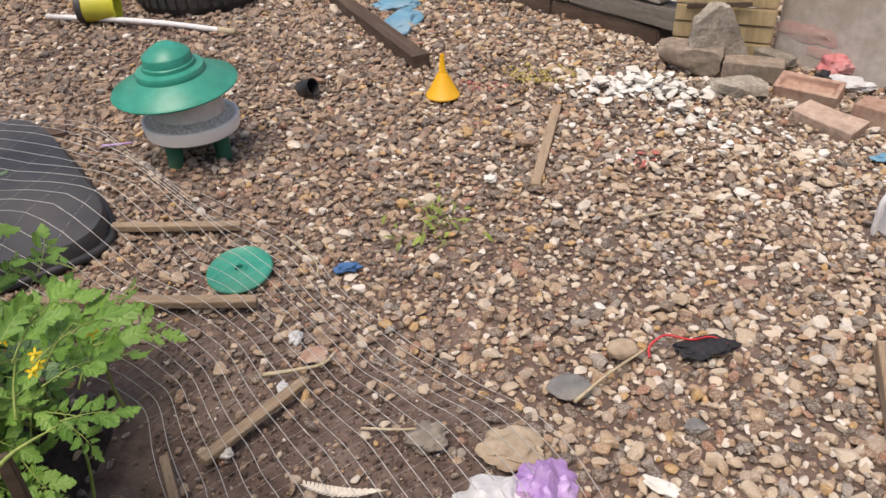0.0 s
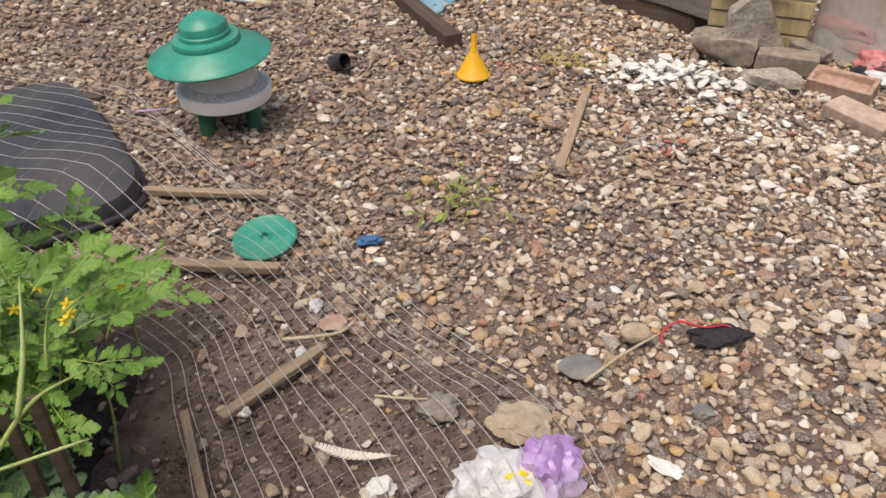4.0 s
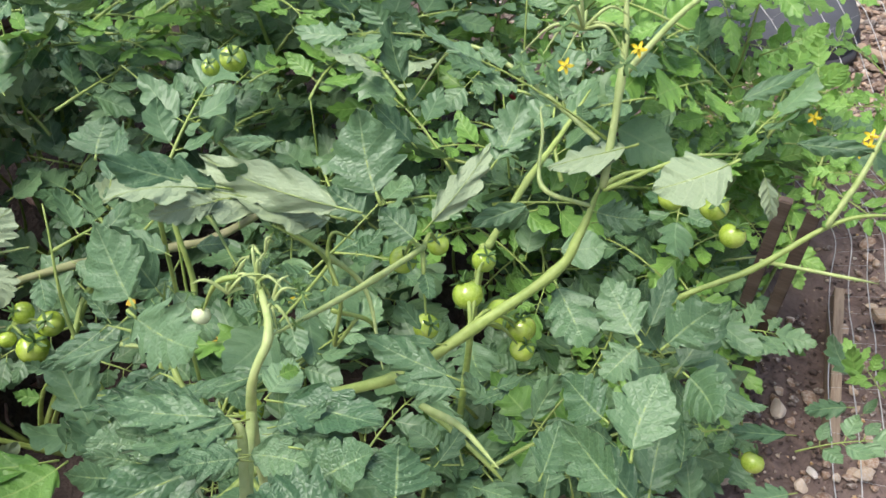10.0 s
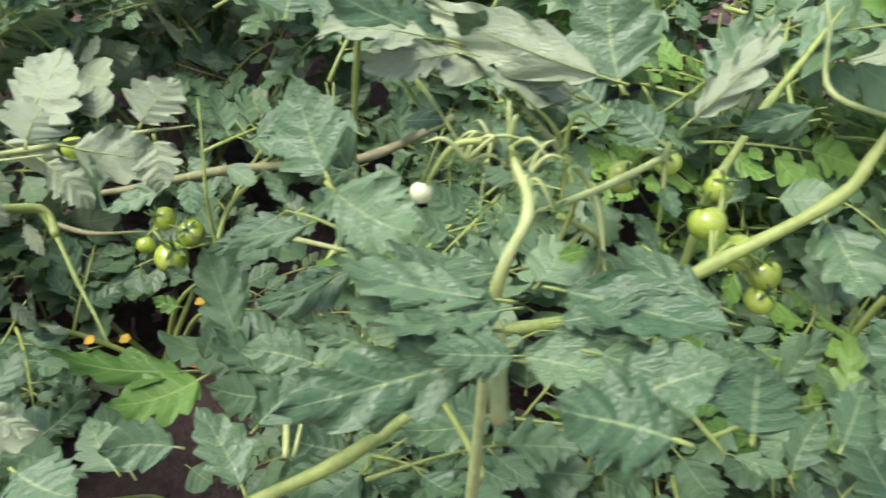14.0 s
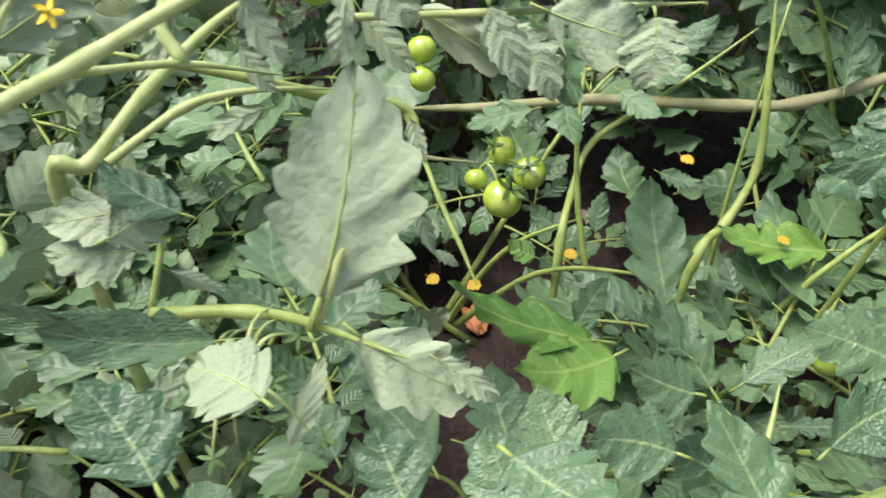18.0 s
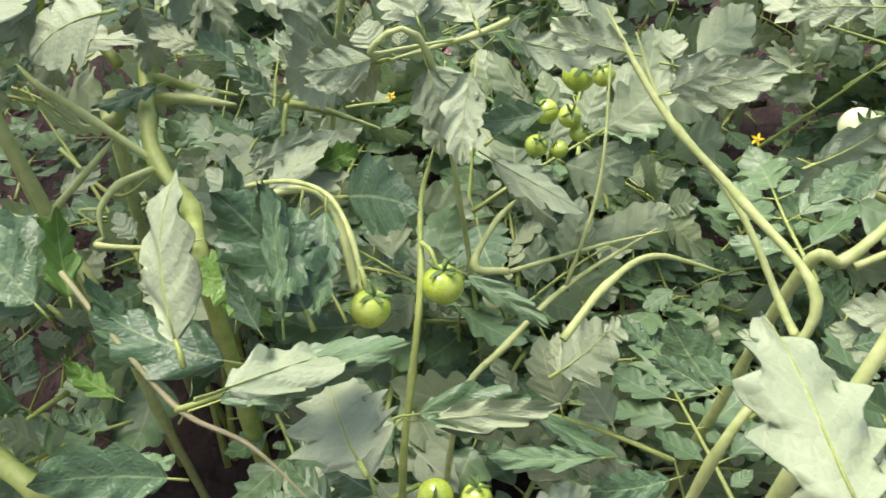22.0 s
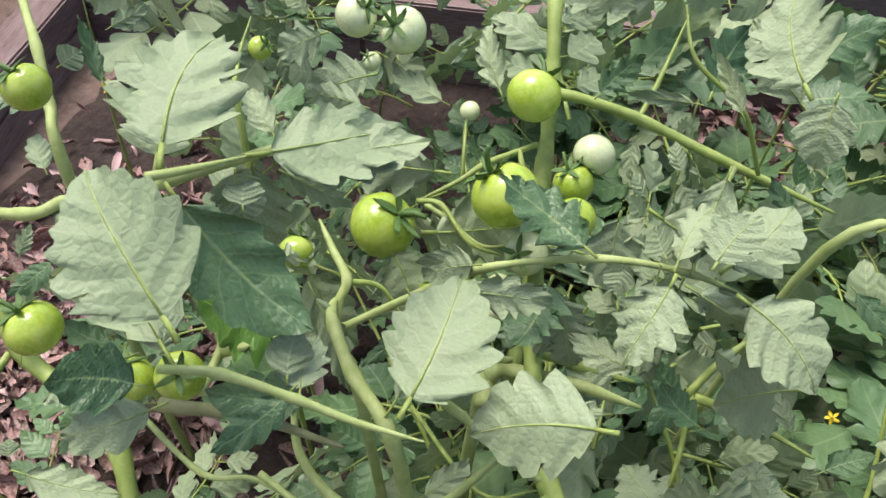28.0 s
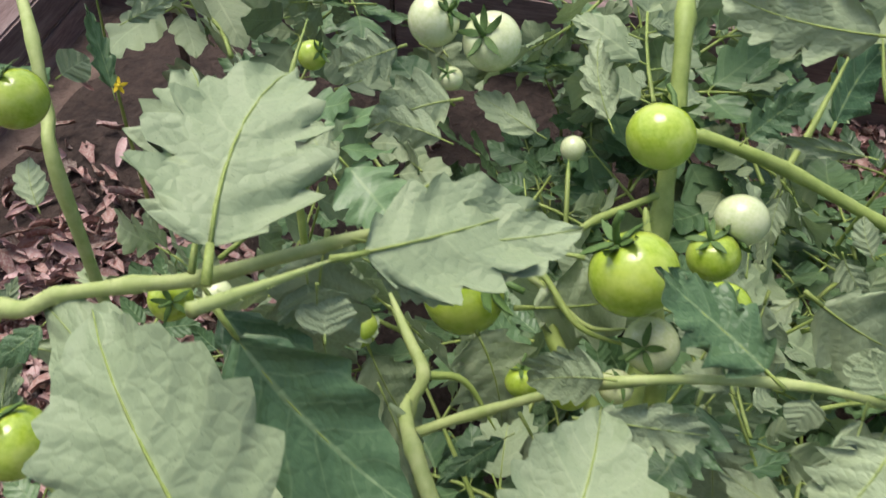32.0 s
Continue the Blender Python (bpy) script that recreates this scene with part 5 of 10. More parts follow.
# ---- tomato plants ----
def leaflet(V, F, U, K, base, along, normal, length, width, rng, curl=0.6, fold=0.25, stations=12, teeth=4, depth=0.3, faces=(1, 2), thick=0.0016, cols=(-1.0, -0.5, 0.0, 0.5, 1.0), quilt=0.0, blunt=0.48):
    """Adds one leaflet: broad at its base, with forward teeth and deeper lobes low down, quilted between its side veins.
    faces: the material of its upper face and, where it has a second skin, of its lower face."""
    along = along.normalized()
    normal = (normal - normal.dot(along) * along).normalized()
    side = normal.cross(along)
    p, d, nn = base.copy(), along.copy(), normal.copy()
    step = length / (stations - 1)
    twist, bow = rng.uniform(-0.8, 0.8), rng.uniform(-0.5, 0.5)
    wave, roll, ph = rng.uniform(0.6, 1.7), rng.uniform(0.1, 0.9), rng.uniform(0, 1)
    peak = (blunt / (blunt + 1.05)) ** blunt * (1.05 / (blunt + 1.05)) ** 1.05
    edges, cuts, lean = [], [], []
    for sd in (0, 1):
        share = [rng.uniform(0.75, 1.25) * (1.35 - 0.7 * k / max(1, teeth)) for k in range(teeth)]
        run, tot = 0.03 + 0.05 * rng.random(), sum(share)
        marks = [run]
        for h in share:
            run += h / tot * 0.9
            marks.append(run)
        edges.append(marks)
        cuts.append([min(0.75, depth * rng.uniform(0.55, 1.35) * (1.3 - 0.8 * k / max(1, teeth))) for k in range(teeth)])
        lean.append(rng.uniform(0.9, 1.1))
    rows = []
    for i in range(stations):
        s = i / (stations - 1)
        w = 0.5 * width * (max(s, 0.002) ** blunt) * ((1 - s) ** 1.05) / peak + 0.0006
        row = []
        for c in cols:
            e, sd, ahead = w * abs(c) * lean[c > 0], int(c > 0), 0.3 * w * abs(c) ** 1.4
            if abs(c) == 1.0 and 0 < i < stations - 1:
                k = sum(1 for m in edges[sd][1:-1] if s >= m)
                q = (s - edges[sd][k]) / max(1e-4, edges[sd][k + 1] - edges[sd][k])
                if 0 <= q <= 1:
                    tooth = min((q / 0.7) ** 0.8, ((1 - q) / 0.3) ** 0.85, 1.0)
                    e *= 1.08 - cuts[sd][k] * (1 - tooth)
                    ahead += 0.35 * step * tooth * (1 - abs(2 * q - 1.3))
            up = fold * e * (1.2 - s) - roll * fold * e * e / max(w, 1e-4) * 1.5
            up += 0.034 * width * wave * math.sin(6.283 * (s * 3.0 - abs(c) * 0.5 + ph + 0.3 * sd)) * abs(c)
            if quilt:
                up += quilt * width * abs(math.cos(math.pi * (6.0 * s - 0.9 * abs(c) + 0.4))) * min(1.0, 4 * s) * (0.35 + abs(c) * (1.15 - abs(c)))
            row.append(p + side * (e if c > 0 else -e) + d * ahead + nn * up)
        rows.append((row, s, nn.copy()))
        p = p + d * step
        turn = Matrix.Rotation(-curl / (stations - 1) * (0.35 + 1.3 * s), 3, side) @ Matrix.Rotation(bow / stations, 3, nn)
        d, nn, side = turn @ d, turn @ nn, turn @ side
        spin = Matrix.Rotation(twist / stations, 3, d)
        nn, side = spin @ nn, spin @ side
    n = len(cols)
    for layer, look_of in enumerate(faces):
        b, off = len(V), 0.0 if len(faces) == 1 else thick * (1 - 2 * layer)
        for row, s, q in rows:
            for c, v in zip(cols, row):
                V.append(v + q * off)
                U.append((s, c))
        for i in range(stations - 1):
            for j in range(n - 1):
                a = b + i * n + j
                for tri in ((a, a + 1, a + 1 + n), (a, a + 1 + n, a + n)):
                    F.append(tri if layer == 0 else tri[::-1])
                    K.append(look_of)
    return [row[n // 2] for row, s, q in rows]


def leaf_mesh(kind, seed):
    """Leaf shapes one unit long, x along, z up: a lone blade on its stalk, or a compound leaf."""
    rng = random.Random(seed)
    V, F, U, K = [], [], [], []
    wide = (-1.0, -0.66, -0.33, 0.0, 0.33, 0.66, 1.0)

    def stalk(points, r0, r1):
        n0, f0 = len(V), len(F)
        tube(points, r0, r1, 5, V, F)
        U.extend([(0.5, 0.5)] * (len(V) - n0))
        K.extend([0] * (len(F) - f0))

    if kind in ("blade", "fresh"):
        faces = (3, 2) if kind == "fresh" else (1, 2)
        stalk([Vector((0, 0, -0.02)), Vector((0.07, 0, -0.005)), Vector((0.14, 0, 0))], 0.017, 0.012)
        rib = leaflet(V, F, U, K, Vector((0.13, 0, 0)), Vector((1, 0, 0.1)), Vector((0, 0, 1)), 0.88, 0.58, rng, rng.uniform(0.3, 1.1), rng.uniform(0.2, 0.5), 43,
                rng.choice((4, 5, 6)), rng.choice((0.26, 0.4, 0.55)), faces, 0.0022, wide, 0.024, rng.choice((0.4, 0.5)))
        stalk([q - Vector((0, 0, 0.004)) for q in rib[::6]], 0.0075, 0.002)
    elif kind == "small":
        stalk([Vector((0, 0, 0)), Vector((0.2, 0, 0))], 0.02, 0.014)
        leaflet(V, F, U, K, Vector((0.18, 0, 0)), Vector((1, 0, 0)), Vector((0, 0, 1)), 0.82, 0.72, rng, rng.uniform(0.2, 0.8), 0.25, 15, 3, rng.choice((0.06, 0.14)), (1, 2), quilt=0.02)
    else:
        sprig = kind.startswith("sprig")
        face = (2,) if kind.endswith("_pale") else (3,) if sprig else (1,)
        slim = 0.84 if sprig else 1.0
        lob = rng.choice((0.2, 0.3, 0.4, 0.5))
        droop = rng.uniform(0.2, 0.9)
        line = [Vector((x, 0.03 * math.sin(3 * x + seed), 0.12 * math.sin(2.2 * x) - droop * 0.35 * x * x)) for x in np.linspace(0, 0.74, 6)]
        stalk(line, 0.013, 0.006)

        def at(x):
            k = min(len(line) - 2, int(x / 0.74 * (len(line) - 1)))
            q = x / 0.74 * (len(line) - 1) - k
            return line[k].lerp(line[k + 1], q), (line[k + 1] - line[k]).normalized()

        p, d = at(0.74)
        leaflet(V, F, U, K, p, d + Vector((0, 0, -0.1)), Vector((0, rng.uniform(-0.2, 0.2), 1)), 0.42, 0.3 * slim, rng, rng.uniform(0.3, 1.2), rng.uniform(0.2, 0.45), 23, 4, lob * 1.15, face, quilt=0.014)
        for x, ln in ((0.62, 0.23), (0.44, 0.33), (0.23, 0.27)):
            for sd in (1, -1):
                p, d = at(x + rng.uniform(-0.035, 0.035))
                out = (d * rng.uniform(0.25, 0.75) + Vector((0, sd, rng.uniform(-0.25, 0.3)))).normalized()
                root = p + out * rng.uniform(0.04, 0.08)
                stalk([p, root], 0.006, 0.004)
                ln2 = ln * rng.uniform(0.8, 1.25)
                leaflet(V, F, U, K, root, out + d * 0.25, Vector((rng.uniform(-0.25, 0.25), -sd * rng.uniform(-0.15, 0.5), 1)), ln2, ln2 * rng.uniform(0.54, 0.74) * slim, rng, rng.uniform(0.2, 1.3), rng.uniform(0.2, 0.45), 16, 3, lob, face, quilt=0.014)
        for x in (0.14, 0.33, 0.36, 0.54, 0.68):
            sd = rng.choice((1, -1))
            p, d = at(x)
            out = (d * 0.4 + Vector((0, sd, 0.1))).normalized()
            leaflet(V, F, U, K, p + out * 0.02, out, Vector((0, 0, 1)), rng.uniform(0.06, 0.12), rng.uniform(0.05, 0.085), rng, 0.4, 0.2, 7, 1, 0.05, face, cols=(-1.0, 0.0, 1.0))
    return mesh_of("leaf", V, F, [M["stem"], M["leaf_top"], M["leaf_under"], M["leaf_fresh"]], K, True, U)


LEAVES = {
    "compound": [leaf_mesh("compound", 11 + k) for k in range(14)],
    "compound_pale": [leaf_mesh("compound_pale", 111 + k) for k in range(14)],
    "sprig": [leaf_mesh("sprig", 81 + k) for k in range(8)],
    "sprig_pale": [leaf_mesh("sprig_pale", 181 + k) for k in range(3)],
    "blade": [leaf_mesh("blade", 31 + k) for k in range(14)],
    "small": [leaf_mesh("small", 51 + k) for k in range(5)],
    "fresh": [leaf_mesh("fresh", 61 + k) for k in range(4)],
    "yellow": [leaf_mesh("small", 71)],
}


def aim(base, tip, normal, widen=1.0):
    """A pose with x from base to tip, z near the normal, scaled to the length between them."""
    x = tip - base
    ln = x.length
    x = x / ln
    z = normal - normal.dot(x) * x
    z = z.normalized() if z.length > 1e-4 else x.orthogonal().normalized()
    y = z.cross(x)
    m = Matrix((x, y, z)).transposed().to_4x4()
    return Matrix.Translation(base) @ m @ Matrix.Diagonal((ln, ln * widen, ln, 1))


tomato_forms = []
for q in range(3):
    bm = bmesh.new()
    bmesh.ops.create_uvsphere(bm, u_segments=28, v_segments=18, radius=0.5)
    for v in bm.verts:
        a = math.atan2(v.co.y, v.co.x)
        r = v.co.xy.length
        v.co.z *= 0.94
        if v.co.z > 0:
            v.co.z -= 0.1 * math.exp(-(r / 0.16) ** 2)
            v.co.xy *= 1 + 0.018 * q * math.cos(5 * a) * (v.co.z / 0.5)
    me = bpy.data.meshes.new("tomato")
    smooth_bm(bm).to_mesh(me)
    bm.free()
    tomato_forms.append(me)


def calyx_mesh():
    V, F, U, K = [], [], [], []
    rng = random.Random(3)
    for k in range(5):
        a = k * 1.2566 + rng.uniform(-0.2, 0.2)
        out = Vector((math.cos(a), math.sin(a), 0.15))
        leaflet(V, F, U, K, Vector((0, 0, 0.4)) + out * 0.03, out, Vector((0, 0, 1)), 0.46, 0.12, rng, -0.5 if k % 2 else 0.9, 0.3, 7, 1, 0.0, (0, 0), 0.012)
    tube([Vector((0, 0, 0.38)), Vector((0.02, 0, 0.5)), Vector((0.1, 0.02, 0.66)), Vector((0.24, 0.04, 0.78))], 0.05, 0.04, 6, V, F)
    return mesh_of("calyx", V, F, [M["sepal"]])


CALYX = calyx_mesh()


def flower_mesh():
    V, F, U, K = [], [], [], []
    rng = random.Random(5)
    for k in range(5):
        a = k * 1.2566
        out = Vector((math.cos(a), math.sin(a), -0.25))
        leaflet(V, F, U, K, out * 0.05, out, Vector((0, 0, 1)), 0.5, 0.2, rng, 0.9, 0.2, 7, 1, 0.0, (0, 0), 0.012)
    tube([Vector((0, 0, 0)), Vector((0, 0, 0.3)), Vector((0.02, 0, 0.55))], 0.1, 0.04, 6, V, F)
    return mesh_of("flower", V, F, [M["petal"]])


FLOWER = flower_mesh()
for name in ("tomato", "tomato_pale"):
    for k, me in enumerate(list(tomato_forms[:3])):
        c = me.copy()
        c.materials.append(M[name])
        tomato_forms.append(c)
FORMS = {"tomato": tomato_forms[3:6], "tomato_pale": tomato_forms[6:9]}

PLANTS, FRUIT, SPINES = {}, {}, []
OPEN = Vector((0.62, 0.0, 0.78))


def tomato_plant(key, x, y, label):
    ob = thing("tomato_plant", (x, y, 0.0), label, "tomato plant", "tomato plants in the bed")
    FRUIT.setdefault(key, [])
    PLANTS[key] = (ob, Vector((x, y, 0.0)), random.Random(hash_of(key)))
    return ob


def hash_of(key):
    return sum(ord(c) * (i * 7 + 3) for i, c in enumerate(key))


def stem(key, r0, r1, *points, material="stem", name="stem"):
    ob, o, rng = PLANTS[key]
    line = glide([Vector(p) - o for p in points], 6)
    line.append(line[-1] + (line[-1] - line[-2]) * 0.25)
    if r0 > 0.0045:
        SPINES.extend(p + o for p in line if (p + o).z > 0.25)
    v, f = tube(line, r0, r1, 9, ripple=0.18)
    for k, share in enumerate((0.1, 0.3, 0.45, 0.58, 0.7, 0.8, 0.88, 0.95)):
        if k + 2 < len(line):
            ring = slice(len(v) - 9 * (k + 1), len(v) - 9 * k)
            end = sum(v[ring], Vector()) / 9
            v[ring] = [end + (q - end) * share for q in v[ring]]
    for k in range(6, len(line) - 9, 6):
        for near, swell in ((-1, 1.1), (0, 1.28), (1, 1.1)):
            ring = slice(9 * (k + near), 9 * (k + near + 1))
            mid = sum(v[ring], Vector()) / 9
            v[ring] = [mid + (q - mid) * swell for q in v[ring]]
    hairs = random.Random(len(v) + hash_of(key))
    for _ in range(min(260, int(sum((b - a).length for a, b in zip(line, line[1:])) / 0.0016))):
        k = hairs.randrange(len(line) - 1)
        a = v[9 * k + hairs.randrange(9)]
        root = a + (line[k + 1] - line[k]) * hairs.random()
        out = (a - line[k]).normalized()
        flat = (line[k + 1] - line[k]).normalized() * 0.00016
        base = len(v)
        v += [root - flat, root + flat, root + out * hairs.uniform(0.001, 0.0024) + flat * hairs.uniform(-4, 4)]
        f.append((base, base + 1, base + 2))
    part(name, mesh_of(name, v, f, [M[material]]), None, ob)


def leaf(key, base, tip, normal, widen=1.0, kind="blade"):
    ob, o, rng = PLANTS[key]
    if kind in ("compound", "sprig") and Vector(normal).dot(OPEN) < 0:
        kind += "_pale"
    part("leaf", rng.choice(LEAVES[kind]), None, ob, at=aim(Vector(base) - o, Vector(tip) - o, Vector(normal), widen))


def tomato(key, place, size, material="tomato", tilt=None, calyx=True):
    ob, o, rng = PLANTS[key]
    FRUIT[key].append(Vector(place))
    a, b = tilt if tilt else (rng.uniform(-50, 50), rng.uniform(-50, 50))
    t = part("tomato", rng.choice(FORMS[material]), None, ob, at=pose(*(Vector(place) - o), a, b, rng.uniform(0, 360)) @ Matrix.Diagonal((size, size, size, 1)))
    if calyx:
        part("calyx", CALYX, None, t)


def truss(key, root, place, r=0.0022):
    """A fruit stalk from a stem to a fruit."""
    a, b = Vector(root), Vector(place)
    mid = (a + b) / 2 + Vector((0, 0, 0.25 * (a - b).length))
    stem(key, r, r * 0.7, a, mid, b, name="fruit_stalk")


def flower(key, place, size=0.02, up=(0.3, 0.2, 1)):
    ob, o, rng = PLANTS[key]
    z = Vector(up).normalized()
    m = z.to_track_quat("Z", "Y").to_matrix().to_4x4()
    part("flower", FLOWER, None, ob, at=Matrix.Translation(Vector(place) - o) @ m @ Matrix.Diagonal((size, size, size, 1)))


def buds(key, root, spread, count, size=0.022):
    """A truss of hairy stalks ending in star-shaped green buds."""
    ob, o, rng = PLANTS[key]
    root = Vector(root)
    for _ in range(count):
        tip = root + Vector((rng.uniform(-1, 1), rng.uniform(-1, 1), rng.uniform(-0.9, 0.9))) * spread
        mid = root.lerp(tip, 0.5) + Vector((0, 0, 0.35 * spread))
        stem(key, 0.0013, 0.0009, root, mid, tip, material="stem_pale", name="bud_stalk")
        part("bud", CALYX, None, ob, at=pose(*(tip - o), rng.uniform(90, 200), rng.uniform(-40, 40), rng.uniform(0, 360)) @ Matrix.Diagonal((size, size, size, 1)))


tomato_plant("a", -0.78, 1.08, "bushy young tomato plant with yellow flowers at the bed corner")
tomato_plant("b", -0.74, 0.62, "leafy green tomato plant beside two thin stakes")
tomato_plant("c", -0.95, -0.1, "tall tomato plant with clusters of small green tomatoes")
tomato_plant("d", -1.2, -0.2, "low tomato plant with green tomatoes close to the soil")
tomato_plant("e", -1.06, -0.56, "pale tomato plant with yellow flowers and forked stems")
tomato_plant("f", -1.12, -0.8, "tomato plant with two green tomatoes and drooping leaves")
tomato_plant("g", -1.16, -1.02, "thick-stemmed tomato plant with spotted pale leaves")
tomato_plant("h", -1.02, -1.25, "tomato plant with a thick bent stem over dry litter")
tomato_plant("i", -1.46, -1.08, "tomato plant heavy with large green and white tomatoes")
tomato_plant("j", -1.45, 0.5, "dense dark green tomato plant at the back of the bed")
tomato_plant("k", -1.55, 0.0, "dense tomato plant with dark leaves behind the others")
tomato_plant("l", -1.6, -0.5, "dense tomato plant with dark leaves near the back edging")
tomato_plant("m", -1.2, 0.85, "dense tomato plant with bright leaves near the green sign")
tomato_plant("n", -1.1, 0.3, "leafy tomato plant in the middle of the bed")
tomato_plant("o", -1.75, -0.95, "leafy tomato plant near the back edging of the bed")
for q in range(4):
    LEAVES["yellow"][0].materials[q] = M["yellow_leaf"]

# cluster plant: thick leaning stem, forks and fruit
stem("c", 0.0063, 0.004, (-0.819, -0.283, -0.010), (-0.795, -0.272, 0.162), (-0.779, -0.255, 0.295), (-0.734, -0.123, 0.356), (-0.717, -0.013, 0.407), (-0.712, 0.026, 0.438), (-0.652, 0.074, 0.488), (-0.620, 0.137, 0.531), (-0.592, 0.205, 0.573), (-0.591, 0.231, 0.598), (-0.598, 0.262, 0.632))
stem("c", 0.0033, 0.002, (-0.577, 0.234, 0.661), (-0.601, 0.271, 0.727), (-0.616, 0.289, 0.762), (-0.637, 0.306, 0.801), material="stem_pale")
stem("c", 0.0026, 0.002, (-0.603, 0.274, 0.731), (-0.597, 0.339, 0.766), (-0.584, 0.404, 0.781), material="stem_pale")
stem("c", 0.0023, 0.0017, (-0.598, 0.262, 0.632), (-0.582, 0.284, 0.645), (-0.546, 0.302, 0.656))
stem("c", 0.0036, 0.002, (-0.611, -0.121, -0.010), (-0.595, -0.110, 0.277), (-0.592, -0.093, 0.504), (-0.599, -0.075, 0.657), (-0.609, -0.049, 0.690), (-0.638, -0.034, 0.692), (-0.653, -0.028, 0.692), material="stem_pale")
stem("c", 0.0026, 0.002, (-0.682, 0.137, 0.586), (-0.660, 0.068, 0.615), (-0.637, 0.010, 0.648), (-0.609, -0.049, 0.690), material="stem_pale")
stem("c", 0.004, 0.0033, (-0.691, 0.147, -0.010), (-0.677, 0.170, 0.251), (-0.691, 0.216, 0.501), (-0.696, 0.233, 0.513), (-0.727, 0.322, 0.527), (-0.751, 0.399, 0.530), (-0.768, 0.469, 0.551))
stem("c", 0.0026, 0.002, (-0.640, 0.088, 0.441), (-0.602, 0.095, 0.432), (-0.558, 0.100, 0.418), (-0.544, 0.102, 0.410))
stem("c", 0.002, 0.0013, (-0.558, 0.100, 0.418), (-0.543, 0.143, 0.430), (-0.526, 0.187, 0.427))
stem("c", 0.0017, 0.0013, (-0.668, 0.051, 0.574), (-0.674, 0.030, 0.552), (-0.668, 0.039, 0.605), (-0.687, 0.045, 0.634), (-0.689, 0.054, 0.653), (-0.682, 0.067, 0.642))
stem("c", 0.002, 0.0013, (-0.682, 0.042, 0.590), (-0.686, 0.046, 0.620), (-0.687, 0.034, 0.654), (-0.694, 0.010, 0.686))
stem("c", 0.002, 0.0015, (-0.674, 0.033, 0.593), (-0.665, 0.062, 0.562), (-0.661, 0.064, 0.521))
stem("c", 0.002, 0.0013, (-0.595, 0.250, 0.619), (-0.635, 0.231, 0.628), (-0.670, 0.269, 0.644), (-0.690, 0.287, 0.654), material="stem_pale")
stem("c", 0.0033, 0.0026, (-0.599, -0.076, 0.651), (-0.548, -0.111, 0.657), (-0.570, -0.095, 0.680), (-0.579, -0.096, 0.686), material="stem_pale")
tomato("c", (-0.681, 0.211, 0.518), 0.0239)
truss("c", (-0.625, 0.138, 0.528), (-0.681, 0.211, 0.518))
tomato("c", (-0.649, 0.158, 0.535), 0.0284)
truss("c", (-0.625, 0.138, 0.528), (-0.649, 0.158, 0.535))
tomato("c", (-0.613, 0.194, 0.489), 0.0273)
truss("c", (-0.625, 0.138, 0.528), (-0.613, 0.194, 0.489))
tomato("c", (-0.604, 0.186, 0.473), 0.0241)
truss("c", (-0.625, 0.138, 0.528), (-0.604, 0.186, 0.473))
tomato("c", (-0.631, 0.183, 0.503), 0.0288)
truss("c", (-0.625, 0.138, 0.528), (-0.631, 0.183, 0.503))
tomato("c", (-0.653, 0.111, 0.526), 0.0239)
truss("c", (-0.682, 0.135, 0.585), (-0.653, 0.111, 0.526))
tomato("c", (-0.708, 0.176, 0.544), 0.0214)
truss("c", (-0.682, 0.135, 0.585), (-0.708, 0.176, 0.544))
tomato("c", (-0.721, 0.143, 0.537), 0.0265)
truss("c", (-0.682, 0.135, 0.585), (-0.721, 0.143, 0.537))
tomato("c", (-0.683, -0.061, 0.656), 0.0132, "tomato_pale")
truss("c", (-0.661, -0.035, 0.693), (-0.683, -0.061, 0.656))
tomato("c", (-0.598, 0.394, 0.541), 0.0287)
truss("c", (-0.594, 0.406, 0.559), (-0.598, 0.394, 0.541))
tomato("c", (-0.565, 0.421, 0.533), 0.0296)
tomato("c", (-0.537, 0.419, 0.513), 0.0270)
tomato("c", (-0.406, 0.317, 0.360), 0.0228)
tomato("c", (-1.101, 0.200, 0.563), 0.0324)
tomato("c", (-1.114, 0.175, 0.556), 0.0220)
tomato("n", (-1.010, 0.369, 0.646), 0.0263)
tomato("n", (-1.446, 0.198, 0.620), 0.0318)
flower("c", (-0.632, 0.241, 0.742), 0.0127, (0.525, -0.657, 0.541))
flower("c", (-0.639, 0.301, 0.799), 0.0127, (0.522, -0.723, 0.452))
flower("c", (-0.599, 0.284, 0.752), 0.0127, (0.474, -0.709, 0.522))
flower("b", (-0.499, 0.665, 0.566), 0.0177, (0.227, -0.823, 0.520))
flower("b", (-0.423, 0.706, 0.539), 0.0177, (0.153, -0.835, 0.528))
flower("c", (-0.632, -0.019, 0.682), 0.0069, (0.667, -0.222, 0.712))
leaf("c", (-0.639, -0.035, 0.692), (-0.648, -0.043, 0.707), (0.744, 0.290, 0.601), 0.81, "small")
leaf("c", (-0.641, -0.032, 0.695), (-0.644, -0.015, 0.692), (-0.028, 0.169, 0.985), 0.81, "small")
leaf("c", (-0.647, -0.029, 0.694), (-0.664, -0.026, 0.700), (0.292, -0.212, 0.933), 0.81, "small")
leaf("c", (-0.648, -0.030, 0.694), (-0.660, -0.012, 0.692), (0.403, 0.362, 0.840), 0.81, "small")
leaf("c", (-0.631, -0.037, 0.692), (-0.626, -0.020, 0.691), (0.277, -0.025, 0.961), 0.81, "small")
leaf("c", (-0.626, -0.041, 0.692), (-0.640, -0.053, 0.696), (0.306, -0.040, 0.951), 0.81, "small")
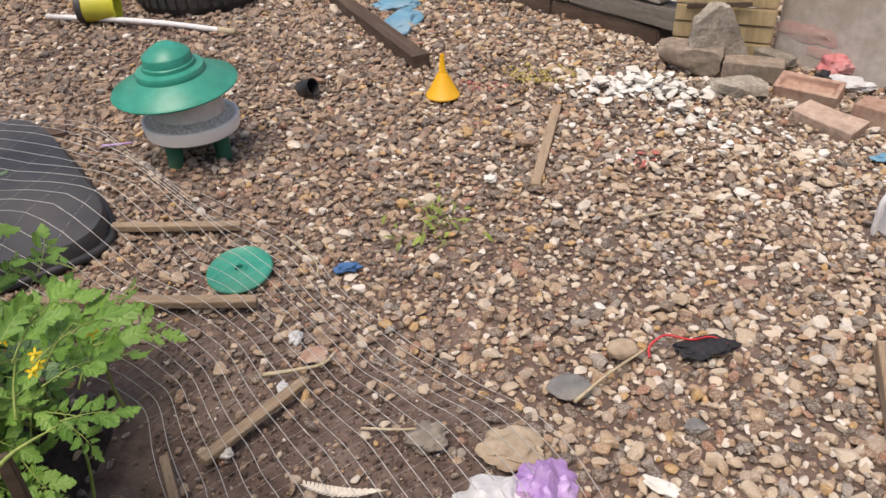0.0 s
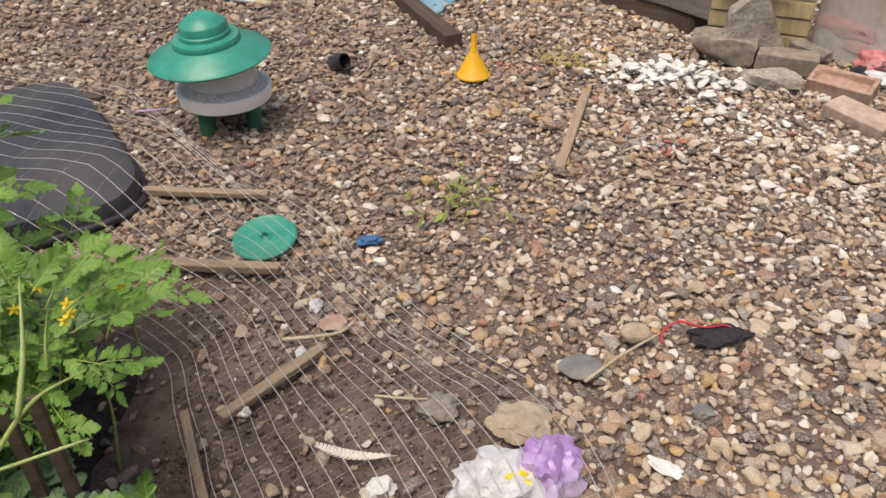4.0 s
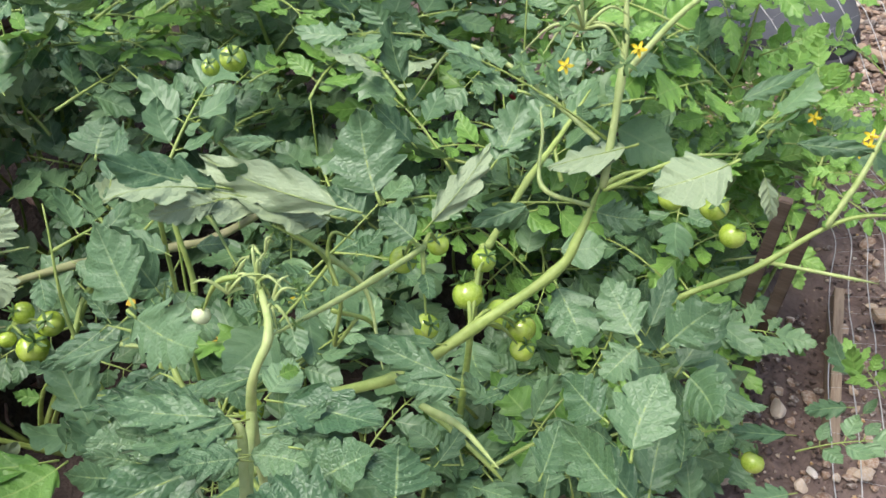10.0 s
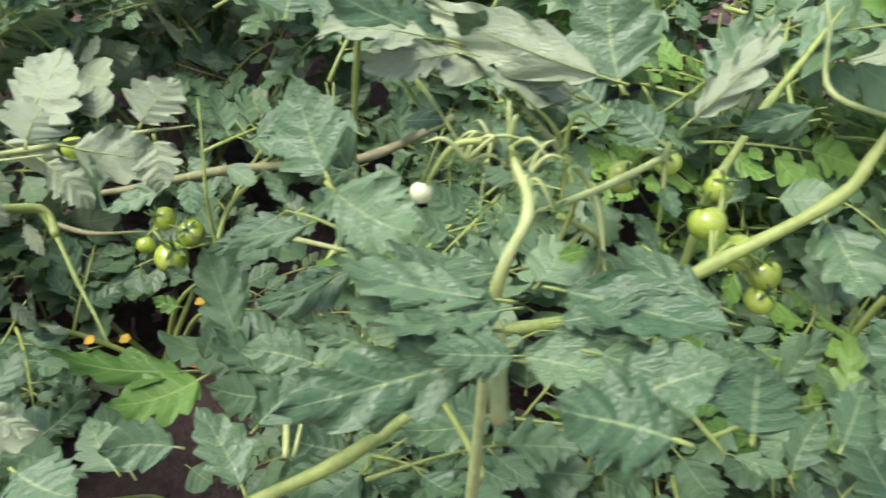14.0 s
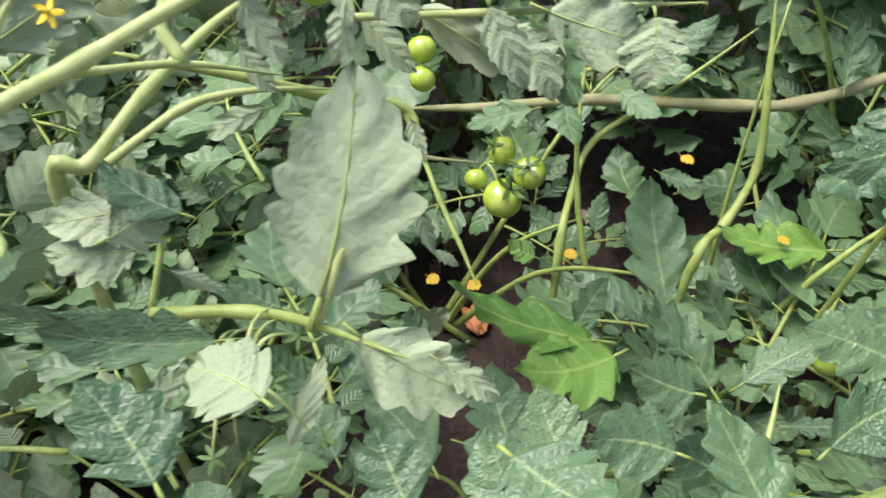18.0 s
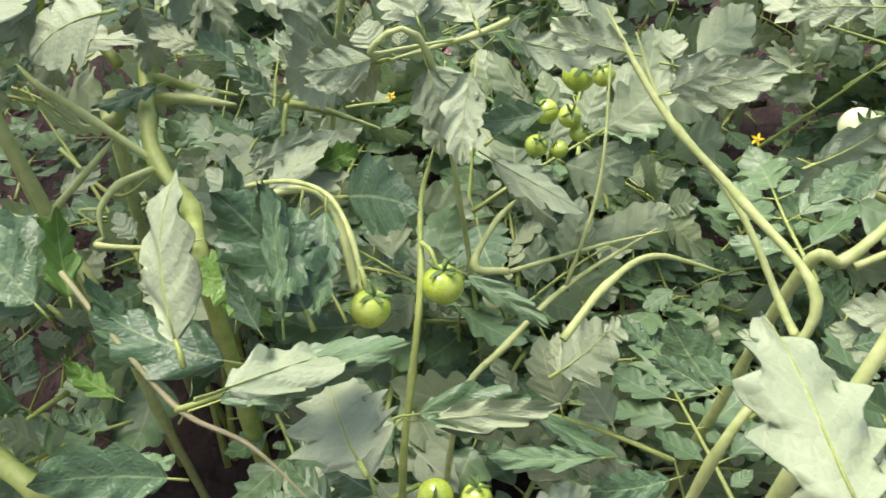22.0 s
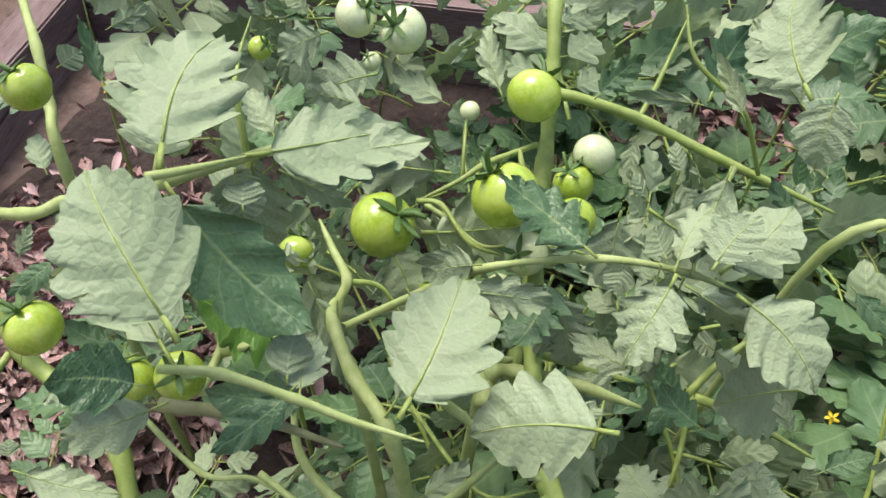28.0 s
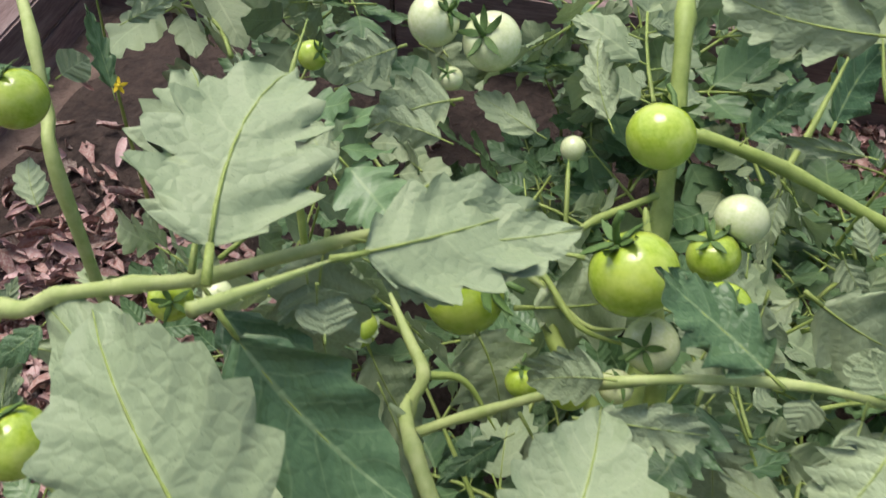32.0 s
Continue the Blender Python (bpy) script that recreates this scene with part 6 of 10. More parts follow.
# curled leaves: pale lower faces turned up in place of silvery sky sheen
leaf("c", (-0.695, 0.070, 0.651), (-0.732, 0.001, 0.707), (-0.446, -0.408, -0.797), 0.89)
leaf("c", (-0.717, 0.035, 0.675), (-0.759, -0.036, 0.720), (-0.402, -0.308, -0.862), 0.81)
leaf("c", (-0.743, -0.007, 0.698), (-0.767, -0.066, 0.735), (-0.373, -0.379, -0.847), 0.81)
leaf("c", (-0.694, 0.058, 0.658), (-0.709, 0.031, 0.681), (-0.781, -0.093, -0.618), 0.63)
leaf("c", (-0.730, -0.004, 0.697), (-0.746, -0.059, 0.699), (-0.822, 0.220, -0.526), 0.63)
leaf("c", (-0.712, 0.123, 0.625), (-0.791, 0.132, 0.657), (-0.232, 0.623, -0.747), 0.75)
leaf("c", (-0.718, 0.096, 0.615), (-0.752, 0.094, 0.637), (-0.542, 0.170, -0.823), 0.97, "small")
leaf("c", (-0.663, 0.120, 0.629), (-0.640, 0.188, 0.688), (-0.673, 0.601, -0.431), 0.45, "fresh")
leaf("c", (-0.621, 0.207, 0.633), (-0.658, 0.166, 0.611), (0.297, -0.645, 0.704), 0.50)
leaf("c", (-0.565, 0.255, 0.697), (-0.628, 0.214, 0.667), (0.198, 0.362, -0.911), 0.81)
# pale lower face upward here too, for the sky's reflection on the leaf
leaf("c", (-0.492, 0.265, 0.719), (-0.517, 0.209, 0.707), (-0.033, 0.223, -0.974), 1.29)
leaf("c", (-0.599, 0.260, 0.592), (-0.560, 0.302, 0.588), (0.314, -0.203, 0.927), 0.57)
leaf("c", (-0.591, 0.268, 0.591), (-0.565, 0.281, 0.580), (0.439, -0.126, 0.889), 0.50)
leaf("c", (-0.562, -0.063, 0.691), (-0.510, -0.030, 0.685), (0.060, 0.086, 0.994), 0.45)
leaf("c", (-0.572, -0.076, 0.691), (-0.583, -0.047, 0.687), (0.070, 0.162, 0.984), 1.05, "small")
leaf("c", (-0.576, -0.095, 0.685), (-0.620, -0.142, 0.703), (0.320, 0.062, 0.945), 0.50)
leaf("c", (-0.560, -0.091, 0.702), (-0.586, -0.152, 0.702), (0.353, -0.150, 0.924), 0.57)
leaf("c", (-0.541, -0.102, 0.696), (-0.576, -0.142, 0.700), (0.048, 0.058, 0.997), 0.63)
leaf("c", (-0.533, -0.085, 0.700), (-0.490, -0.049, 0.688), (0.235, 0.043, 0.971), 0.69)
leaf("c", (-0.551, -0.090, 0.696), (-0.526, -0.060, 0.695), (0.288, -0.209, 0.934), 0.50)
leaf("c", (-0.604, -0.115, 0.693), (-0.606, -0.083, 0.684), (0.276, 0.276, 0.921), 0.63)
leaf("c", (-0.538, 0.292, 0.462), (-0.597, 0.300, 0.480), (0.235, -0.329, 0.915), 0.75)
leaf("c", (-0.538, 0.292, 0.462), (-0.557, 0.362, 0.485), (0.078, -0.292, 0.953), 0.63)
leaf("c", (-0.469, 0.160, 0.480), (-0.488, 0.209, 0.518), (0.203, -0.550, 0.810), 0.63)
leaf("c", (-0.475, 0.161, 0.485), (-0.513, 0.150, 0.505), (0.511, -0.302, 0.805), 0.63)
leaf("c", (-0.497, 0.101, 0.443), (-0.524, 0.143, 0.469), (0.348, -0.321, 0.881), 0.78)
leaf("c", (-0.476, 0.275, 0.478), (-0.414, 0.293, 0.445), (0.461, 0.037, 0.887), 0.57)
leaf("c", (-0.510, 0.282, 0.478), (-0.499, 0.345, 0.503), (0.259, -0.395, 0.881), 0.69)
leaf("c", (-0.558, 0.204, 0.484), (-0.613, 0.233, 0.522), (0.321, -0.469, 0.823), 0.63)
leaf("c", (-0.614, 0.100, 0.547), (-0.658, 0.048, 0.551), (0.099, -0.007, 0.995), 0.45)
leaf("c", (-0.589, 0.087, 0.511), (-0.632, 0.048, 0.520), (0.215, -0.012, 0.977), 0.63)
leaf("c", (-0.568, 0.137, 0.496), (-0.585, 0.100, 0.488), (-0.062, -0.184, 0.981), 0.75)
leaf("c", (-0.541, 0.129, 0.474), (-0.550, 0.171, 0.514), (0.288, -0.627, 0.723), 0.63)
leaf("c", (-0.802, -0.033, 0.607), (-0.850, -0.049, 0.604), (-0.041, -0.065, 0.997), 0.75)
leaf("c", (-0.789, -0.040, 0.595), (-0.817, -0.073, 0.570), (0.238, -0.707, 0.666), 0.57)
leaf("c", (-0.766, -0.027, 0.638), (-0.747, 0.001, 0.638), (0.172, -0.116, 0.978), 0.75)
leaf("c", (-0.781, -0.062, 0.709), (-0.818, -0.029, 0.724), (0.213, -0.196, 0.957), 0.75)
leaf("c", (-0.467, 0.229, 0.449), (-0.511, 0.225, 0.476), (0.505, -0.400, 0.764), 0.63)
leaf("c", (-0.439, 0.220, 0.425), (-0.455, 0.256, 0.441), (-0.148, -0.456, 0.878), 0.75)
leaf("c", (-0.750, -0.098, 0.603), (-0.768, -0.148, 0.590), (0.392, -0.361, 0.846), 0.50)
leaf("c", (-0.733, -0.076, 0.643), (-0.706, -0.075, 0.625), (0.538, -0.291, 0.791), 0.63)
leaf("c", (-0.835, 0.106, 0.634), (-0.866, 0.058, 0.631), (0.317, -0.261, 0.912), 0.44)
leaf("c", (-0.784, 0.220, 0.592), (-0.837, 0.209, 0.622), (0.499, -0.041, 0.866), 0.75)
leaf("c", (-0.665, 0.044, 0.618), (-0.670, 0.030, 0.615), (0.260, -0.290, 0.921), 1.13, "small")
leaf("c", (-0.674, 0.127, 0.575), (-0.636, 0.110, 0.567), (0.032, -0.365, 0.930), 0.57)
leaf("c", (-0.631, 0.090, 0.553), (-0.664, 0.090, 0.576), (0.538, -0.339, 0.772), 0.50)
leaf("c", (-0.573, 0.110, 0.485), (-0.608, 0.110, 0.509), (0.548, -0.248, 0.799), 0.63)
leaf("c", (-0.537, 0.108, 0.473), (-0.569, 0.106, 0.494), (0.540, -0.269, 0.797), 0.75)
leaf("c", (-0.577, 0.023, 0.483), (-0.541, 0.035, 0.491), (-0.066, -0.408, 0.910), 0.63)
leaf("c", (-0.519, 0.038, 0.517), (-0.483, 0.052, 0.526), (-0.053, -0.441, 0.896), 0.63)

# upper shoots of the cluster plant
leaf("c", (-0.641, 0.302, 0.801), (-0.689, 0.258, 0.802), (-0.626, 0.674, -0.393), 1.13, "compound")
leaf("c", (-0.648, 0.303, 0.807), (-0.672, 0.297, 0.822), (-0.342, 0.922, -0.179), 0.63)
leaf("c", (-0.749, 0.240, 0.712), (-0.848, 0.157, 0.720), (0.455, -0.470, 0.756), 0.65, "compound")
leaf("c", (-0.761, 0.193, 0.681), (-0.808, 0.201, 0.726), (0.624, -0.327, 0.710), 0.63)
leaf("c", (-0.593, 0.252, 0.688), (-0.746, 0.222, 0.725), (0.277, -0.281, 0.919), 0.48, "compound")
leaf("c", (-0.542, 0.338, 0.706), (-0.504, 0.386, 0.732), (0.163, -0.566, 0.808), 0.44)
leaf("c", (-0.579, 0.399, 0.773), (-0.568, 0.441, 0.785), (0.024, -0.280, 0.960), 0.50)
leaf("c", (-0.546, 0.244, 0.676), (-0.511, 0.270, 0.700), (0.129, -0.761, 0.636), 0.75)
leaf("c", (-0.511, 0.293, 0.689), (-0.534, 0.226, 0.681), (0.170, -0.174, 0.970), 0.69)
leaf("c", (-0.497, 0.325, 0.674), (-0.466, 0.315, 0.641), (-0.397, 0.706, -0.587), 0.50)
leaf("c", (-0.498, 0.354, 0.684), (-0.447, 0.396, 0.679), (0.345, -0.314, 0.884), 0.38)
stem("c", 0.002, 0.0013, (-0.597, 0.248, 0.688), (-0.695, 0.251, 0.709), (-0.748, 0.239, 0.710), (-0.767, 0.205, 0.665), material="stem_pale")
stem("c", 0.002, 0.0013, (-0.576, 0.233, 0.659), (-0.540, 0.280, 0.685), (-0.514, 0.319, 0.683))
stem("c", 0.0013, 0.001, (-0.617, 0.288, 0.762), (-0.636, 0.265, 0.765), (-0.631, 0.235, 0.751), material="stem_pale")

# plant by the stakes
stem("b", 0.0045, 0.0023, (-0.627, 0.376, -0.010), (-0.600, 0.386, 0.206), (-0.580, 0.401, 0.375), (-0.526, 0.479, 0.428), (-0.481, 0.551, 0.485), (-0.431, 0.597, 0.498))
stem("b", 0.0037, 0.0023, (-0.489, 0.538, 0.479), (-0.488, 0.585, 0.534), (-0.501, 0.643, 0.594), material="stem_pale")
stem("b", 0.0023, 0.0015, (-0.525, 0.489, 0.436), (-0.439, 0.536, 0.438), material="stem_pale")
leaf("b", (-0.497, 0.645, 0.577), (-0.550, 0.596, 0.578), (0.347, -0.358, 0.867), 0.97, "sprig")
leaf("b", (-0.494, 0.641, 0.572), (-0.470, 0.701, 0.604), (0.166, -0.515, 0.841), 0.75, "fresh")
leaf("b", (-0.479, 0.636, 0.555), (-0.444, 0.726, 0.603), (0.079, -0.493, 0.866), 0.97, "sprig")
leaf("b", (-0.463, 0.638, 0.544), (-0.398, 0.729, 0.570), (-0.095, -0.210, 0.973), 0.97, "sprig")
leaf("b", (-0.434, 0.607, 0.495), (-0.394, 0.594, 0.450), (0.633, -0.382, 0.673), 0.97, "sprig")
leaf("b", (-0.434, 0.607, 0.495), (-0.369, 0.642, 0.472), (0.322, 0.025, 0.947), 0.97, "sprig")
leaf("b", (-0.479, 0.592, 0.517), (-0.528, 0.559, 0.529), (0.307, -0.113, 0.945), 0.97, "sprig")
leaf("b", (-0.453, 0.628, 0.528), (-0.389, 0.686, 0.526), (0.122, -0.100, 0.988), 0.97, "sprig")
leaf("b", (-0.478, 0.548, 0.479), (-0.520, 0.541, 0.507), (0.546, -0.453, 0.705), 0.97, "sprig")
leaf("b", (-0.380, 0.492, 0.352), (-0.415, 0.498, 0.386), (0.500, -0.604, 0.621), 0.75, "fresh")
leaf("b", (-0.352, 0.504, 0.341), (-0.406, 0.499, 0.380), (0.519, -0.559, 0.647), 0.97, "sprig")
leaf("b", (-0.359, 0.511, 0.352), (-0.373, 0.549, 0.396), (0.308, -0.669, 0.676), 0.75, "fresh")
leaf("a", (-0.502, 0.764, 0.391), (-0.435, 0.816, 0.490), (-0.385, -0.684, 0.620), 1.06, "sprig")
leaf("a", (-0.545, 0.779, 0.417), (-0.468, 0.823, 0.503), (-0.340, -0.678, 0.651), 1.06, "sprig")
leaf("a", (-0.612, 0.783, 0.430), (-0.654, 0.815, 0.515), (0.091, -0.916, 0.390), 1.06, "sprig")
leaf("a", (-0.625, 0.753, 0.390), (-0.531, 0.727, 0.377), (0.113, -0.087, 0.990), 1.06, "sprig")
leaf("a", (-0.639, 0.723, 0.349), (-0.553, 0.697, 0.338), (-0.023, -0.454, 0.891), 1.06, "sprig")
leaf("a", (-0.652, 0.693, 0.309), (-0.566, 0.667, 0.298), (0.122, -0.015, 0.992), 1.06, "sprig")
leaf("a", (-0.673, 0.652, 0.255), (-0.594, 0.627, 0.245), (0.050, -0.231, 0.972), 1.06, "sprig")
leaf("a", (-0.550, 0.745, 0.370), (-0.458, 0.729, 0.371), (-0.065, -0.314, 0.947), 1.06, "sprig")
leaf("a", (-0.654, 0.794, 0.450), (-0.572, 0.804, 0.489), (-0.388, -0.265, 0.883), 1.06, "sprig")
leaf("a", (-0.730, 0.806, 0.476), (-0.663, 0.824, 0.528), (0.014, -0.950, 0.311), 1.06, "sprig")
leaf("a", (-0.579, 0.709, 0.323), (-0.524, 0.657, 0.278), (0.227, -0.489, 0.842), 1.06, "sprig")
leaf("a", (-0.691, 0.747, 0.389), (-0.625, 0.766, 0.442), (-0.515, -0.369, 0.774), 1.06, "sprig")
leaf("a", (-0.676, 0.609, 0.194), (-0.576, 0.614, 0.225), (-0.185, -0.683, 0.707), 1.06, "sprig")
leaf("a", (-0.742, 0.916, 0.630), (-0.681, 0.917, 0.659), (-0.189, -0.884, 0.428), 1.06, "sprig")
leaf("a", (-0.722, 0.889, 0.590), (-0.635, 0.860, 0.574), (-0.024, -0.536, 0.844), 1.06, "sprig")
leaf("a", (-0.679, 0.710, 0.335), (-0.606, 0.739, 0.403), (0.202, -0.960, 0.193), 1.06, "sprig")
leaf("a", (-0.521, 0.791, 0.431), (-0.416, 0.794, 0.458), (-0.200, -0.512, 0.835), 1.06, "sprig")
leaf("a", (-0.573, 0.811, 0.464), (-0.476, 0.827, 0.510), (-0.249, -0.623, 0.742), 1.06, "sprig")
leaf("a", (-0.645, 0.621, 0.208), (-0.518, 0.601, 0.199), (0.040, -0.189, 0.981), 1.06, "sprig")
leaf("a", (-0.529, 0.622, 0.196), (-0.471, 0.614, 0.213), (-0.306, -0.512, 0.803), 1.06, "sprig")
leaf("a", (-0.600, 0.673, 0.276), (-0.518, 0.681, 0.312), (-0.307, -0.499, 0.811), 1.06, "sprig")
stem("a", 0.0034, 0.0026, (-0.769, 0.591, -0.010), (-0.727, 0.599, 0.118), (-0.682, 0.614, 0.237), (-0.627, 0.633, 0.258), (-0.581, 0.656, 0.284), material="stem_pale")
stem("a", 0.0034, 0.0026, (-0.730, 0.634, -0.010), (-0.702, 0.656, 0.137), (-0.685, 0.701, 0.273), (-0.664, 0.757, 0.383), (-0.650, 0.789, 0.443), material="stem_pale")
flower("a", (-0.538, 0.760, 0.459), 0.0191, (0.460, -0.684, 0.565))
flower("a", (-0.541, 0.747, 0.441), 0.0191, (0.462, -0.672, 0.579))
flower("a", (-0.609, 0.752, 0.455), 0.0191, (0.507, -0.660, 0.554))
flower("a", (-0.534, 0.754, 0.449), 0.0191, (0.457, -0.679, 0.574))
leaf("b", (-0.397, 0.600, 0.236), (-0.457, 0.596, 0.274), (0.531, -0.239, 0.813), 0.75)
leaf("b", (-0.378, 0.587, 0.207), (-0.431, 0.540, 0.193), (0.098, -0.384, 0.918), 0.63)
leaf("b", (-0.367, 0.587, 0.200), (-0.361, 0.610, 0.222), (-0.199, -0.650, 0.734), 0.63)
leaf("b", (-0.423, 0.338, 0.376), (-0.494, 0.268, 0.347), (-0.031, -0.356, 0.934), 0.81, "compound")
leaf("b", (-0.383, 0.354, 0.365), (-0.318, 0.420, 0.394), (0.012, -0.412, 0.911), 0.81, "compound")
leaf("b", (-0.304, 0.399, 0.360), (-0.231, 0.466, 0.383), (-0.055, -0.270, 0.961), 0.81, "compound")
leaf("b", (-0.267, 0.418, 0.355), (-0.180, 0.464, 0.344), (0.132, -0.013, 0.991), 0.81, "compound")
leaf("b", (-0.432, 0.313, 0.354), (-0.485, 0.304, 0.381), (0.467, -0.122, 0.876), 0.81, "compound")

# bud trusses and near leaves of the cluster plant
buds("c", (-0.648, -0.030, 0.694), 0.025, 9, 0.016)
buds("c", (-0.631, -0.032, 0.688), 0.02, 5, 0.014)
buds("c", (-0.660, -0.047, 0.687), 0.022, 5, 0.014)
buds("c", (-0.611, 0.229, 0.785), 0.035, 8, 0.022)
buds("c", (-0.702, 0.001, 0.647), 0.03, 8, 0.018)
buds("d", (-0.862, -0.421, 0.476), 0.04, 8, 0.018)
buds("e", (-0.896, -0.438, 0.452), 0.035, 9, 0.018)
leaf("c", (-0.564, -0.078, 0.702), (-0.505, -0.033, 0.698), (0.251, -0.246, 0.936), 0.63)
leaf("c", (-0.562, -0.093, 0.705), (-0.608, -0.150, 0.706), (0.119, -0.079, 0.990), 0.63)
leaf("c", (-0.542, -0.103, 0.700), (-0.561, -0.139, 0.706), (0.383, -0.048, 0.923), 0.75)
leaf("c", (-0.550, -0.087, 0.700), (-0.528, -0.056, 0.702), (0.148, -0.168, 0.975), 0.75)
leaf("c", (-0.510, -0.096, 0.695), (-0.499, -0.051, 0.711), (0.234, -0.376, 0.897), 1.01)
leaf("c", (-0.580, -0.104, 0.699), (-0.612, -0.121, 0.712), (0.357, 0.042, 0.933), 0.57)
leaf("c", (-0.581, -0.144, 0.691), (-0.606, -0.164, 0.698), (0.349, -0.111, 0.930), 0.63)
leaf("c", (-0.573, -0.065, 0.701), (-0.568, -0.051, 0.705), (0.288, -0.357, 0.889), 1.01, "fresh")
leaf("c", (-0.523, 0.315, 0.420), (-0.596, 0.308, 0.466), (0.520, -0.372, 0.769), 0.82)
leaf("c", (-0.517, 0.316, 0.416), (-0.546, 0.241, 0.423), (0.066, 0.067, 0.996), 0.75)
leaf("c", (-0.506, 0.312, 0.407), (-0.516, 0.405, 0.437), (-0.018, -0.309, 0.951), 0.75)
leaf("c", (-0.497, 0.317, 0.403), (-0.432, 0.326, 0.391), (0.191, -0.073, 0.979), 0.69)
leaf("c", (-0.441, 0.178, 0.397), (-0.526, 0.179, 0.429), (0.341, -0.225, 0.913), 0.75)
leaf("c", (-0.441, 0.183, 0.400), (-0.500, 0.271, 0.434), (0.206, -0.229, 0.951), 0.75)
leaf("c", (-0.417, 0.220, 0.376), (-0.448, 0.251, 0.414), (0.341, -0.573, 0.745), 0.88)
leaf("c", (-0.388, 0.347, 0.398), (-0.443, 0.287, 0.404), (0.373, -0.252, 0.893), 0.44)
leaf("c", (-0.358, 0.305, 0.381), (-0.395, 0.251, 0.378), (0.215, -0.200, 0.956), 0.63)
leaf("c", (-0.549, 0.229, 0.471), (-0.618, 0.257, 0.507), (0.334, -0.317, 0.887), 0.69)
leaf("c", (-0.557, 0.187, 0.481), (-0.557, 0.143, 0.471), (0.333, -0.209, 0.919), 0.75)
leaf("c", (-0.522, 0.145, 0.448), (-0.514, 0.103, 0.434), (-0.018, -0.319, 0.947), 1.01)
leaf("c", (-0.606, 0.097, 0.506), (-0.638, 0.060, 0.508), (0.278, -0.190, 0.942), 0.63)
leaf("c", (-0.576, 0.048, 0.459), (-0.579, 0.094, 0.473), (0.355, -0.251, 0.901), 0.75)
leaf("c", (-0.578, 0.120, 0.500), (-0.566, 0.145, 0.504), (0.103, -0.205, 0.973), 0.88)

# low plant with the dark fruit cluster
stem("d", 0.0051, 0.003, (-0.982, -0.103, -0.010), (-0.973, -0.081, 0.138), (-0.994, -0.038, 0.275), (-1.016, 0.007, 0.281), (-1.035, 0.043, 0.322), (-1.064, 0.055, 0.393), (-1.094, 0.067, 0.451))
stem("d", 0.0047, 0.0021, (-1.032, -0.177, -0.010), (-1.031, -0.162, 0.130), (-1.069, -0.133, 0.260), (-1.109, -0.102, 0.278), (-1.150, -0.058, 0.300), (-1.142, 0.012, 0.341), (-1.139, 0.098, 0.390))
stem("d", 0.0055, 0.0051, (-1.037, 0.198, 0.382), (-1.065, 0.107, 0.353), (-1.099, 0.056, 0.342), (-1.162, -0.054, 0.340), (-1.210, -0.150, 0.328), (-1.242, -0.215, 0.325), material="woody")
stem("d", 0.0038, 0.0026, (-1.262, -0.256, 0.290), (-1.232, -0.219, 0.273), (-1.205, -0.162, 0.265), material="woody")
stem("d", 0.0026, 0.0017, (-1.141, -0.252, 0.402), (-1.115, -0.249, 0.380), (-1.064, -0.250, 0.361), (-1.018, -0.249, 0.347), (-0.991, -0.249, 0.336))
stem("d", 0.0034, 0.0026, (-0.777, -0.160, 0.332), (-0.807, -0.144, 0.337), (-0.837, -0.134, 0.325), material="stem_pale")
stem("d", 0.0021, 0.0017, (-0.774, -0.154, 0.332), (-0.800, -0.127, 0.349), (-0.818, -0.110, 0.357), material="stem_pale")
tomato("d", (-1.170, -0.147, 0.238), 0.0425)
truss("d", (-1.201, -0.152, 0.264), (-1.170, -0.147, 0.238))
tomato("d", (-1.178, -0.113, 0.255), 0.0356)
truss("d", (-1.201, -0.152, 0.264), (-1.178, -0.113, 0.255))
tomato("d", (-1.194, -0.167, 0.253), 0.0241)
truss("d", (-1.201, -0.152, 0.264), (-1.194, -0.167, 0.253))
tomato("d", (-1.204, -0.134, 0.272), 0.0310)
truss("d", (-1.201, -0.152, 0.264), (-1.204, -0.134, 0.272))

tomato("d", (-1.270, -0.192, 0.371), 0.0294)
tomato("d", (-1.250, -0.200, 0.351), 0.0272)
tomato("d", (-1.308, -0.207, 0.401), 0.0305)
tomato("d", (-0.870, 0.009, 0.259), 0.0309)
leaf("d", (-0.883, -0.181, 0.353), (-0.868, -0.275, 0.355), (0.164, 0.047, 0.985), 0.95, "fresh")
leaf("d", (-0.888, -0.187, 0.356), (-0.944, -0.308, 0.373), (0.310, -0.010, 0.951), 0.57, "fresh")
leaf("d", (-0.835, -0.133, 0.324), (-0.921, -0.151, 0.369), (0.489, -0.236, 0.840), 0.78)
leaf("d", (-0.933, -0.127, 0.345), (-1.001, -0.112, 0.384), (0.472, -0.128, 0.872), 0.63)
leaf("d", (-0.839, -0.125, 0.330), (-0.844, -0.049, 0.356), (0.307, -0.290, 0.906), 0.63)
leaf("d", (-0.859, -0.139, 0.344), (-0.900, -0.177, 0.370), (0.457, 0.111, 0.883), 0.63)
leaf("d", (-0.942, 0.075, 0.288), (-0.994, -0.033, 0.276), (0.394, -0.287, 0.873), 0.63, "fresh")
leaf("d", (-0.907, -0.061, 0.272), (-0.956, -0.072, 0.314), (0.662, -0.243, 0.709), 0.63)
leaf("d", (-0.887, -0.005, 0.518), (-0.879, -0.068, 0.452), (0.314, -0.667, 0.675), 0.57)
leaf("d", (-0.878, -0.004, 0.331), (-0.810, -0.008, 0.338), (-0.117, -0.372, 0.921), 0.63)
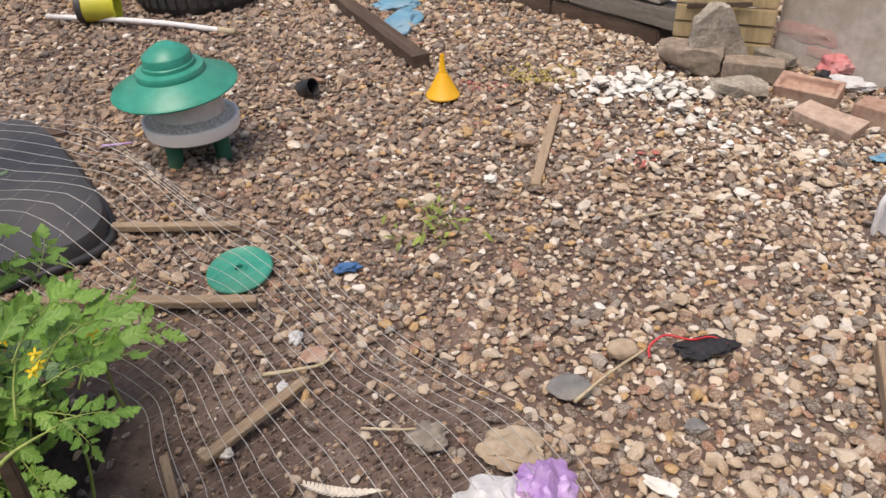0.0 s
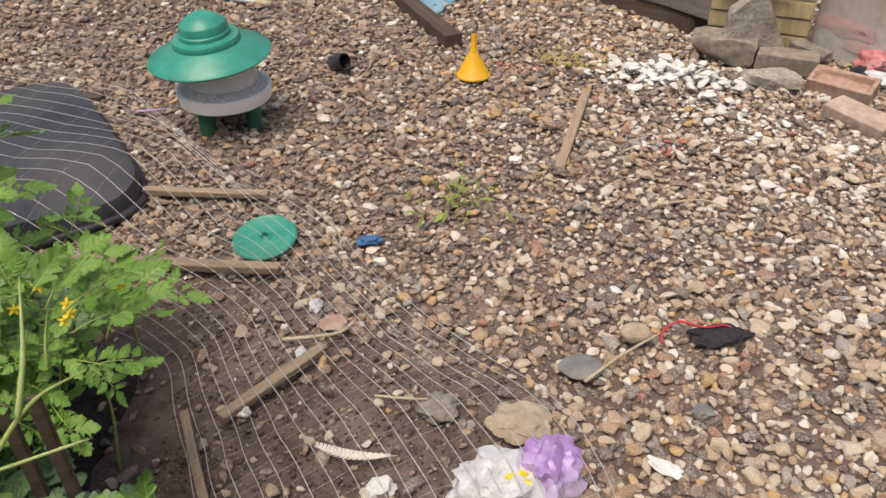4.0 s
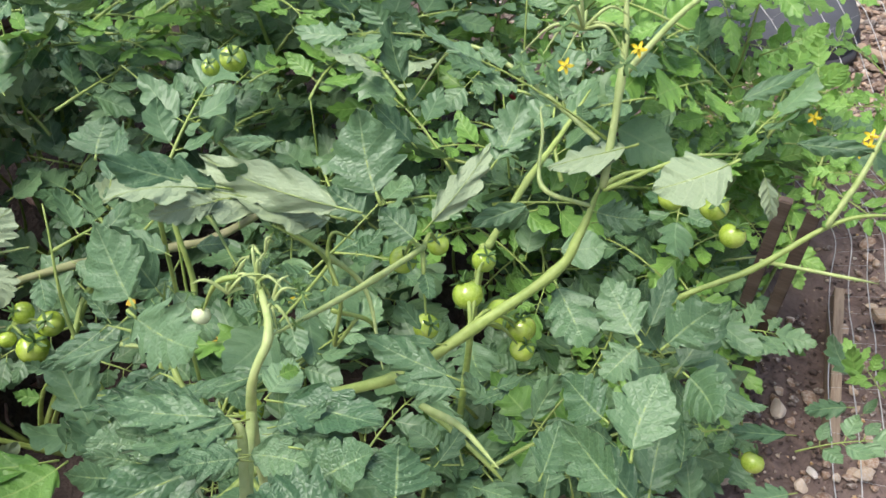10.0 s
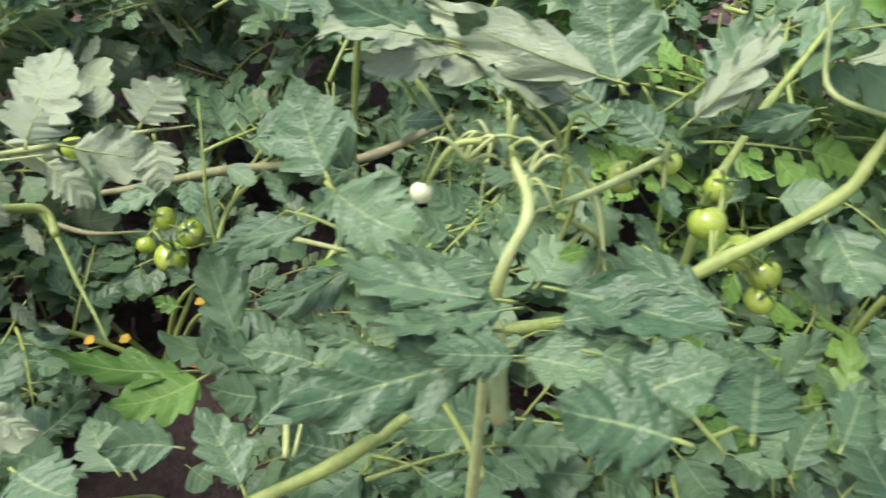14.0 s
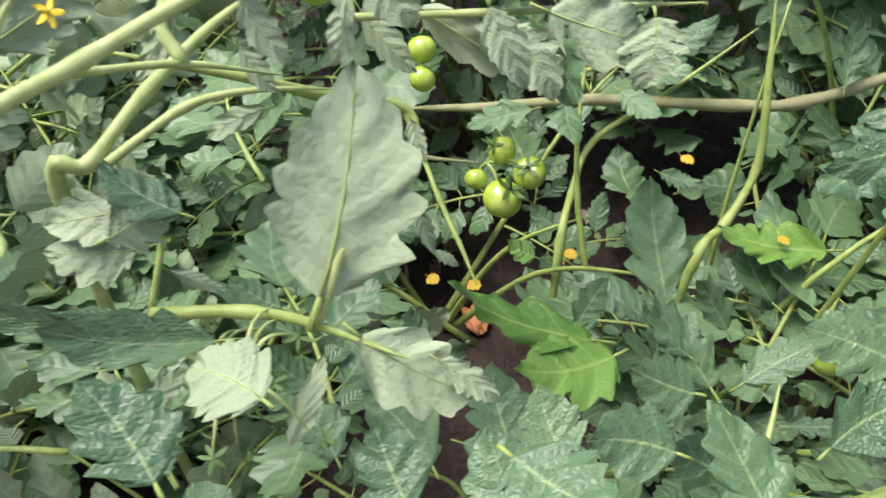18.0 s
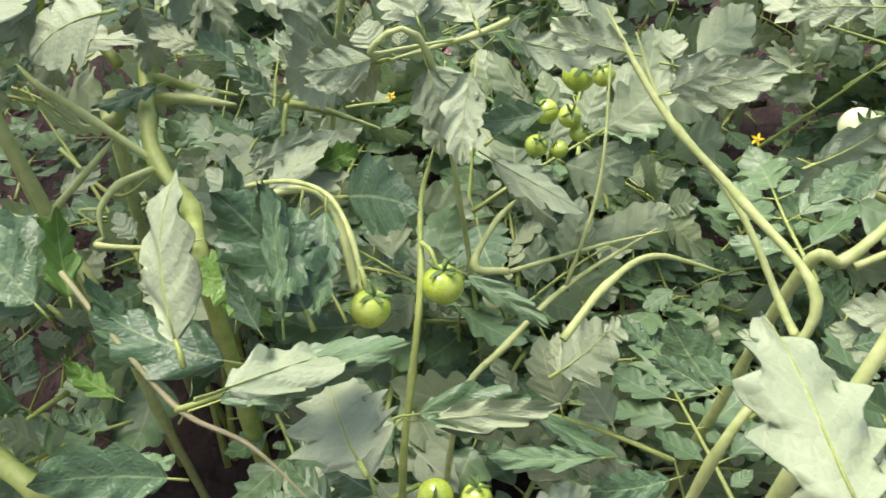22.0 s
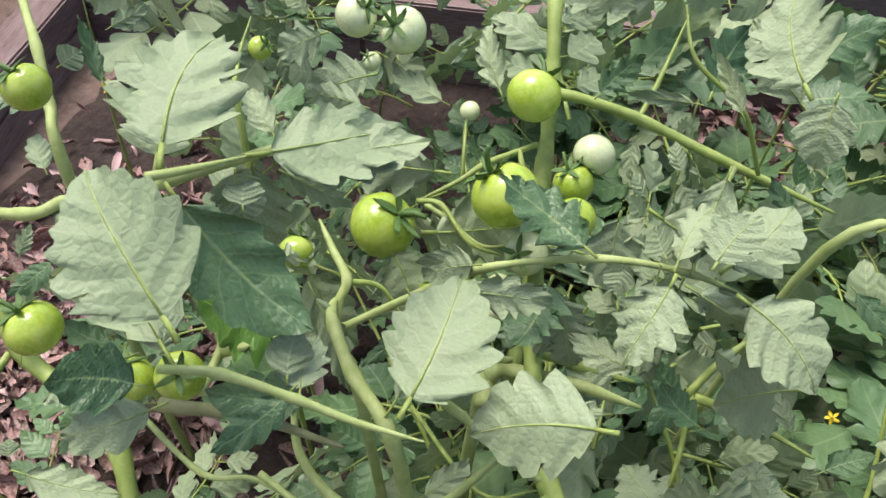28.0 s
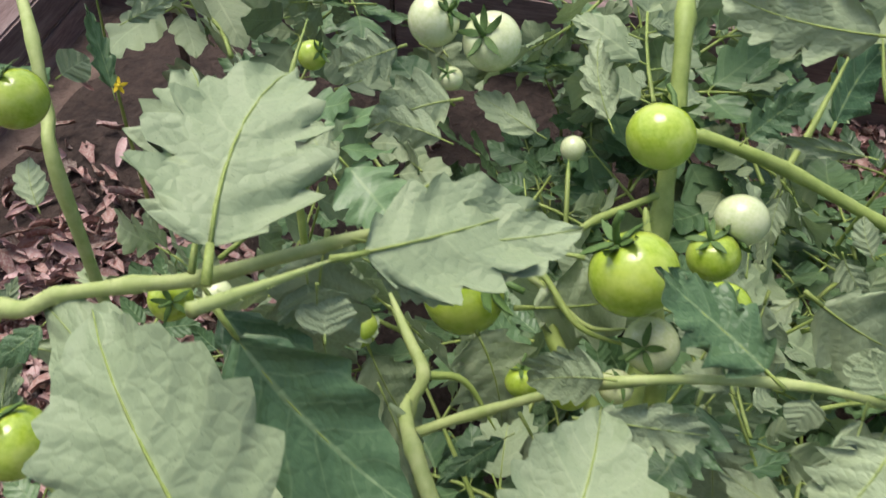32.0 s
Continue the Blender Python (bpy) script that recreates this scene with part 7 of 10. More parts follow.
leaf("d", (-0.812, -0.101, 0.313), (-0.783, -0.063, 0.325), (0.104, -0.371, 0.923), 0.50)
leaf("d", (-0.861, 0.006, 0.319), (-0.844, 0.021, 0.349), (-0.330, -0.756, 0.565), 0.50)
leaf("d", (-1.145, -0.098, 0.368), (-1.092, -0.118, 0.341), (0.475, 0.076, 0.876), 0.75)
leaf("d", (-1.146, -0.120, 0.362), (-1.158, -0.194, 0.351), (0.471, -0.204, 0.858), 0.75)
leaf("d", (-1.121, -0.062, 0.383), (-1.076, -0.037, 0.363), (0.522, -0.303, 0.797), 0.75)
leaf("d", (-1.084, -0.030, 0.304), (-1.056, 0.002, 0.287), (0.611, -0.119, 0.782), 0.75)
leaf("d", (-1.055, -0.146, 0.300), (-1.076, -0.168, 0.312), (0.559, -0.084, 0.825), 0.88)
leaf("d", (-1.037, -0.117, 0.291), (-1.064, -0.099, 0.320), (0.561, -0.359, 0.746), 0.75)
leaf("d", (-1.097, -0.255, 0.527), (-1.020, -0.196, 0.474), (-0.707, 0.626, -0.329), 0.53)
leaf("d", (-1.076, -0.152, 0.510), (-1.034, -0.144, 0.474), (-0.559, 0.656, -0.506), 0.63)
leaf("d", (-1.107, -0.289, 0.527), (-1.056, -0.272, 0.485), (-0.638, 0.526, -0.562), 0.57)
leaf("d", (-1.121, -0.024, 0.394), (-1.126, 0.042, 0.417), (0.485, -0.255, 0.836), 0.63)
leaf("d", (-1.043, 0.126, 0.367), (-1.088, 0.158, 0.416), (0.462, -0.486, 0.742), 0.63)
leaf("d", (-1.042, -0.168, 0.281), (-1.060, -0.197, 0.289), (0.436, -0.022, 0.900), 1.01, "fresh")
leaf("d", (-0.954, -0.180, 0.281), (-0.981, -0.143, 0.316), (0.553, -0.323, 0.768), 0.75)
leaf("d", (-0.984, -0.292, 0.276), (-1.017, -0.306, 0.302), (0.635, -0.069, 0.769), 0.88)
leaf("d", (-0.983, -0.341, 0.261), (-0.992, -0.293, 0.282), (0.108, -0.381, 0.918), 0.75)
leaf("d", (-1.028, -0.154, 0.301), (-1.012, -0.149, 0.301), (0.6, 0.0, 0.8), 0.9, "yellow")
leaf("d", (-1.040, -0.239, 0.286), (-1.023, -0.233, 0.287), (0.6, 0.0, 0.8), 0.9, "yellow")
leaf("d", (-0.981, -0.251, 0.230), (-0.966, -0.245, 0.231), (0.6, 0.0, 0.8), 0.9, "yellow")
leaf("d", (-1.048, -0.036, 0.352), (-1.031, -0.033, 0.351), (0.6, 0.0, 0.8), 0.9, "yellow")
leaf("d", (-1.055, -0.271, 0.291), (-1.039, -0.264, 0.292), (0.6, 0.0, 0.8), 0.9, "yellow")
leaf("d", (-0.972, 0.022, 0.300), (-0.957, 0.024, 0.300), (0.6, 0.0, 0.8), 0.9, "yellow")

# stems and leaves between the cluster plant and the low plant
stem("c", 0.0023, 0.0017, (-0.592, -0.093, 0.506), (-0.604, -0.081, 0.504), (-0.669, -0.084, 0.547), (-0.718, -0.084, 0.576), (-0.759, -0.067, 0.591), (-0.782, -0.051, 0.603))
stem("c", 0.0015, 0.0011, (-0.748, -0.075, 0.578), (-0.774, -0.090, 0.582), (-0.801, -0.101, 0.575))
stem("c", 0.0013, 0.001, (-0.701, -0.082, 0.561), (-0.723, -0.086, 0.566), (-0.738, -0.091, 0.564))
leaf("c", (-0.770, -0.059, 0.602), (-0.823, -0.066, 0.647), (0.645, 0.024, 0.764), 0.78)
leaf("c", (-0.773, -0.052, 0.608), (-0.709, -0.045, 0.582), (0.387, -0.289, 0.876), 0.63)
leaf("c", (-0.801, -0.100, 0.575), (-0.808, -0.155, 0.548), (0.161, -0.451, 0.878), 0.57)
leaf("c", (-0.738, -0.090, 0.564), (-0.746, -0.156, 0.549), (0.183, -0.239, 0.954), 0.38)
leaf("c", (-0.628, -0.030, 0.626), (-0.661, -0.101, 0.616), (0.087, -0.178, 0.980), 0.45)
leaf("c", (-0.605, -0.040, 0.602), (-0.621, -0.102, 0.581), (-0.008, -0.319, 0.948), 0.69)
leaf("c", (-0.800, -0.098, 0.575), (-0.833, -0.096, 0.590), (0.365, -0.374, 0.853), 0.63)
leaf("c", (-0.782, -0.089, 0.575), (-0.777, -0.099, 0.567), (0.243, -0.529, 0.813), 1.13, "small")
leaf("c", (-0.780, -0.087, 0.588), (-0.785, -0.080, 0.595), (0.366, -0.514, 0.776), 1.13, "small")
leaf("c", (-0.624, -0.045, 0.493), (-0.648, -0.115, 0.490), (0.027, -0.052, 0.998), 0.63)
leaf("c", (-0.688, -0.103, 0.460), (-0.748, -0.140, 0.472), (0.214, -0.031, 0.976), 0.63)
stem("c", 0.002, 0.0017, (-0.905, -0.047, -0.010), (-0.863, -0.038, 0.336), (-0.818, -0.021, 0.672), (-0.777, -0.005, 0.655), (-0.714, -0.016, 0.651))
leaf("c", (-0.795, -0.007, 0.657), (-0.799, -0.031, 0.651), (0.374, -0.283, 0.883), 0.88)
leaf("c", (-0.783, 0.009, 0.651), (-0.788, 0.038, 0.666), (0.481, -0.336, 0.810), 0.63)

# forked pale plant with yellow flowers
stem("e", 0.0051, 0.0027, (-0.848, -0.584, -0.010), (-0.836, -0.575, 0.284), (-0.837, -0.561, 0.517), (-0.849, -0.546, 0.548), (-0.877, -0.519, 0.598), (-0.911, -0.485, 0.613), (-0.932, -0.438, 0.619), (-0.944, -0.383, 0.632), (-0.949, -0.320, 0.641), material="stem_pale")
stem("e", 0.0035, 0.0027, (-0.877, -0.519, 0.598), (-0.892, -0.523, 0.634), (-0.902, -0.525, 0.666), (-0.921, -0.532, 0.699), (-0.951, -0.541, 0.741), material="stem_pale")
stem("e", 0.0039, 0.0023, (-0.903, -0.596, -0.010), (-0.891, -0.587, 0.241), (-0.893, -0.574, 0.439), (-0.919, -0.546, 0.488), (-0.942, -0.524, 0.547), (-1.005, -0.560, 0.572), (-1.044, -0.601, 0.601), (-1.073, -0.624, 0.624), (-1.109, -0.647, 0.654), material="stem_pale")
stem("e", 0.0023, 0.0016, (-0.911, -0.485, 0.613), (-0.940, -0.467, 0.633), (-0.948, -0.452, 0.647), material="stem_pale")
stem("e", 0.0035, 0.0023, (-0.910, -0.455, 0.490), (-0.895, -0.409, 0.487), (-0.880, -0.380, 0.480), (-0.849, -0.344, 0.473))
stem("e", 0.0027, 0.0023, (-0.879, -0.379, 0.480), (-0.885, -0.362, 0.512), (-0.885, -0.358, 0.521), material="stem_pale")
stem("e", 0.002, 0.0016, (-0.919, -0.456, 0.484), (-0.936, -0.443, 0.505), (-0.937, -0.438, 0.522))
stem("e", 0.0023, 0.0016, (-0.944, -0.383, 0.632), (-0.933, -0.322, 0.624), (-0.900, -0.223, 0.617), material="stem_pale")
stem("e", 0.0023, 0.0016, (-0.931, -0.441, 0.619), (-0.949, -0.447, 0.605), (-0.964, -0.404, 0.589), (-0.973, -0.361, 0.566), material="stem_pale")
stem("e", 0.0035, 0.0023, (-0.964, -0.404, 0.589), (-0.984, -0.404, 0.609), (-1.011, -0.344, 0.639), (-1.039, -0.297, 0.666), material="stem_pale")
stem("e", 0.0027, 0.0016, (-1.011, -0.344, 0.639), (-0.998, -0.292, 0.655), (-0.969, -0.219, 0.660), material="stem_pale")
stem("e", 0.0023, 0.0016, (-1.002, -0.364, 0.629), (-1.018, -0.369, 0.625), (-1.054, -0.349, 0.667), material="stem_pale")
stem("e", 0.0051, 0.0031, (-1.056, -0.523, -0.010), (-1.033, -0.512, 0.274), (-1.019, -0.494, 0.498), (-1.014, -0.472, 0.513), (-1.039, -0.430, 0.535), (-1.070, -0.386, 0.548), (-1.094, -0.351, 0.552), material="stem_pale")
stem("e", 0.0031, 0.0016, (-1.010, -0.464, 0.512), (-1.025, -0.413, 0.527), (-1.027, -0.373, 0.526), (-1.027, -0.323, 0.513), material="stem_pale")
stem("e", 0.0047, 0.0039, (-1.115, -0.249, 0.380), (-1.141, -0.252, 0.402), (-1.122, -0.321, 0.448), (-1.115, -0.373, 0.482), (-1.143, -0.460, 0.510))
tomato("e", (-1.074, -0.444, 0.588), 0.0237, "tomato_pale")
tomato("e", (-1.044, -0.394, 0.600), 0.0133, "tomato_pale")
tomato("e", (-1.182, -0.652, 0.523), 0.0203)
tomato("e", (-1.163, -0.660, 0.501), 0.0159)
tomato("e", (-1.203, -0.624, 0.552), 0.0203)
tomato("e", (-1.179, -0.643, 0.508), 0.0162)
tomato("e", (-1.121, -0.438, 0.558), 0.0299, "tomato_pale")
tomato("e", (-1.111, -0.384, 0.567), 0.0239, "tomato_pale")
tomato("e", (-1.102, -0.315, 0.541), 0.0221)
tomato("e", (-1.044, -0.406, 0.609), 0.0162, "tomato_pale")
flower("e", (-0.938, -0.445, 0.638), 0.0126, (0.748, -0.274, 0.605))
flower("e", (-0.956, -0.449, 0.641), 0.0100, (0.772, -0.257, 0.581))
flower("e", (-1.024, -0.555, 0.608), 0.0086, (0.818, 0.005, 0.576))
leaf("e", (-0.876, -0.383, 0.483), (-0.906, -0.319, 0.597), (-0.894, 0.248, -0.374), 0.93)
leaf("e", (-0.872, -0.367, 0.484), (-0.815, -0.318, 0.447), (-0.529, -0.025, -0.848), 0.85)
leaf("e", (-0.912, -0.452, 0.482), (-0.908, -0.501, 0.492), (0.373, 0.215, 0.903), 0.57)
leaf("e", (-0.938, -0.446, 0.493), (-0.916, -0.419, 0.481), (-0.658, 0.216, -0.721), 0.38)
leaf("e", (-1.081, -0.265, 0.441), (-1.045, -0.267, 0.422), (-0.461, 0.087, -0.883), 0.63)
leaf("e", (-0.825, -0.330, 0.424), (-0.791, -0.290, 0.418), (0.168, 0.005, 0.986), 0.57)
leaf("e", (-0.872, -0.473, 0.454), (-0.902, -0.495, 0.474), (-0.630, 0.169, -0.758), 0.75)
leaf("e", (-0.875, -0.475, 0.456), (-0.885, -0.447, 0.472), (-0.725, 0.128, -0.677), 0.75)
leaf("e", (-0.870, -0.417, 0.385), (-0.902, -0.375, 0.426), (-0.761, 0.052, -0.647), 0.38)
leaf("e", (-0.975, -0.288, 0.406), (-0.959, -0.271, 0.397), (-0.524, 0.043, -0.850), 0.63)
leaf("e", (-0.970, -0.297, 0.455), (-0.948, -0.291, 0.423), (-0.787, -0.209, -0.580), 0.63)
leaf("e", (-1.111, -0.452, 0.552), (-1.075, -0.483, 0.525), (-0.730, -0.642, -0.236), 0.75)
leaf("e", (-1.108, -0.401, 0.551), (-1.071, -0.434, 0.520), (-0.760, -0.321, -0.565), 0.50)
leaf("e", (-1.097, -0.321, 0.536), (-1.088, -0.340, 0.522), (-0.824, 0.027, -0.566), 0.63)
leaf("e", (-0.961, -0.496, 0.632), (-0.947, -0.447, 0.661), (-0.852, 0.424, -0.306), 0.53)
leaf("e", (-0.929, -0.306, 0.624), (-0.958, -0.269, 0.664), (-0.462, 0.458, -0.759), 0.75)
leaf("e", (-0.929, -0.304, 0.624), (-0.956, -0.240, 0.670), (-0.620, 0.268, -0.737), 0.63)
leaf("e", (-0.935, -0.328, 0.624), (-0.913, -0.340, 0.598), (-0.713, 0.167, -0.681), 0.63)
leaf("e", (-0.914, -0.273, 0.618), (-0.880, -0.265, 0.585), (-0.692, 0.363, -0.625), 0.63)
leaf("e", (-0.946, -0.370, 0.624), (-0.975, -0.385, 0.634), (-0.523, 0.776, -0.353), 0.63)
leaf("e", (-0.951, -0.372, 0.628), (-0.921, -0.368, 0.599), (-0.598, 0.597, -0.536), 0.63)
leaf("e", (-0.947, -0.321, 0.638), (-0.962, -0.290, 0.663), (-0.854, 0.006, -0.520), 0.69)
leaf("e", (-0.950, -0.323, 0.641), (-0.917, -0.337, 0.618), (-0.471, 0.270, -0.840), 0.50)
leaf("e", (-0.964, -0.367, 0.555), (-0.969, -0.410, 0.548), (-0.731, 0.192, -0.655), 0.50)
leaf("e", (-0.917, -0.419, 0.537), (-0.942, -0.461, 0.550), (0.285, 0.124, 0.950), 0.88)
leaf("e", (-0.890, -0.469, 0.494), (-0.920, -0.529, 0.508), (0.393, 0.018, 0.919), 0.44)
leaf("e", (-0.889, -0.456, 0.512), (-0.900, -0.493, 0.513), (0.379, -0.088, 0.921), 0.44)
leaf("e", (-0.969, -0.531, 0.719), (-0.943, -0.471, 0.724), (-0.839, 0.395, -0.375), 0.63)
leaf("e", (-0.972, -0.536, 0.721), (-1.001, -0.579, 0.709), (-0.705, 0.587, -0.399), 0.75)
leaf("e", (-1.062, -0.613, 0.616), (-1.063, -0.566, 0.645), (-0.956, 0.140, -0.260), 0.75)
leaf("e", (-1.083, -0.624, 0.634), (-1.107, -0.698, 0.638), (-0.872, 0.261, -0.414), 0.69)
leaf("e", (-1.106, -0.655, 0.649), (-1.124, -0.682, 0.660), (-0.683, 0.166, -0.711), 0.75)
leaf("e", (-1.146, -0.671, 0.554), (-1.139, -0.733, 0.529), (0.659, -0.216, 0.721), 0.63)
leaf("e", (-1.138, -0.711, 0.491), (-1.087, -0.660, 0.482), (-0.369, 0.210, -0.905), 0.50)
leaf("e", (-0.953, -0.605, 0.478), (-0.976, -0.638, 0.491), (0.414, 0.069, 0.908), 0.75)
leaf("e", (-0.912, -0.560, 0.492), (-0.932, -0.595, 0.502), (0.331, 0.079, 0.940), 0.69)
leaf("e", (-0.913, -0.512, 0.535), (-0.915, -0.488, 0.544), (0.344, -0.304, 0.888), 0.88)
leaf("e", (-0.928, -0.541, 0.513), (-0.942, -0.564, 0.521), (-0.488, -0.006, -0.873), 0.75)
leaf("e", (-0.992, -0.377, 0.581), (-0.967, -0.370, 0.557), (-0.687, 0.422, -0.592), 0.63)
leaf("e", (-0.840, -0.333, 0.481), (-0.807, -0.306, 0.470), (-0.575, 0.417, -0.704), 0.63)

# plant with two green tomatoes
stem("f", 0.0032, 0.0022, (-0.935, -0.789, -0.010), (-0.927, -0.787, 0.195), (-0.935, -0.784, 0.355), (-0.974, -0.778, 0.419), (-1.017, -0.773, 0.473), (-1.077, -0.776, 0.507), (-1.107, -0.767, 0.539))
stem("f", 0.0032, 0.0022, (-0.992, -0.761, -0.010), (-0.981, -0.753, 0.208), (-0.984, -0.740, 0.378), (-1.021, -0.704, 0.404), (-1.062, -0.655, 0.433), (-1.111, -0.578, 0.456), material="stem_pale")
stem("f", 0.0019, 0.0013, (-1.055, -0.704, 0.455), (-1.086, -0.629, 0.458), (-1.111, -0.568, 0.456), material="stem_pale")
stem("f", 0.0019, 0.0013, (-1.062, -0.655, 0.433), (-1.108, -0.632, 0.512), (-1.202, -0.625, 0.612), material="stem_pale")
stem("f", 0.0022, 0.0016, (-0.994, -0.818, 0.493), (-0.979, -0.811, 0.505), (-1.007, -0.820, 0.527), (-1.039, -0.839, 0.539), (-1.062, -0.869, 0.535), (-1.084, -0.908, 0.515), (-1.092, -0.949, 0.494), material="stem_pale")
stem("f", 0.0032, 0.0026, (-1.055, -0.704, 0.455), (-1.058, -0.732, 0.458), (-1.099, -0.714, 0.472), (-1.131, -0.690, 0.477), material="stem_pale")
stem("f", 0.0019, 0.0014, (-0.962, -1.008, 0.531), (-0.919, -0.960, 0.514), (-0.884, -0.914, 0.491), (-0.865, -0.868, 0.485), (-0.831, -0.823, 0.478), material="woody")
stem("f", 0.0019, 0.0016, (-0.884, -0.917, 0.491), (-0.885, -0.886, 0.507), (-0.889, -0.875, 0.511))
stem("f", 0.0022, 0.0019, (-1.224, -1.145, 0.445), (-1.170, -1.075, 0.431), (-1.169, -1.029, 0.459))
stem("f", 0.0014, 0.001, (-1.049, -0.877, 0.478), (-1.052, -0.859, 0.510), (-1.045, -0.837, 0.532))
stem("f", 0.0029, 0.0019, (-0.933, -0.533, 0.524), (-0.977, -0.522, 0.503), (-1.033, -0.551, 0.548), (-1.088, -0.601, 0.592), (-1.123, -0.621, 0.630), material="stem_pale")
tomato("f", (-1.012, -0.756, 0.481), 0.0319)
truss("f", (-1.044, -0.774, 0.494), (-1.012, -0.756, 0.481))
tomato("f", (-0.971, -0.805, 0.496), 0.0289)
truss("f", (-0.990, -0.813, 0.516), (-0.971, -0.805, 0.496))
tomato("f", (-1.062, -0.714, 0.418), 0.0201, "tomato_pale")
tomato("f", (-0.878, -0.756, 0.411), 0.0253)
tomato("f", (-0.878, -0.728, 0.411), 0.0214)
tomato("f", (-1.205, -0.670, 0.513), 0.0234)
tomato("f", (-1.184, -0.678, 0.490), 0.0213)
tomato("f", (-1.237, -0.640, 0.533), 0.0309)
leaf("f", (-0.940, -0.838, 0.507), (-1.008, -0.881, 0.580), (0.437, 0.535, 0.723), 0.57)
leaf("f", (-0.937, -0.890, 0.504), (-1.034, -0.897, 0.579), (0.582, 0.243, 0.776), 0.31)
leaf("f", (-0.854, -0.892, 0.532), (-0.908, -0.766, 0.546), (0.695, 0.222, 0.684), 0.31)
leaf("f", (-0.867, -0.794, 0.429), (-0.923, -0.829, 0.488), (-0.664, -0.166, -0.729), 0.94)
leaf("f", (-0.942, -0.705, 0.436), (-0.907, -0.618, 0.398), (0.415, 0.219, 0.883), 0.31)
leaf("f", (-0.930, -0.778, 0.422), (-0.908, -0.676, 0.472), (-0.436, 0.470, -0.767), 0.31)
leaf("f", (-1.115, -0.805, 0.607), (-1.108, -0.871, 0.599), (-0.894, -0.041, -0.446), 0.94)
leaf("f", (-1.100, -0.738, 0.620), (-1.033, -0.752, 0.578), (-0.549, -0.182, -0.815), 0.63)
leaf("f", (-1.120, -0.714, 0.627), (-1.107, -0.637, 0.613), (-0.821, 0.035, -0.570), 0.63)
leaf("f", (-1.093, -0.605, 0.598), (-1.059, -0.530, 0.635), (-0.850, 0.486, -0.203), 0.63)
leaf("f", (-1.105, -0.732, 0.537), (-1.057, -0.645, 0.515), (-0.553, 0.096, -0.828), 0.50)
leaf("f", (-0.885, -0.592, 0.521), (-0.916, -0.626, 0.525), (0.481, -0.344, 0.806), 0.63)
leaf("f", (-1.009, -0.748, 0.501), (-0.978, -0.673, 0.475), (0.629, 0.010, 0.778), 0.33)
leaf("f", (-0.852, -0.974, 0.486), (-0.841, -0.901, 0.474), (0.134, 0.141, 0.981), 0.63)
leaf("f", (-1.173, -0.889, 0.463), (-1.187, -0.828, 0.479), (0.418, -0.139, 0.898), 0.75, "fresh")
leaf("f", (-1.139, -0.817, 0.604), (-1.154, -0.817, 0.619), (-0.580, -0.572, -0.580), 1.45, "small")
leaf("f", (-1.135, -0.795, 0.599), (-1.147, -0.791, 0.612), (-0.733, -0.391, -0.557), 1.45, "small")
leaf("f", (-1.139, -0.781, 0.618), (-1.153, -0.769, 0.633), (-0.805, -0.432, -0.406), 1.45, "small")
leaf("f", (-1.153, -0.939, 0.471), (-1.184, -0.875, 0.505), (-0.769, -0.033, -0.639), 0.44)
leaf("f", (-1.173, -0.874, 0.463), (-1.201, -0.864, 0.494), (-0.718, 0.117, -0.686), 1.45, "small")
leaf("f", (-1.140, -0.804, 0.457), (-1.160, -0.834, 0.479), (0.329, 0.406, 0.853), 1.01)
leaf("f", (-1.184, -0.690, 0.534), (-1.170, -0.734, 0.520), (0.349, -0.181, 0.919), 0.63)
leaf("f", (-1.008, -0.634, 0.433), (-1.020, -0.598, 0.446), (-0.568, 0.105, -0.816), 1.01)
leaf("f", (-0.996, -0.658, 0.391), (-1.024, -0.668, 0.421), (-0.705, -0.122, -0.699), 0.88)
leaf("f", (-1.078, -0.558, 0.421), (-1.062, -0.587, 0.403), (0.410, -0.307, 0.859), 0.88)
leaf("f", (-0.999, -0.522, 0.570), (-1.021, -0.489, 0.594), (0.385, -0.361, 0.849), 0.75)
leaf("f", (-0.986, -0.493, 0.615), (-0.969, -0.517, 0.597), (0.418, -0.336, 0.844), 0.75)
leaf("f", (-0.930, -0.945, 0.496), (-0.945, -0.996, 0.542), (0.326, 0.579, 0.748), 0.44)
leaf("f", (-0.905, -0.963, 0.469), (-0.920, -1.008, 0.485), (0.413, 0.180, 0.893), 0.63, "fresh")
leaf("f", (-0.900, -0.853, 0.464), (-0.920, -0.879, 0.485), (0.581, 0.192, 0.791), 0.75)
leaf("f", (-0.888, -0.639, 0.451), (-0.880, -0.731, 0.443), (0.272, -0.060, 0.960), 0.38)
leaf("f", (-0.853, -0.610, 0.487), (-0.832, -0.674, 0.479), (0.218, -0.050, 0.975), 0.50)

# thick-stemmed plant
stem("g", 0.0081, 0.0064, (-1.057, -0.944, -0.010), (-1.048, -0.948, 0.248), (-1.055, -0.955, 0.451), (-1.118, -0.981, 0.459), (-1.169, -1.024, 0.473), (-1.211, -1.041, 0.493), (-1.266, -1.055, 0.512), (-1.316, -1.065, 0.552), (-1.376, -1.092, 0.609))
stem("g", 0.0038, 0.0034, (-1.168, -1.025, 0.473), (-1.176, -1.073, 0.510), (-1.180, -1.113, 0.542), (-1.189, -1.131, 0.557), material="stem_pale")
stem("g", 0.0051, 0.0043, (-1.258, -1.053, 0.509), (-1.263, -1.040, 0.503), (-1.263, -1.011, 0.495), (-1.266, -0.971, 0.486))
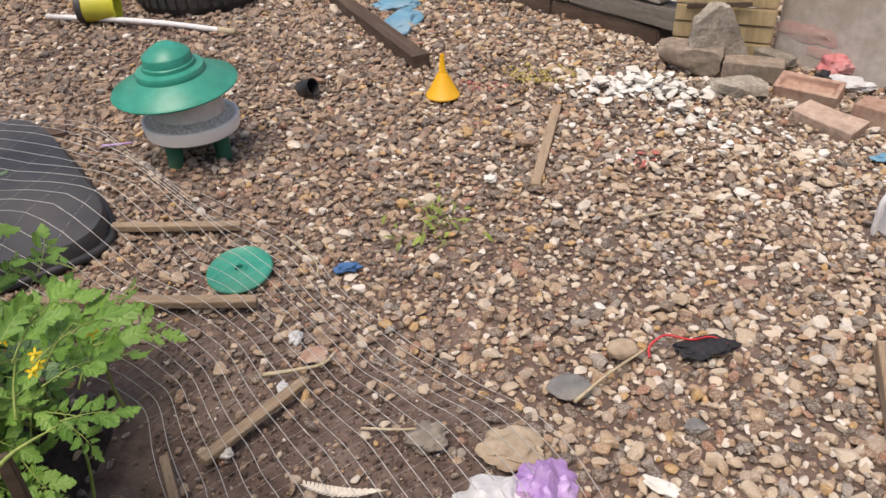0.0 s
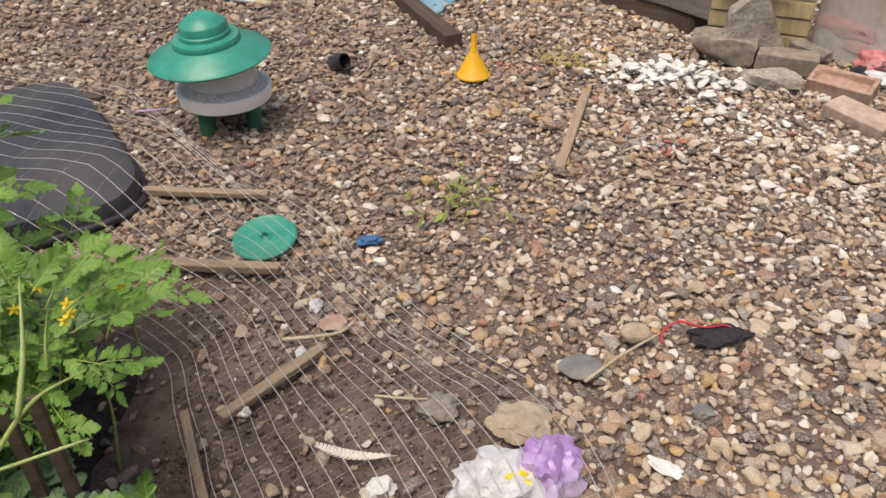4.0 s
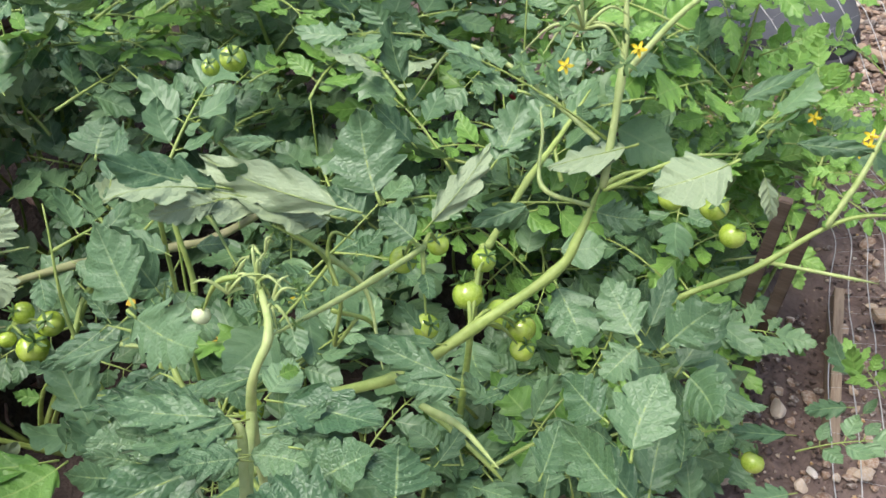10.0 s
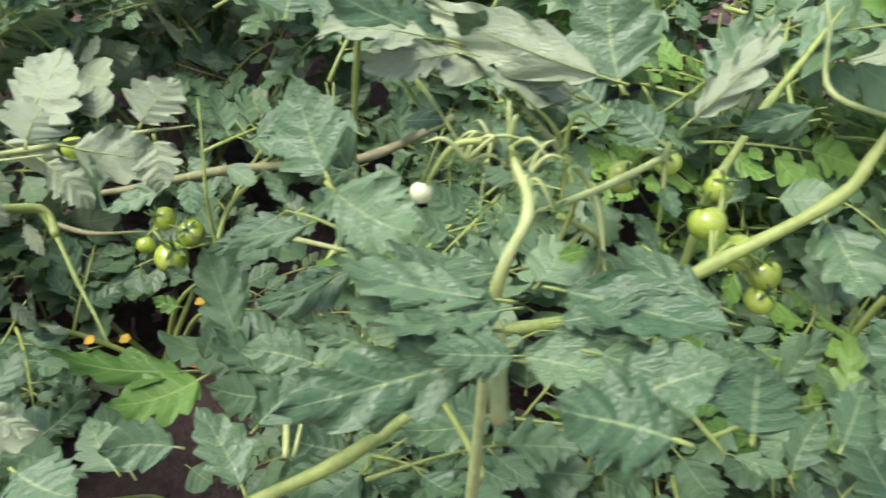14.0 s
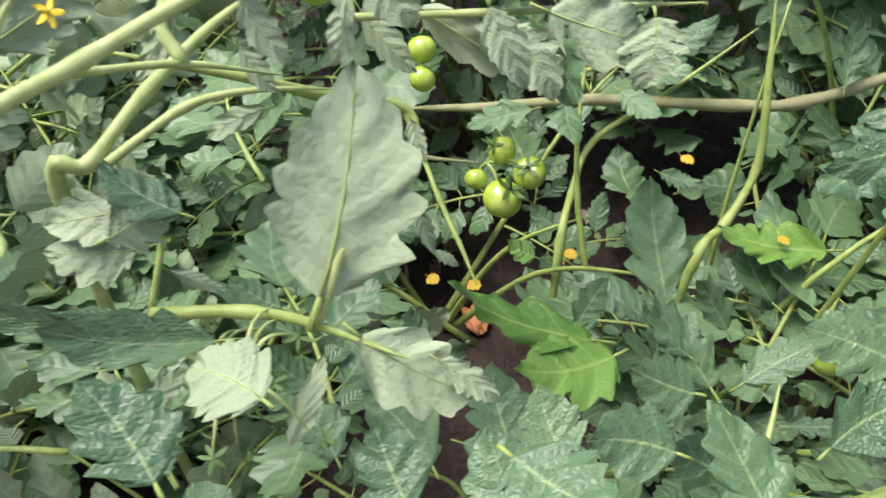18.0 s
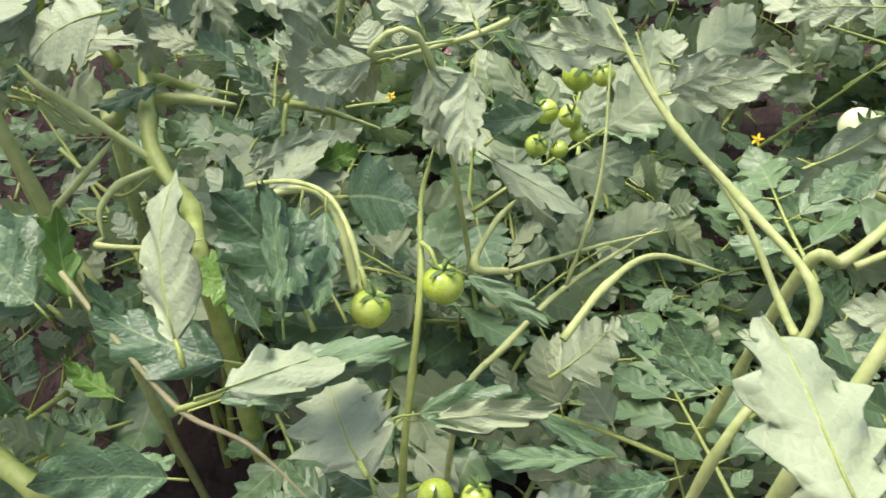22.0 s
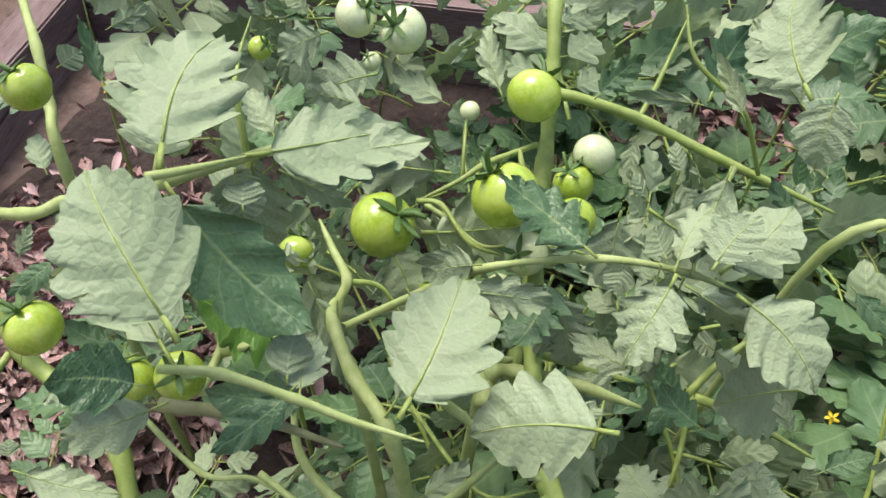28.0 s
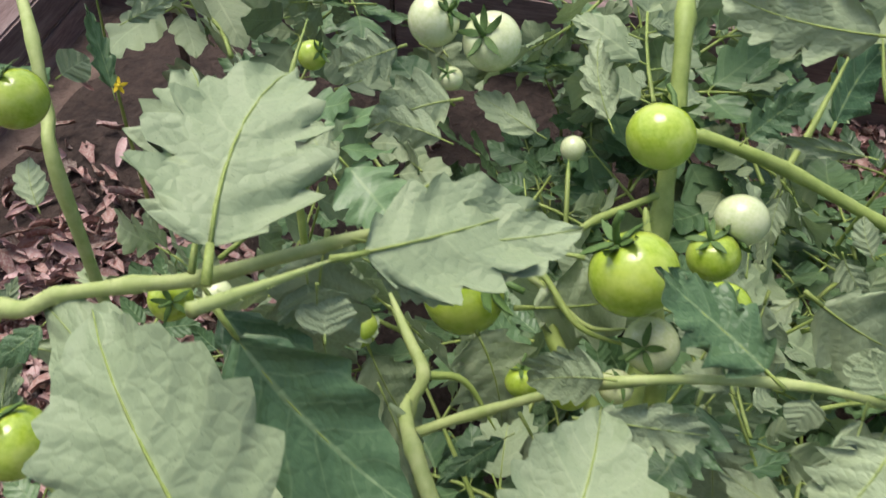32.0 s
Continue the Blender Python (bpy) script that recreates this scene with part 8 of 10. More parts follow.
stem("g", 0.0034, 0.0026, (-1.271, -0.926, 0.477), (-1.306, -0.896, 0.498), (-1.337, -0.859, 0.512))
stem("g", 0.0059, 0.0051, (-1.274, -1.085, 0.513), (-1.314, -1.130, 0.540), (-1.346, -1.148, 0.564))
stem("g", 0.0043, 0.0034, (-1.271, -0.920, 0.475), (-1.264, -0.880, 0.471), (-1.245, -0.828, 0.465))
stem("g", 0.0026, 0.0021, (-1.270, -0.923, 0.475), (-1.230, -0.925, 0.449), (-1.197, -0.932, 0.431))
stem("g", 0.0038, 0.0026, (-1.156, -1.022, 0.474), (-1.133, -1.047, 0.472), (-1.108, -1.056, 0.464), (-1.092, -1.053, 0.445), material="stem_pale")
stem("g", 0.0017, 0.0017, (-1.109, -1.054, 0.464), (-1.105, -1.073, 0.465), (-1.100, -1.061, 0.456), material="stem_pale")
stem("g", 0.0026, 0.0021, (-1.092, -1.053, 0.445), (-1.067, -1.043, 0.460), (-1.059, -0.991, 0.467), (-1.056, -0.949, 0.480), material="stem_pale")
stem("g", 0.0051, 0.0034, (-1.085, -1.043, -0.010), (-1.072, -1.053, 0.228), (-1.073, -1.067, 0.415), (-1.117, -1.124, 0.434), (-1.129, -1.180, 0.448), (-1.148, -1.212, 0.479), (-1.181, -1.222, 0.516), material="stem_pale")
stem("g", 0.0038, 0.0026, (-1.117, -1.124, 0.434), (-1.157, -1.077, 0.477), (-1.185, -1.052, 0.499), material="stem_pale")
stem("g", 0.003, 0.0021, (-1.136, -1.244, 0.445), (-1.115, -1.186, 0.436), (-1.104, -1.141, 0.425), material="stem_pale")
stem("g", 0.0034, 0.0026, (-0.984, -0.812, 0.509), (-0.994, -0.818, 0.493), (-1.028, -0.831, 0.519), (-1.048, -0.843, 0.529), (-1.067, -0.865, 0.525), (-1.070, -0.902, 0.510), (-1.067, -0.922, 0.484), (-1.050, -0.918, 0.464), material="stem_pale")
stem("g", 0.0026, 0.0017, (-1.131, -0.698, -0.010), (-1.107, -0.722, 0.310), (-1.099, -0.769, 0.620), (-1.092, -0.810, 0.625), (-1.123, -0.719, 0.630), material="stem_pale")
stem("g", 0.0038, 0.0034, (-1.340, -0.927, -0.010), (-1.325, -0.904, 0.299), (-1.335, -0.857, 0.599), (-1.353, -0.775, 0.622), (-1.361, -0.727, 0.646), (-1.377, -0.743, 0.667), material="stem_pale")
stem("g", 0.0051, 0.0043, (-1.361, -0.727, 0.646), (-1.332, -0.683, 0.632), material="stem_pale")
leaf("g", (-1.206, -1.139, 0.621), (-1.154, -1.081, 0.579), (-0.677, 0.077, -0.732), 0.75)
leaf("g", (-1.212, -1.114, 0.620), (-1.220, -1.033, 0.619), (-0.887, -0.093, -0.452), 0.63)
leaf("g", (-1.252, -0.980, 0.637), (-1.187, -0.986, 0.600), (-0.482, -0.392, -0.784), 0.63)
leaf("g", (-1.234, -0.965, 0.643), (-1.221, -0.886, 0.605), (-0.897, -0.063, -0.438), 0.57)
leaf("g", (-1.112, -0.776, 0.636), (-1.152, -0.800, 0.686), (-0.796, 0.075, -0.601), 0.88)
leaf("g", (-1.117, -0.733, 0.628), (-1.156, -0.778, 0.682), (-0.869, 0.226, -0.440), 0.69)
leaf("g", (-1.094, -0.802, 0.624), (-1.069, -0.860, 0.616), (-0.772, -0.253, -0.583), 0.75)
leaf("g", (-1.099, -0.773, 0.621), (-1.058, -0.752, 0.572), (-0.791, 0.290, -0.538), 0.63)
leaf("g", (-1.092, -0.810, 0.625), (-1.110, -0.816, 0.645), (-0.736, 0.407, -0.541), 1.29, "small")
leaf("g", (-1.100, -0.791, 0.627), (-1.108, -0.792, 0.637), (-0.763, 0.283, -0.582), 1.45, "small")
leaf("g", (-1.095, -0.793, 0.623), (-1.087, -0.790, 0.613), (-0.776, 0.374, -0.509), 1.45, "small")
leaf("g", (-1.126, -1.175, 0.593), (-1.105, -1.241, 0.591), (0.474, 0.124, 0.872), 0.88)
leaf("g", (-1.128, -1.181, 0.596), (-1.145, -1.197, 0.620), (0.492, 0.523, 0.697), 0.88)
leaf("g", (-1.225, -1.402, 0.573), (-1.211, -1.321, 0.533), (-0.941, -0.004, -0.338), 0.63)
leaf("g", (-1.221, -1.218, 0.587), (-1.167, -1.161, 0.528), (-0.611, -0.211, -0.763), 0.44)
leaf("g", (-0.941, -1.113, 0.408), (-1.021, -1.152, 0.474), (-0.498, -0.334, -0.801), 0.69)
leaf("g", (-0.965, -1.034, 0.484), (-1.013, -1.111, 0.528), (0.263, 0.350, 0.899), 0.75)
leaf("g", (-0.970, -1.018, 0.485), (-1.031, -1.046, 0.527), (0.422, 0.340, 0.840), 0.57, "fresh")
leaf("g", (-1.010, -0.965, 0.436), (-1.041, -0.995, 0.478), (-0.659, -0.291, -0.694), 0.88)
leaf("g", (-1.029, -0.944, 0.450), (-1.023, -0.885, 0.426), (0.622, 0.240, 0.745), 0.69, "fresh")
leaf("g", (-0.929, -0.899, 0.480), (-0.928, -0.985, 0.504), (0.384, 0.252, 0.888), 0.50)
leaf("g", (-0.915, -0.852, 0.524), (-0.997, -0.860, 0.584), (0.584, -0.285, 0.760), 0.28)
leaf("g", (-0.914, -0.863, 0.527), (-0.949, -0.893, 0.544), (0.378, 0.082, 0.922), 0.63)
leaf("g", (-1.153, -0.785, 0.444), (-1.120, -0.835, 0.424), (0.182, -0.259, 0.948), 0.88)
leaf("g", (-1.130, -0.922, 0.461), (-1.169, -0.859, 0.513), (-0.710, 0.131, -0.692), 0.63)
leaf("g", (-1.073, -0.899, 0.453), (-1.065, -0.872, 0.437), (0.462, 0.347, 0.816), 0.88, "fresh")
leaf("g", (-1.121, -0.939, 0.457), (-1.148, -0.964, 0.492), (-0.516, -0.456, -0.724), 0.88)
leaf("g", (-1.255, -0.930, 0.491), (-1.265, -0.969, 0.514), (0.452, 0.364, 0.814), 0.88)
leaf("g", (-1.300, -0.910, 0.518), (-1.290, -0.930, 0.514), (-0.721, -0.230, -0.653), 1.29, "small")
leaf("g", (-1.263, -0.879, 0.499), (-1.273, -0.894, 0.514), (-0.904, 0.270, -0.333), 1.01)
leaf("g", (-1.236, -0.991, 0.475), (-1.269, -1.020, 0.518), (-0.624, -0.335, -0.705), 1.01)
leaf("g", (-1.088, -1.020, 0.447), (-1.101, -1.045, 0.467), (-0.643, -0.246, -0.725), 1.13)
leaf("g", (-1.086, -0.983, 0.433), (-1.122, -0.981, 0.470), (-0.694, 0.218, -0.687), 1.01)
leaf("g", (-1.146, -0.695, 0.499), (-1.138, -0.654, 0.477), (-0.781, -0.170, -0.601), 0.63)
leaf("g", (-1.226, -0.828, 0.474), (-1.248, -0.793, 0.487), (0.418, -0.074, 0.905), 0.75)
leaf("g", (-1.157, -0.684, 0.537), (-1.173, -0.708, 0.561), (-0.898, 0.384, -0.214), 0.75)
leaf("g", (-1.145, -1.118, 0.447), (-1.173, -1.078, 0.464), (-0.546, -0.026, -0.837), 0.75)
leaf("g", (-1.077, -1.234, 0.380), (-1.107, -1.262, 0.420), (-0.733, -0.159, -0.661), 0.75)
leaf("g", (-1.080, -1.137, 0.413), (-1.074, -1.200, 0.426), (-0.655, -0.212, -0.725), 0.75)

# plant with the thick bent stem over the litter
stem("h", 0.0098, 0.0059, (-0.938, -1.054, -0.010), (-0.924, -1.064, 0.175), (-0.922, -1.080, 0.318), (-0.945, -1.123, 0.327), (-0.991, -1.209, 0.341), (-1.015, -1.270, 0.355), (-1.082, -1.337, 0.387), (-1.137, -1.375, 0.427), (-1.159, -1.417, 0.448), (-1.180, -1.476, 0.473), (-1.220, -1.519, 0.529), (-1.273, -1.522, 0.586), (-1.350, -1.576, 0.609), (-1.406, -1.586, 0.677))
stem("h", 0.0047, 0.0034, (-1.137, -1.375, 0.427), (-1.157, -1.365, 0.460), (-1.166, -1.341, 0.477))
stem("h", 0.0034, 0.0026, (-1.175, -1.484, 0.470), (-1.141, -1.506, 0.441))
stem("h", 0.0026, 0.0017, (-1.156, -1.356, 0.456), (-1.128, -1.291, 0.437), (-1.132, -1.243, 0.441), (-1.112, -1.174, 0.429), material="stem_pale")
stem("h", 0.0026, 0.0017, (-1.038, -1.293, 0.366), (-1.048, -1.278, 0.378), (-1.063, -1.278, 0.394), (-1.104, -1.236, 0.424))
stem("h", 0.003, 0.0021, (-1.016, -1.269, 0.356), (-0.984, -1.288, 0.358))
stem("h", 0.0034, 0.0026, (-0.926, -1.423, -0.010), (-0.912, -1.399, 0.186), (-0.924, -1.353, 0.373), (-0.941, -1.287, 0.371), (-0.929, -1.213, 0.366), (-0.913, -1.166, 0.365), material="stem_pale")
tomato("h", (-1.154, -1.346, 0.510), 0.0387)
truss("h", (-1.154, -1.385, 0.463), (-1.154, -1.346, 0.510))
tomato("h", (-1.152, -1.296, 0.538), 0.0371)
truss("h", (-1.165, -1.343, 0.477), (-1.152, -1.296, 0.538))
tomato("h", (-1.204, -1.358, 0.537), 0.0331)
tomato("h", (-1.270, -1.250, 0.560), 0.0280)
tomato("h", (-1.264, -1.340, 0.566), 0.0193, "tomato_pale")
tomato("g", (-1.316, -1.040, 0.604), 0.0329)
tomato("g", (-1.273, -1.115, 0.552), 0.0305)
tomato("g", (-1.281, -1.087, 0.552), 0.0218, "tomato_pale")
leaf("h", (-1.163, -1.460, 0.480), (-1.214, -1.472, 0.538), (-0.621, -0.452, -0.640), 0.44)
leaf("h", (-1.014, -1.398, 0.423), (-1.012, -1.309, 0.393), (-0.257, -0.304, -0.918), 0.50)
leaf("h", (-1.092, -1.436, 0.442), (-1.088, -1.351, 0.427), (-0.531, -0.123, -0.839), 0.63)
leaf("h", (-1.210, -1.465, 0.532), (-1.222, -1.390, 0.521), (-0.528, -0.205, -0.824), 0.63)
leaf("h", (-1.097, -1.438, 0.448), (-1.107, -1.444, 0.460), (-0.570, -0.439, -0.695), 1.29, "small")
leaf("h", (-0.936, -1.280, 0.364), (-0.908, -1.226, 0.348), (0.116, 0.226, 0.967), 0.63)
leaf("h", (-0.917, -1.309, 0.353), (-0.878, -1.300, 0.338), (0.264, 0.353, 0.898), 0.75, "fresh")
leaf("h", (-1.139, -1.324, 0.503), (-1.152, -1.341, 0.522), (-0.489, -0.456, -0.743), 0.50)
leaf("h", (-1.209, -1.460, 0.558), (-1.230, -1.456, 0.579), (-0.602, -0.638, -0.481), 0.75)
leaf("h", (-1.215, -1.319, 0.552), (-1.205, -1.292, 0.533), (-0.720, -0.201, -0.664), 0.88)

# fruit-laden plant
stem("i", 0.0072, 0.0055, (-1.250, -1.068, 0.477), (-1.325, -1.066, 0.501), (-1.423, -1.075, 0.561), (-1.480, -1.082, 0.611), (-1.532, -1.091, 0.658), (-1.628, -1.094, 0.648), (-1.695, -1.106, 0.682))
stem("i", 0.0047, 0.0043, (-1.468, -1.081, 0.600), (-1.457, -1.066, 0.615), (-1.456, -1.004, 0.603), (-1.436, -0.920, 0.585), (-1.426, -0.831, 0.560))
stem("i", 0.0068, 0.0051, (-1.252, -1.112, -0.010), (-1.238, -1.102, 0.262), (-1.237, -1.086, 0.476), (-1.249, -1.065, 0.489), (-1.247, -1.010, 0.491), (-1.240, -0.965, 0.491), material="stem_pale")
stem("i", 0.0085, 0.0068, (-1.218, -1.083, 0.479), (-1.247, -1.087, 0.491), (-1.262, -1.069, 0.488), material="stem_pale")
stem("i", 0.0047, 0.003, (-1.196, -1.153, -0.010), (-1.184, -1.161, 0.287), (-1.187, -1.174, 0.521), (-1.209, -1.196, 0.531), (-1.230, -1.203, 0.551), (-1.247, -1.199, 0.565), (-1.268, -1.217, 0.572), (-1.289, -1.235, 0.581), material="stem_pale")
stem("i", 0.0032, 0.0017, (-1.219, -1.199, 0.540), (-1.233, -1.165, 0.559), (-1.243, -1.098, 0.610), (-1.254, -1.018, 0.631), (-1.260, -0.958, 0.626), (-1.256, -0.918, 0.616), (-1.250, -0.874, 0.603), material="stem_pale")
stem("i", 0.0026, 0.0017, (-1.247, -1.199, 0.564), (-1.256, -1.176, 0.554), (-1.245, -1.152, 0.528))
stem("i", 0.0038, 0.0026, (-1.184, -1.474, 0.636), (-1.152, -1.360, 0.685), (-1.160, -1.336, 0.693), (-1.169, -1.303, 0.702), (-1.179, -1.275, 0.706), (-1.207, -1.219, 0.720), (-1.223, -1.185, 0.727), material="stem_pale")
stem("i", 0.0021, 0.0017, (-1.427, -0.898, 0.586), (-1.426, -0.926, 0.644), (-1.431, -0.972, 0.682), (-1.459, -0.986, 0.709))
stem("i", 0.0026, 0.0021, (-1.456, -1.002, 0.603), (-1.480, -0.992, 0.622), (-1.530, -0.976, 0.662))
stem("i", 0.0047, 0.0043, (-1.102, -1.272, 0.586), (-1.110, -1.217, 0.583), (-1.110, -1.156, 0.572), material="woody")
stem("i", 0.0043, 0.0034, (-1.159, -1.292, 0.505), (-1.198, -1.292, 0.512), (-1.206, -1.298, 0.520), material="stem_pale")
stem("i", 0.0043, 0.0034, (-1.195, -1.291, 0.510), (-1.198, -1.270, 0.521), material="stem_pale")
stem("i", 0.0051, 0.0043, (-1.299, -1.472, -0.010), (-1.299, -1.485, 0.270), (-1.339, -1.511, 0.539), (-1.376, -1.535, 0.575), (-1.412, -1.558, 0.611), (-1.480, -1.616, 0.625), (-1.523, -1.638, 0.667), material="stem_pale")
stem("i", 0.0026, 0.0017, (-1.266, -1.268, -0.010), (-1.268, -1.279, 0.319), (-1.311, -1.299, 0.637), (-1.362, -1.323, 0.659), (-1.411, -1.330, 0.676))
stem("i", 0.0026, 0.0021, (-1.420, -1.083, 0.586), (-1.383, -1.120, 0.587), (-1.358, -1.140, 0.583), (-1.339, -1.169, 0.572))
stem("i", 0.0019, 0.0015, (-1.369, -1.138, 0.579), (-1.415, -1.146, 0.593))
stem("i", 0.0024, 0.0019, (-1.339, -1.169, 0.572), (-1.334, -1.147, 0.577), (-1.310, -1.117, 0.564), (-1.309, -1.081, 0.557))
stem("i", 0.0026, 0.0017, (-1.426, -0.918, 0.589), (-1.306, -0.952, 0.625), (-1.266, -0.955, 0.617), material="stem_pale")
tomato("i", (-1.433, -1.092, 0.626), 0.0470, "tomato", (60, 10))
tomato("i", (-1.384, -1.034, 0.613), 0.0343, "tomato_pale", (20, 120))
tomato("i", (-1.436, -1.147, 0.598), 0.0182, "tomato_pale", (140, 0))

tomato("i", (-1.318, -1.193, 0.558), 0.0559, "tomato", (-20, 38))
tomato("i", (-1.322, -1.094, 0.610), 0.0538, "tomato", (10, -40))
tomato("i", (-1.363, -1.046, 0.598), 0.0336)
tomato("i", (-1.307, -1.072, 0.567), 0.0352, "tomato_pale")
tomato("i", (-1.287, -1.143, 0.522), 0.0235)
tomato("i", (-1.256, -1.087, 0.552), 0.0155, "tomato_pale")
tomato("i", (-1.484, -1.221, 0.639), 0.0433, "tomato_pale")
tomato("i", (-1.484, -1.265, 0.647), 0.0389, "tomato_pale")
tomato("i", (-1.457, -1.243, 0.620), 0.0177, "tomato_pale")
tomato("i", (-1.214, -1.330, 0.626), 0.0239)
tomato("i", (-1.443, -1.344, 0.626), 0.0221)
tomato("i", (-1.314, -1.487, 0.645), 0.0398)
tomato("i", (-1.129, -1.375, 0.598), 0.0383)
leaf("i", (-1.206, -1.221, 0.719), (-1.223, -1.124, 0.723), (-0.768, -0.109, -0.631), 0.69)
leaf("i", (-1.214, -1.220, 0.699), (-1.220, -1.174, 0.670), (-0.821, -0.377, -0.429), 0.63)
leaf("i", (-1.173, -1.277, 0.714), (-1.264, -1.295, 0.769), (-0.340, -0.570, -0.748), 0.91)
leaf("i", (-1.087, -1.233, 0.659), (-1.163, -1.328, 0.728), (-0.276, -0.410, -0.869), 0.57)
leaf("i", (-1.187, -1.285, 0.688), (-1.148, -1.206, 0.613), (0.413, 0.512, 0.754), 0.63)
leaf("i", (-1.197, -1.239, 0.702), (-1.178, -1.229, 0.684), (-0.483, -0.442, -0.756), 1.37, "small")
leaf("i", (-1.126, -1.195, 0.566), (-1.159, -1.213, 0.598), (-0.392, -0.568, -0.724), 0.69)
leaf("i", (-1.130, -1.132, 0.584), (-1.205, -1.096, 0.643), (-0.624, -0.018, -0.782), 0.63)
leaf("i", (-1.247, -1.097, 0.613), (-1.245, -1.148, 0.607), (-0.671, 0.061, -0.739), 0.57)
leaf("i", (-1.261, -1.019, 0.624), (-1.288, -1.089, 0.660), (0.409, 0.288, 0.866), 0.63)
leaf("i", (-1.257, -0.962, 0.624), (-1.194, -0.981, 0.587), (-0.444, 0.219, -0.869), 0.69)
leaf("i", (-1.264, -0.939, 0.626), (-1.307, -0.894, 0.655), (-0.559, 0.001, -0.829), 0.82)
leaf("i", (-1.255, -0.916, 0.615), (-1.220, -0.870, 0.576), (-0.759, 0.027, -0.650), 0.75)
leaf("i", (-1.260, -0.974, 0.629), (-1.278, -0.981, 0.646), (-0.671, 0.568, -0.477), 1.29, "small")
leaf("i", (-1.252, -0.959, 0.632), (-1.301, -0.964, 0.675), (-0.622, 0.421, -0.660), 0.38)
leaf("i", (-1.284, -1.032, 0.566), (-1.237, -1.059, 0.530), (-0.567, 0.103, -0.817), 0.75)
leaf("i", (-1.232, -1.023, 0.520), (-1.194, -1.084, 0.498), (0.312, -0.145, 0.939), 0.50)
leaf("i", (-1.131, -1.078, 0.603), (-1.160, -0.999, 0.614), (-0.248, 0.044, -0.968), 0.63)
leaf("i", (-1.374, -0.895, 0.686), (-1.410, -0.951, 0.727), (-0.843, 0.168, -0.511), 0.82)
leaf("i", (-1.434, -1.042, 0.631), (-1.472, -1.012, 0.658), (0.670, 0.207, 0.713), 0.88)
leaf("i", (-1.459, -1.121, 0.600), (-1.505, -1.166, 0.647), (-0.803, 0.262, -0.535), 0.69)
leaf("i", (-1.386, -1.222, 0.622), (-1.397, -1.293, 0.631), (-0.736, 0.028, -0.676), 0.63)
leaf("i", (-1.443, -1.167, 0.595), (-1.456, -1.229, 0.617), (-0.657, -0.126, -0.743), 0.63)
leaf("i", (-1.314, -1.273, 0.635), (-1.339, -1.309, 0.664), (-0.639, -0.162, -0.752), 0.75)
leaf("i", (-1.255, -1.002, 0.630), (-1.238, -1.003, 0.615), (-0.662, -0.037, -0.748), 1.29, "small")
leaf("i", (-1.262, -0.942, 0.625), (-1.242, -0.931, 0.606), (-0.703, 0.587, -0.400), 1.29, "small")
leaf("i", (-1.377, -0.978, 0.570), (-1.347, -1.012, 0.551), (-0.392, 0.160, -0.906), 0.63)
leaf("i", (-1.402, -0.963, 0.589), (-1.379, -0.941, 0.565), (-0.779, 0.150, -0.609), 0.88)
leaf("i", (-1.445, -1.001, 0.593), (-1.414, -1.007, 0.568), (-0.591, 0.202, -0.781), 0.75)
leaf("i", (-1.451, -0.954, 0.630), (-1.442, -1.019, 0.634), (-0.942, -0.149, -0.300), 0.38)
leaf("i", (-1.404, -0.927, 0.651), (-1.442, -0.960, 0.690), (-0.802, 0.363, -0.474), 0.50)
leaf("i", (-1.262, -1.232, 0.530), (-1.219, -1.233, 0.493), (-0.635, -0.248, -0.731), 0.50)
leaf("i", (-1.247, -1.256, 0.574), (-1.275, -1.228, 0.567), (-0.398, -0.576, -0.714), 0.88)
leaf("i", (-1.144, -1.298, 0.573), (-1.158, -1.302, 0.586), (-0.317, -0.755, -0.574), 1.45, "small")
leaf("i", (-1.315, -1.451, 0.668), (-1.330, -1.436, 0.678), (-0.768, -0.553, -0.323), 1.29, "small")
leaf("i", (-1.275, -0.932, 0.474), (-1.240, -0.948, 0.447), (0.546, -0.184, 0.817), 0.75)
leaf("i", (-1.254, -0.875, 0.513), (-1.235, -0.863, 0.494), (-0.691, -0.048, -0.721), 0.88)
leaf("i", (-1.274, -0.926, 0.539), (-1.261, -0.873, 0.518), (-0.415, -0.245, -0.876), 0.75)
leaf("i", (-1.093, -1.302, 0.610), (-1.091, -1.337, 0.615), (-0.535, -0.149, -0.831), 0.50)
leaf("i", (-1.156, -1.257, 0.549), (-1.130, -1.224, 0.535), (-0.226, -0.224, -0.948), 0.63)
leaf("i", (-1.236, -1.140, 0.545), (-1.215, -1.178, 0.507), (0.593, -0.381, 0.709), 0.50)
leaf("i", (-1.383, -1.475, 0.597), (-1.426, -1.508, 0.641), (0.465, 0.427, 0.775), 0.44)
flower("i", (-1.271, -0.818, 0.486), 0.0115, (0.521, -0.345, 0.781))
flower("i", (-1.474, -1.549, 0.528), 0.0153, (0.625, 0.553, 0.551))
flower("g", (-1.285, -0.856, 0.496), 0.0106, (0.739, -0.197, 0.644))
leaf("h", (-1.066, -1.229, 0.704), (-1.037, -1.290, 0.690), (-0.428, 0.004, -0.904), 0.63)
leaf("h", (-1.057, -1.216, 0.680), (-1.021, -1.278, 0.660), (-0.510, -0.019, -0.860), 0.63)
leaf("i", (-1.093, -1.166, 0.662), (-1.054, -1.195, 0.634), (0.544, -0.075, 0.836), 0.63)
leaf("i", (-1.250, -0.976, 0.604), (-1.205, -0.981, 0.566), (-0.530, 0.490, -0.692), 0.75)
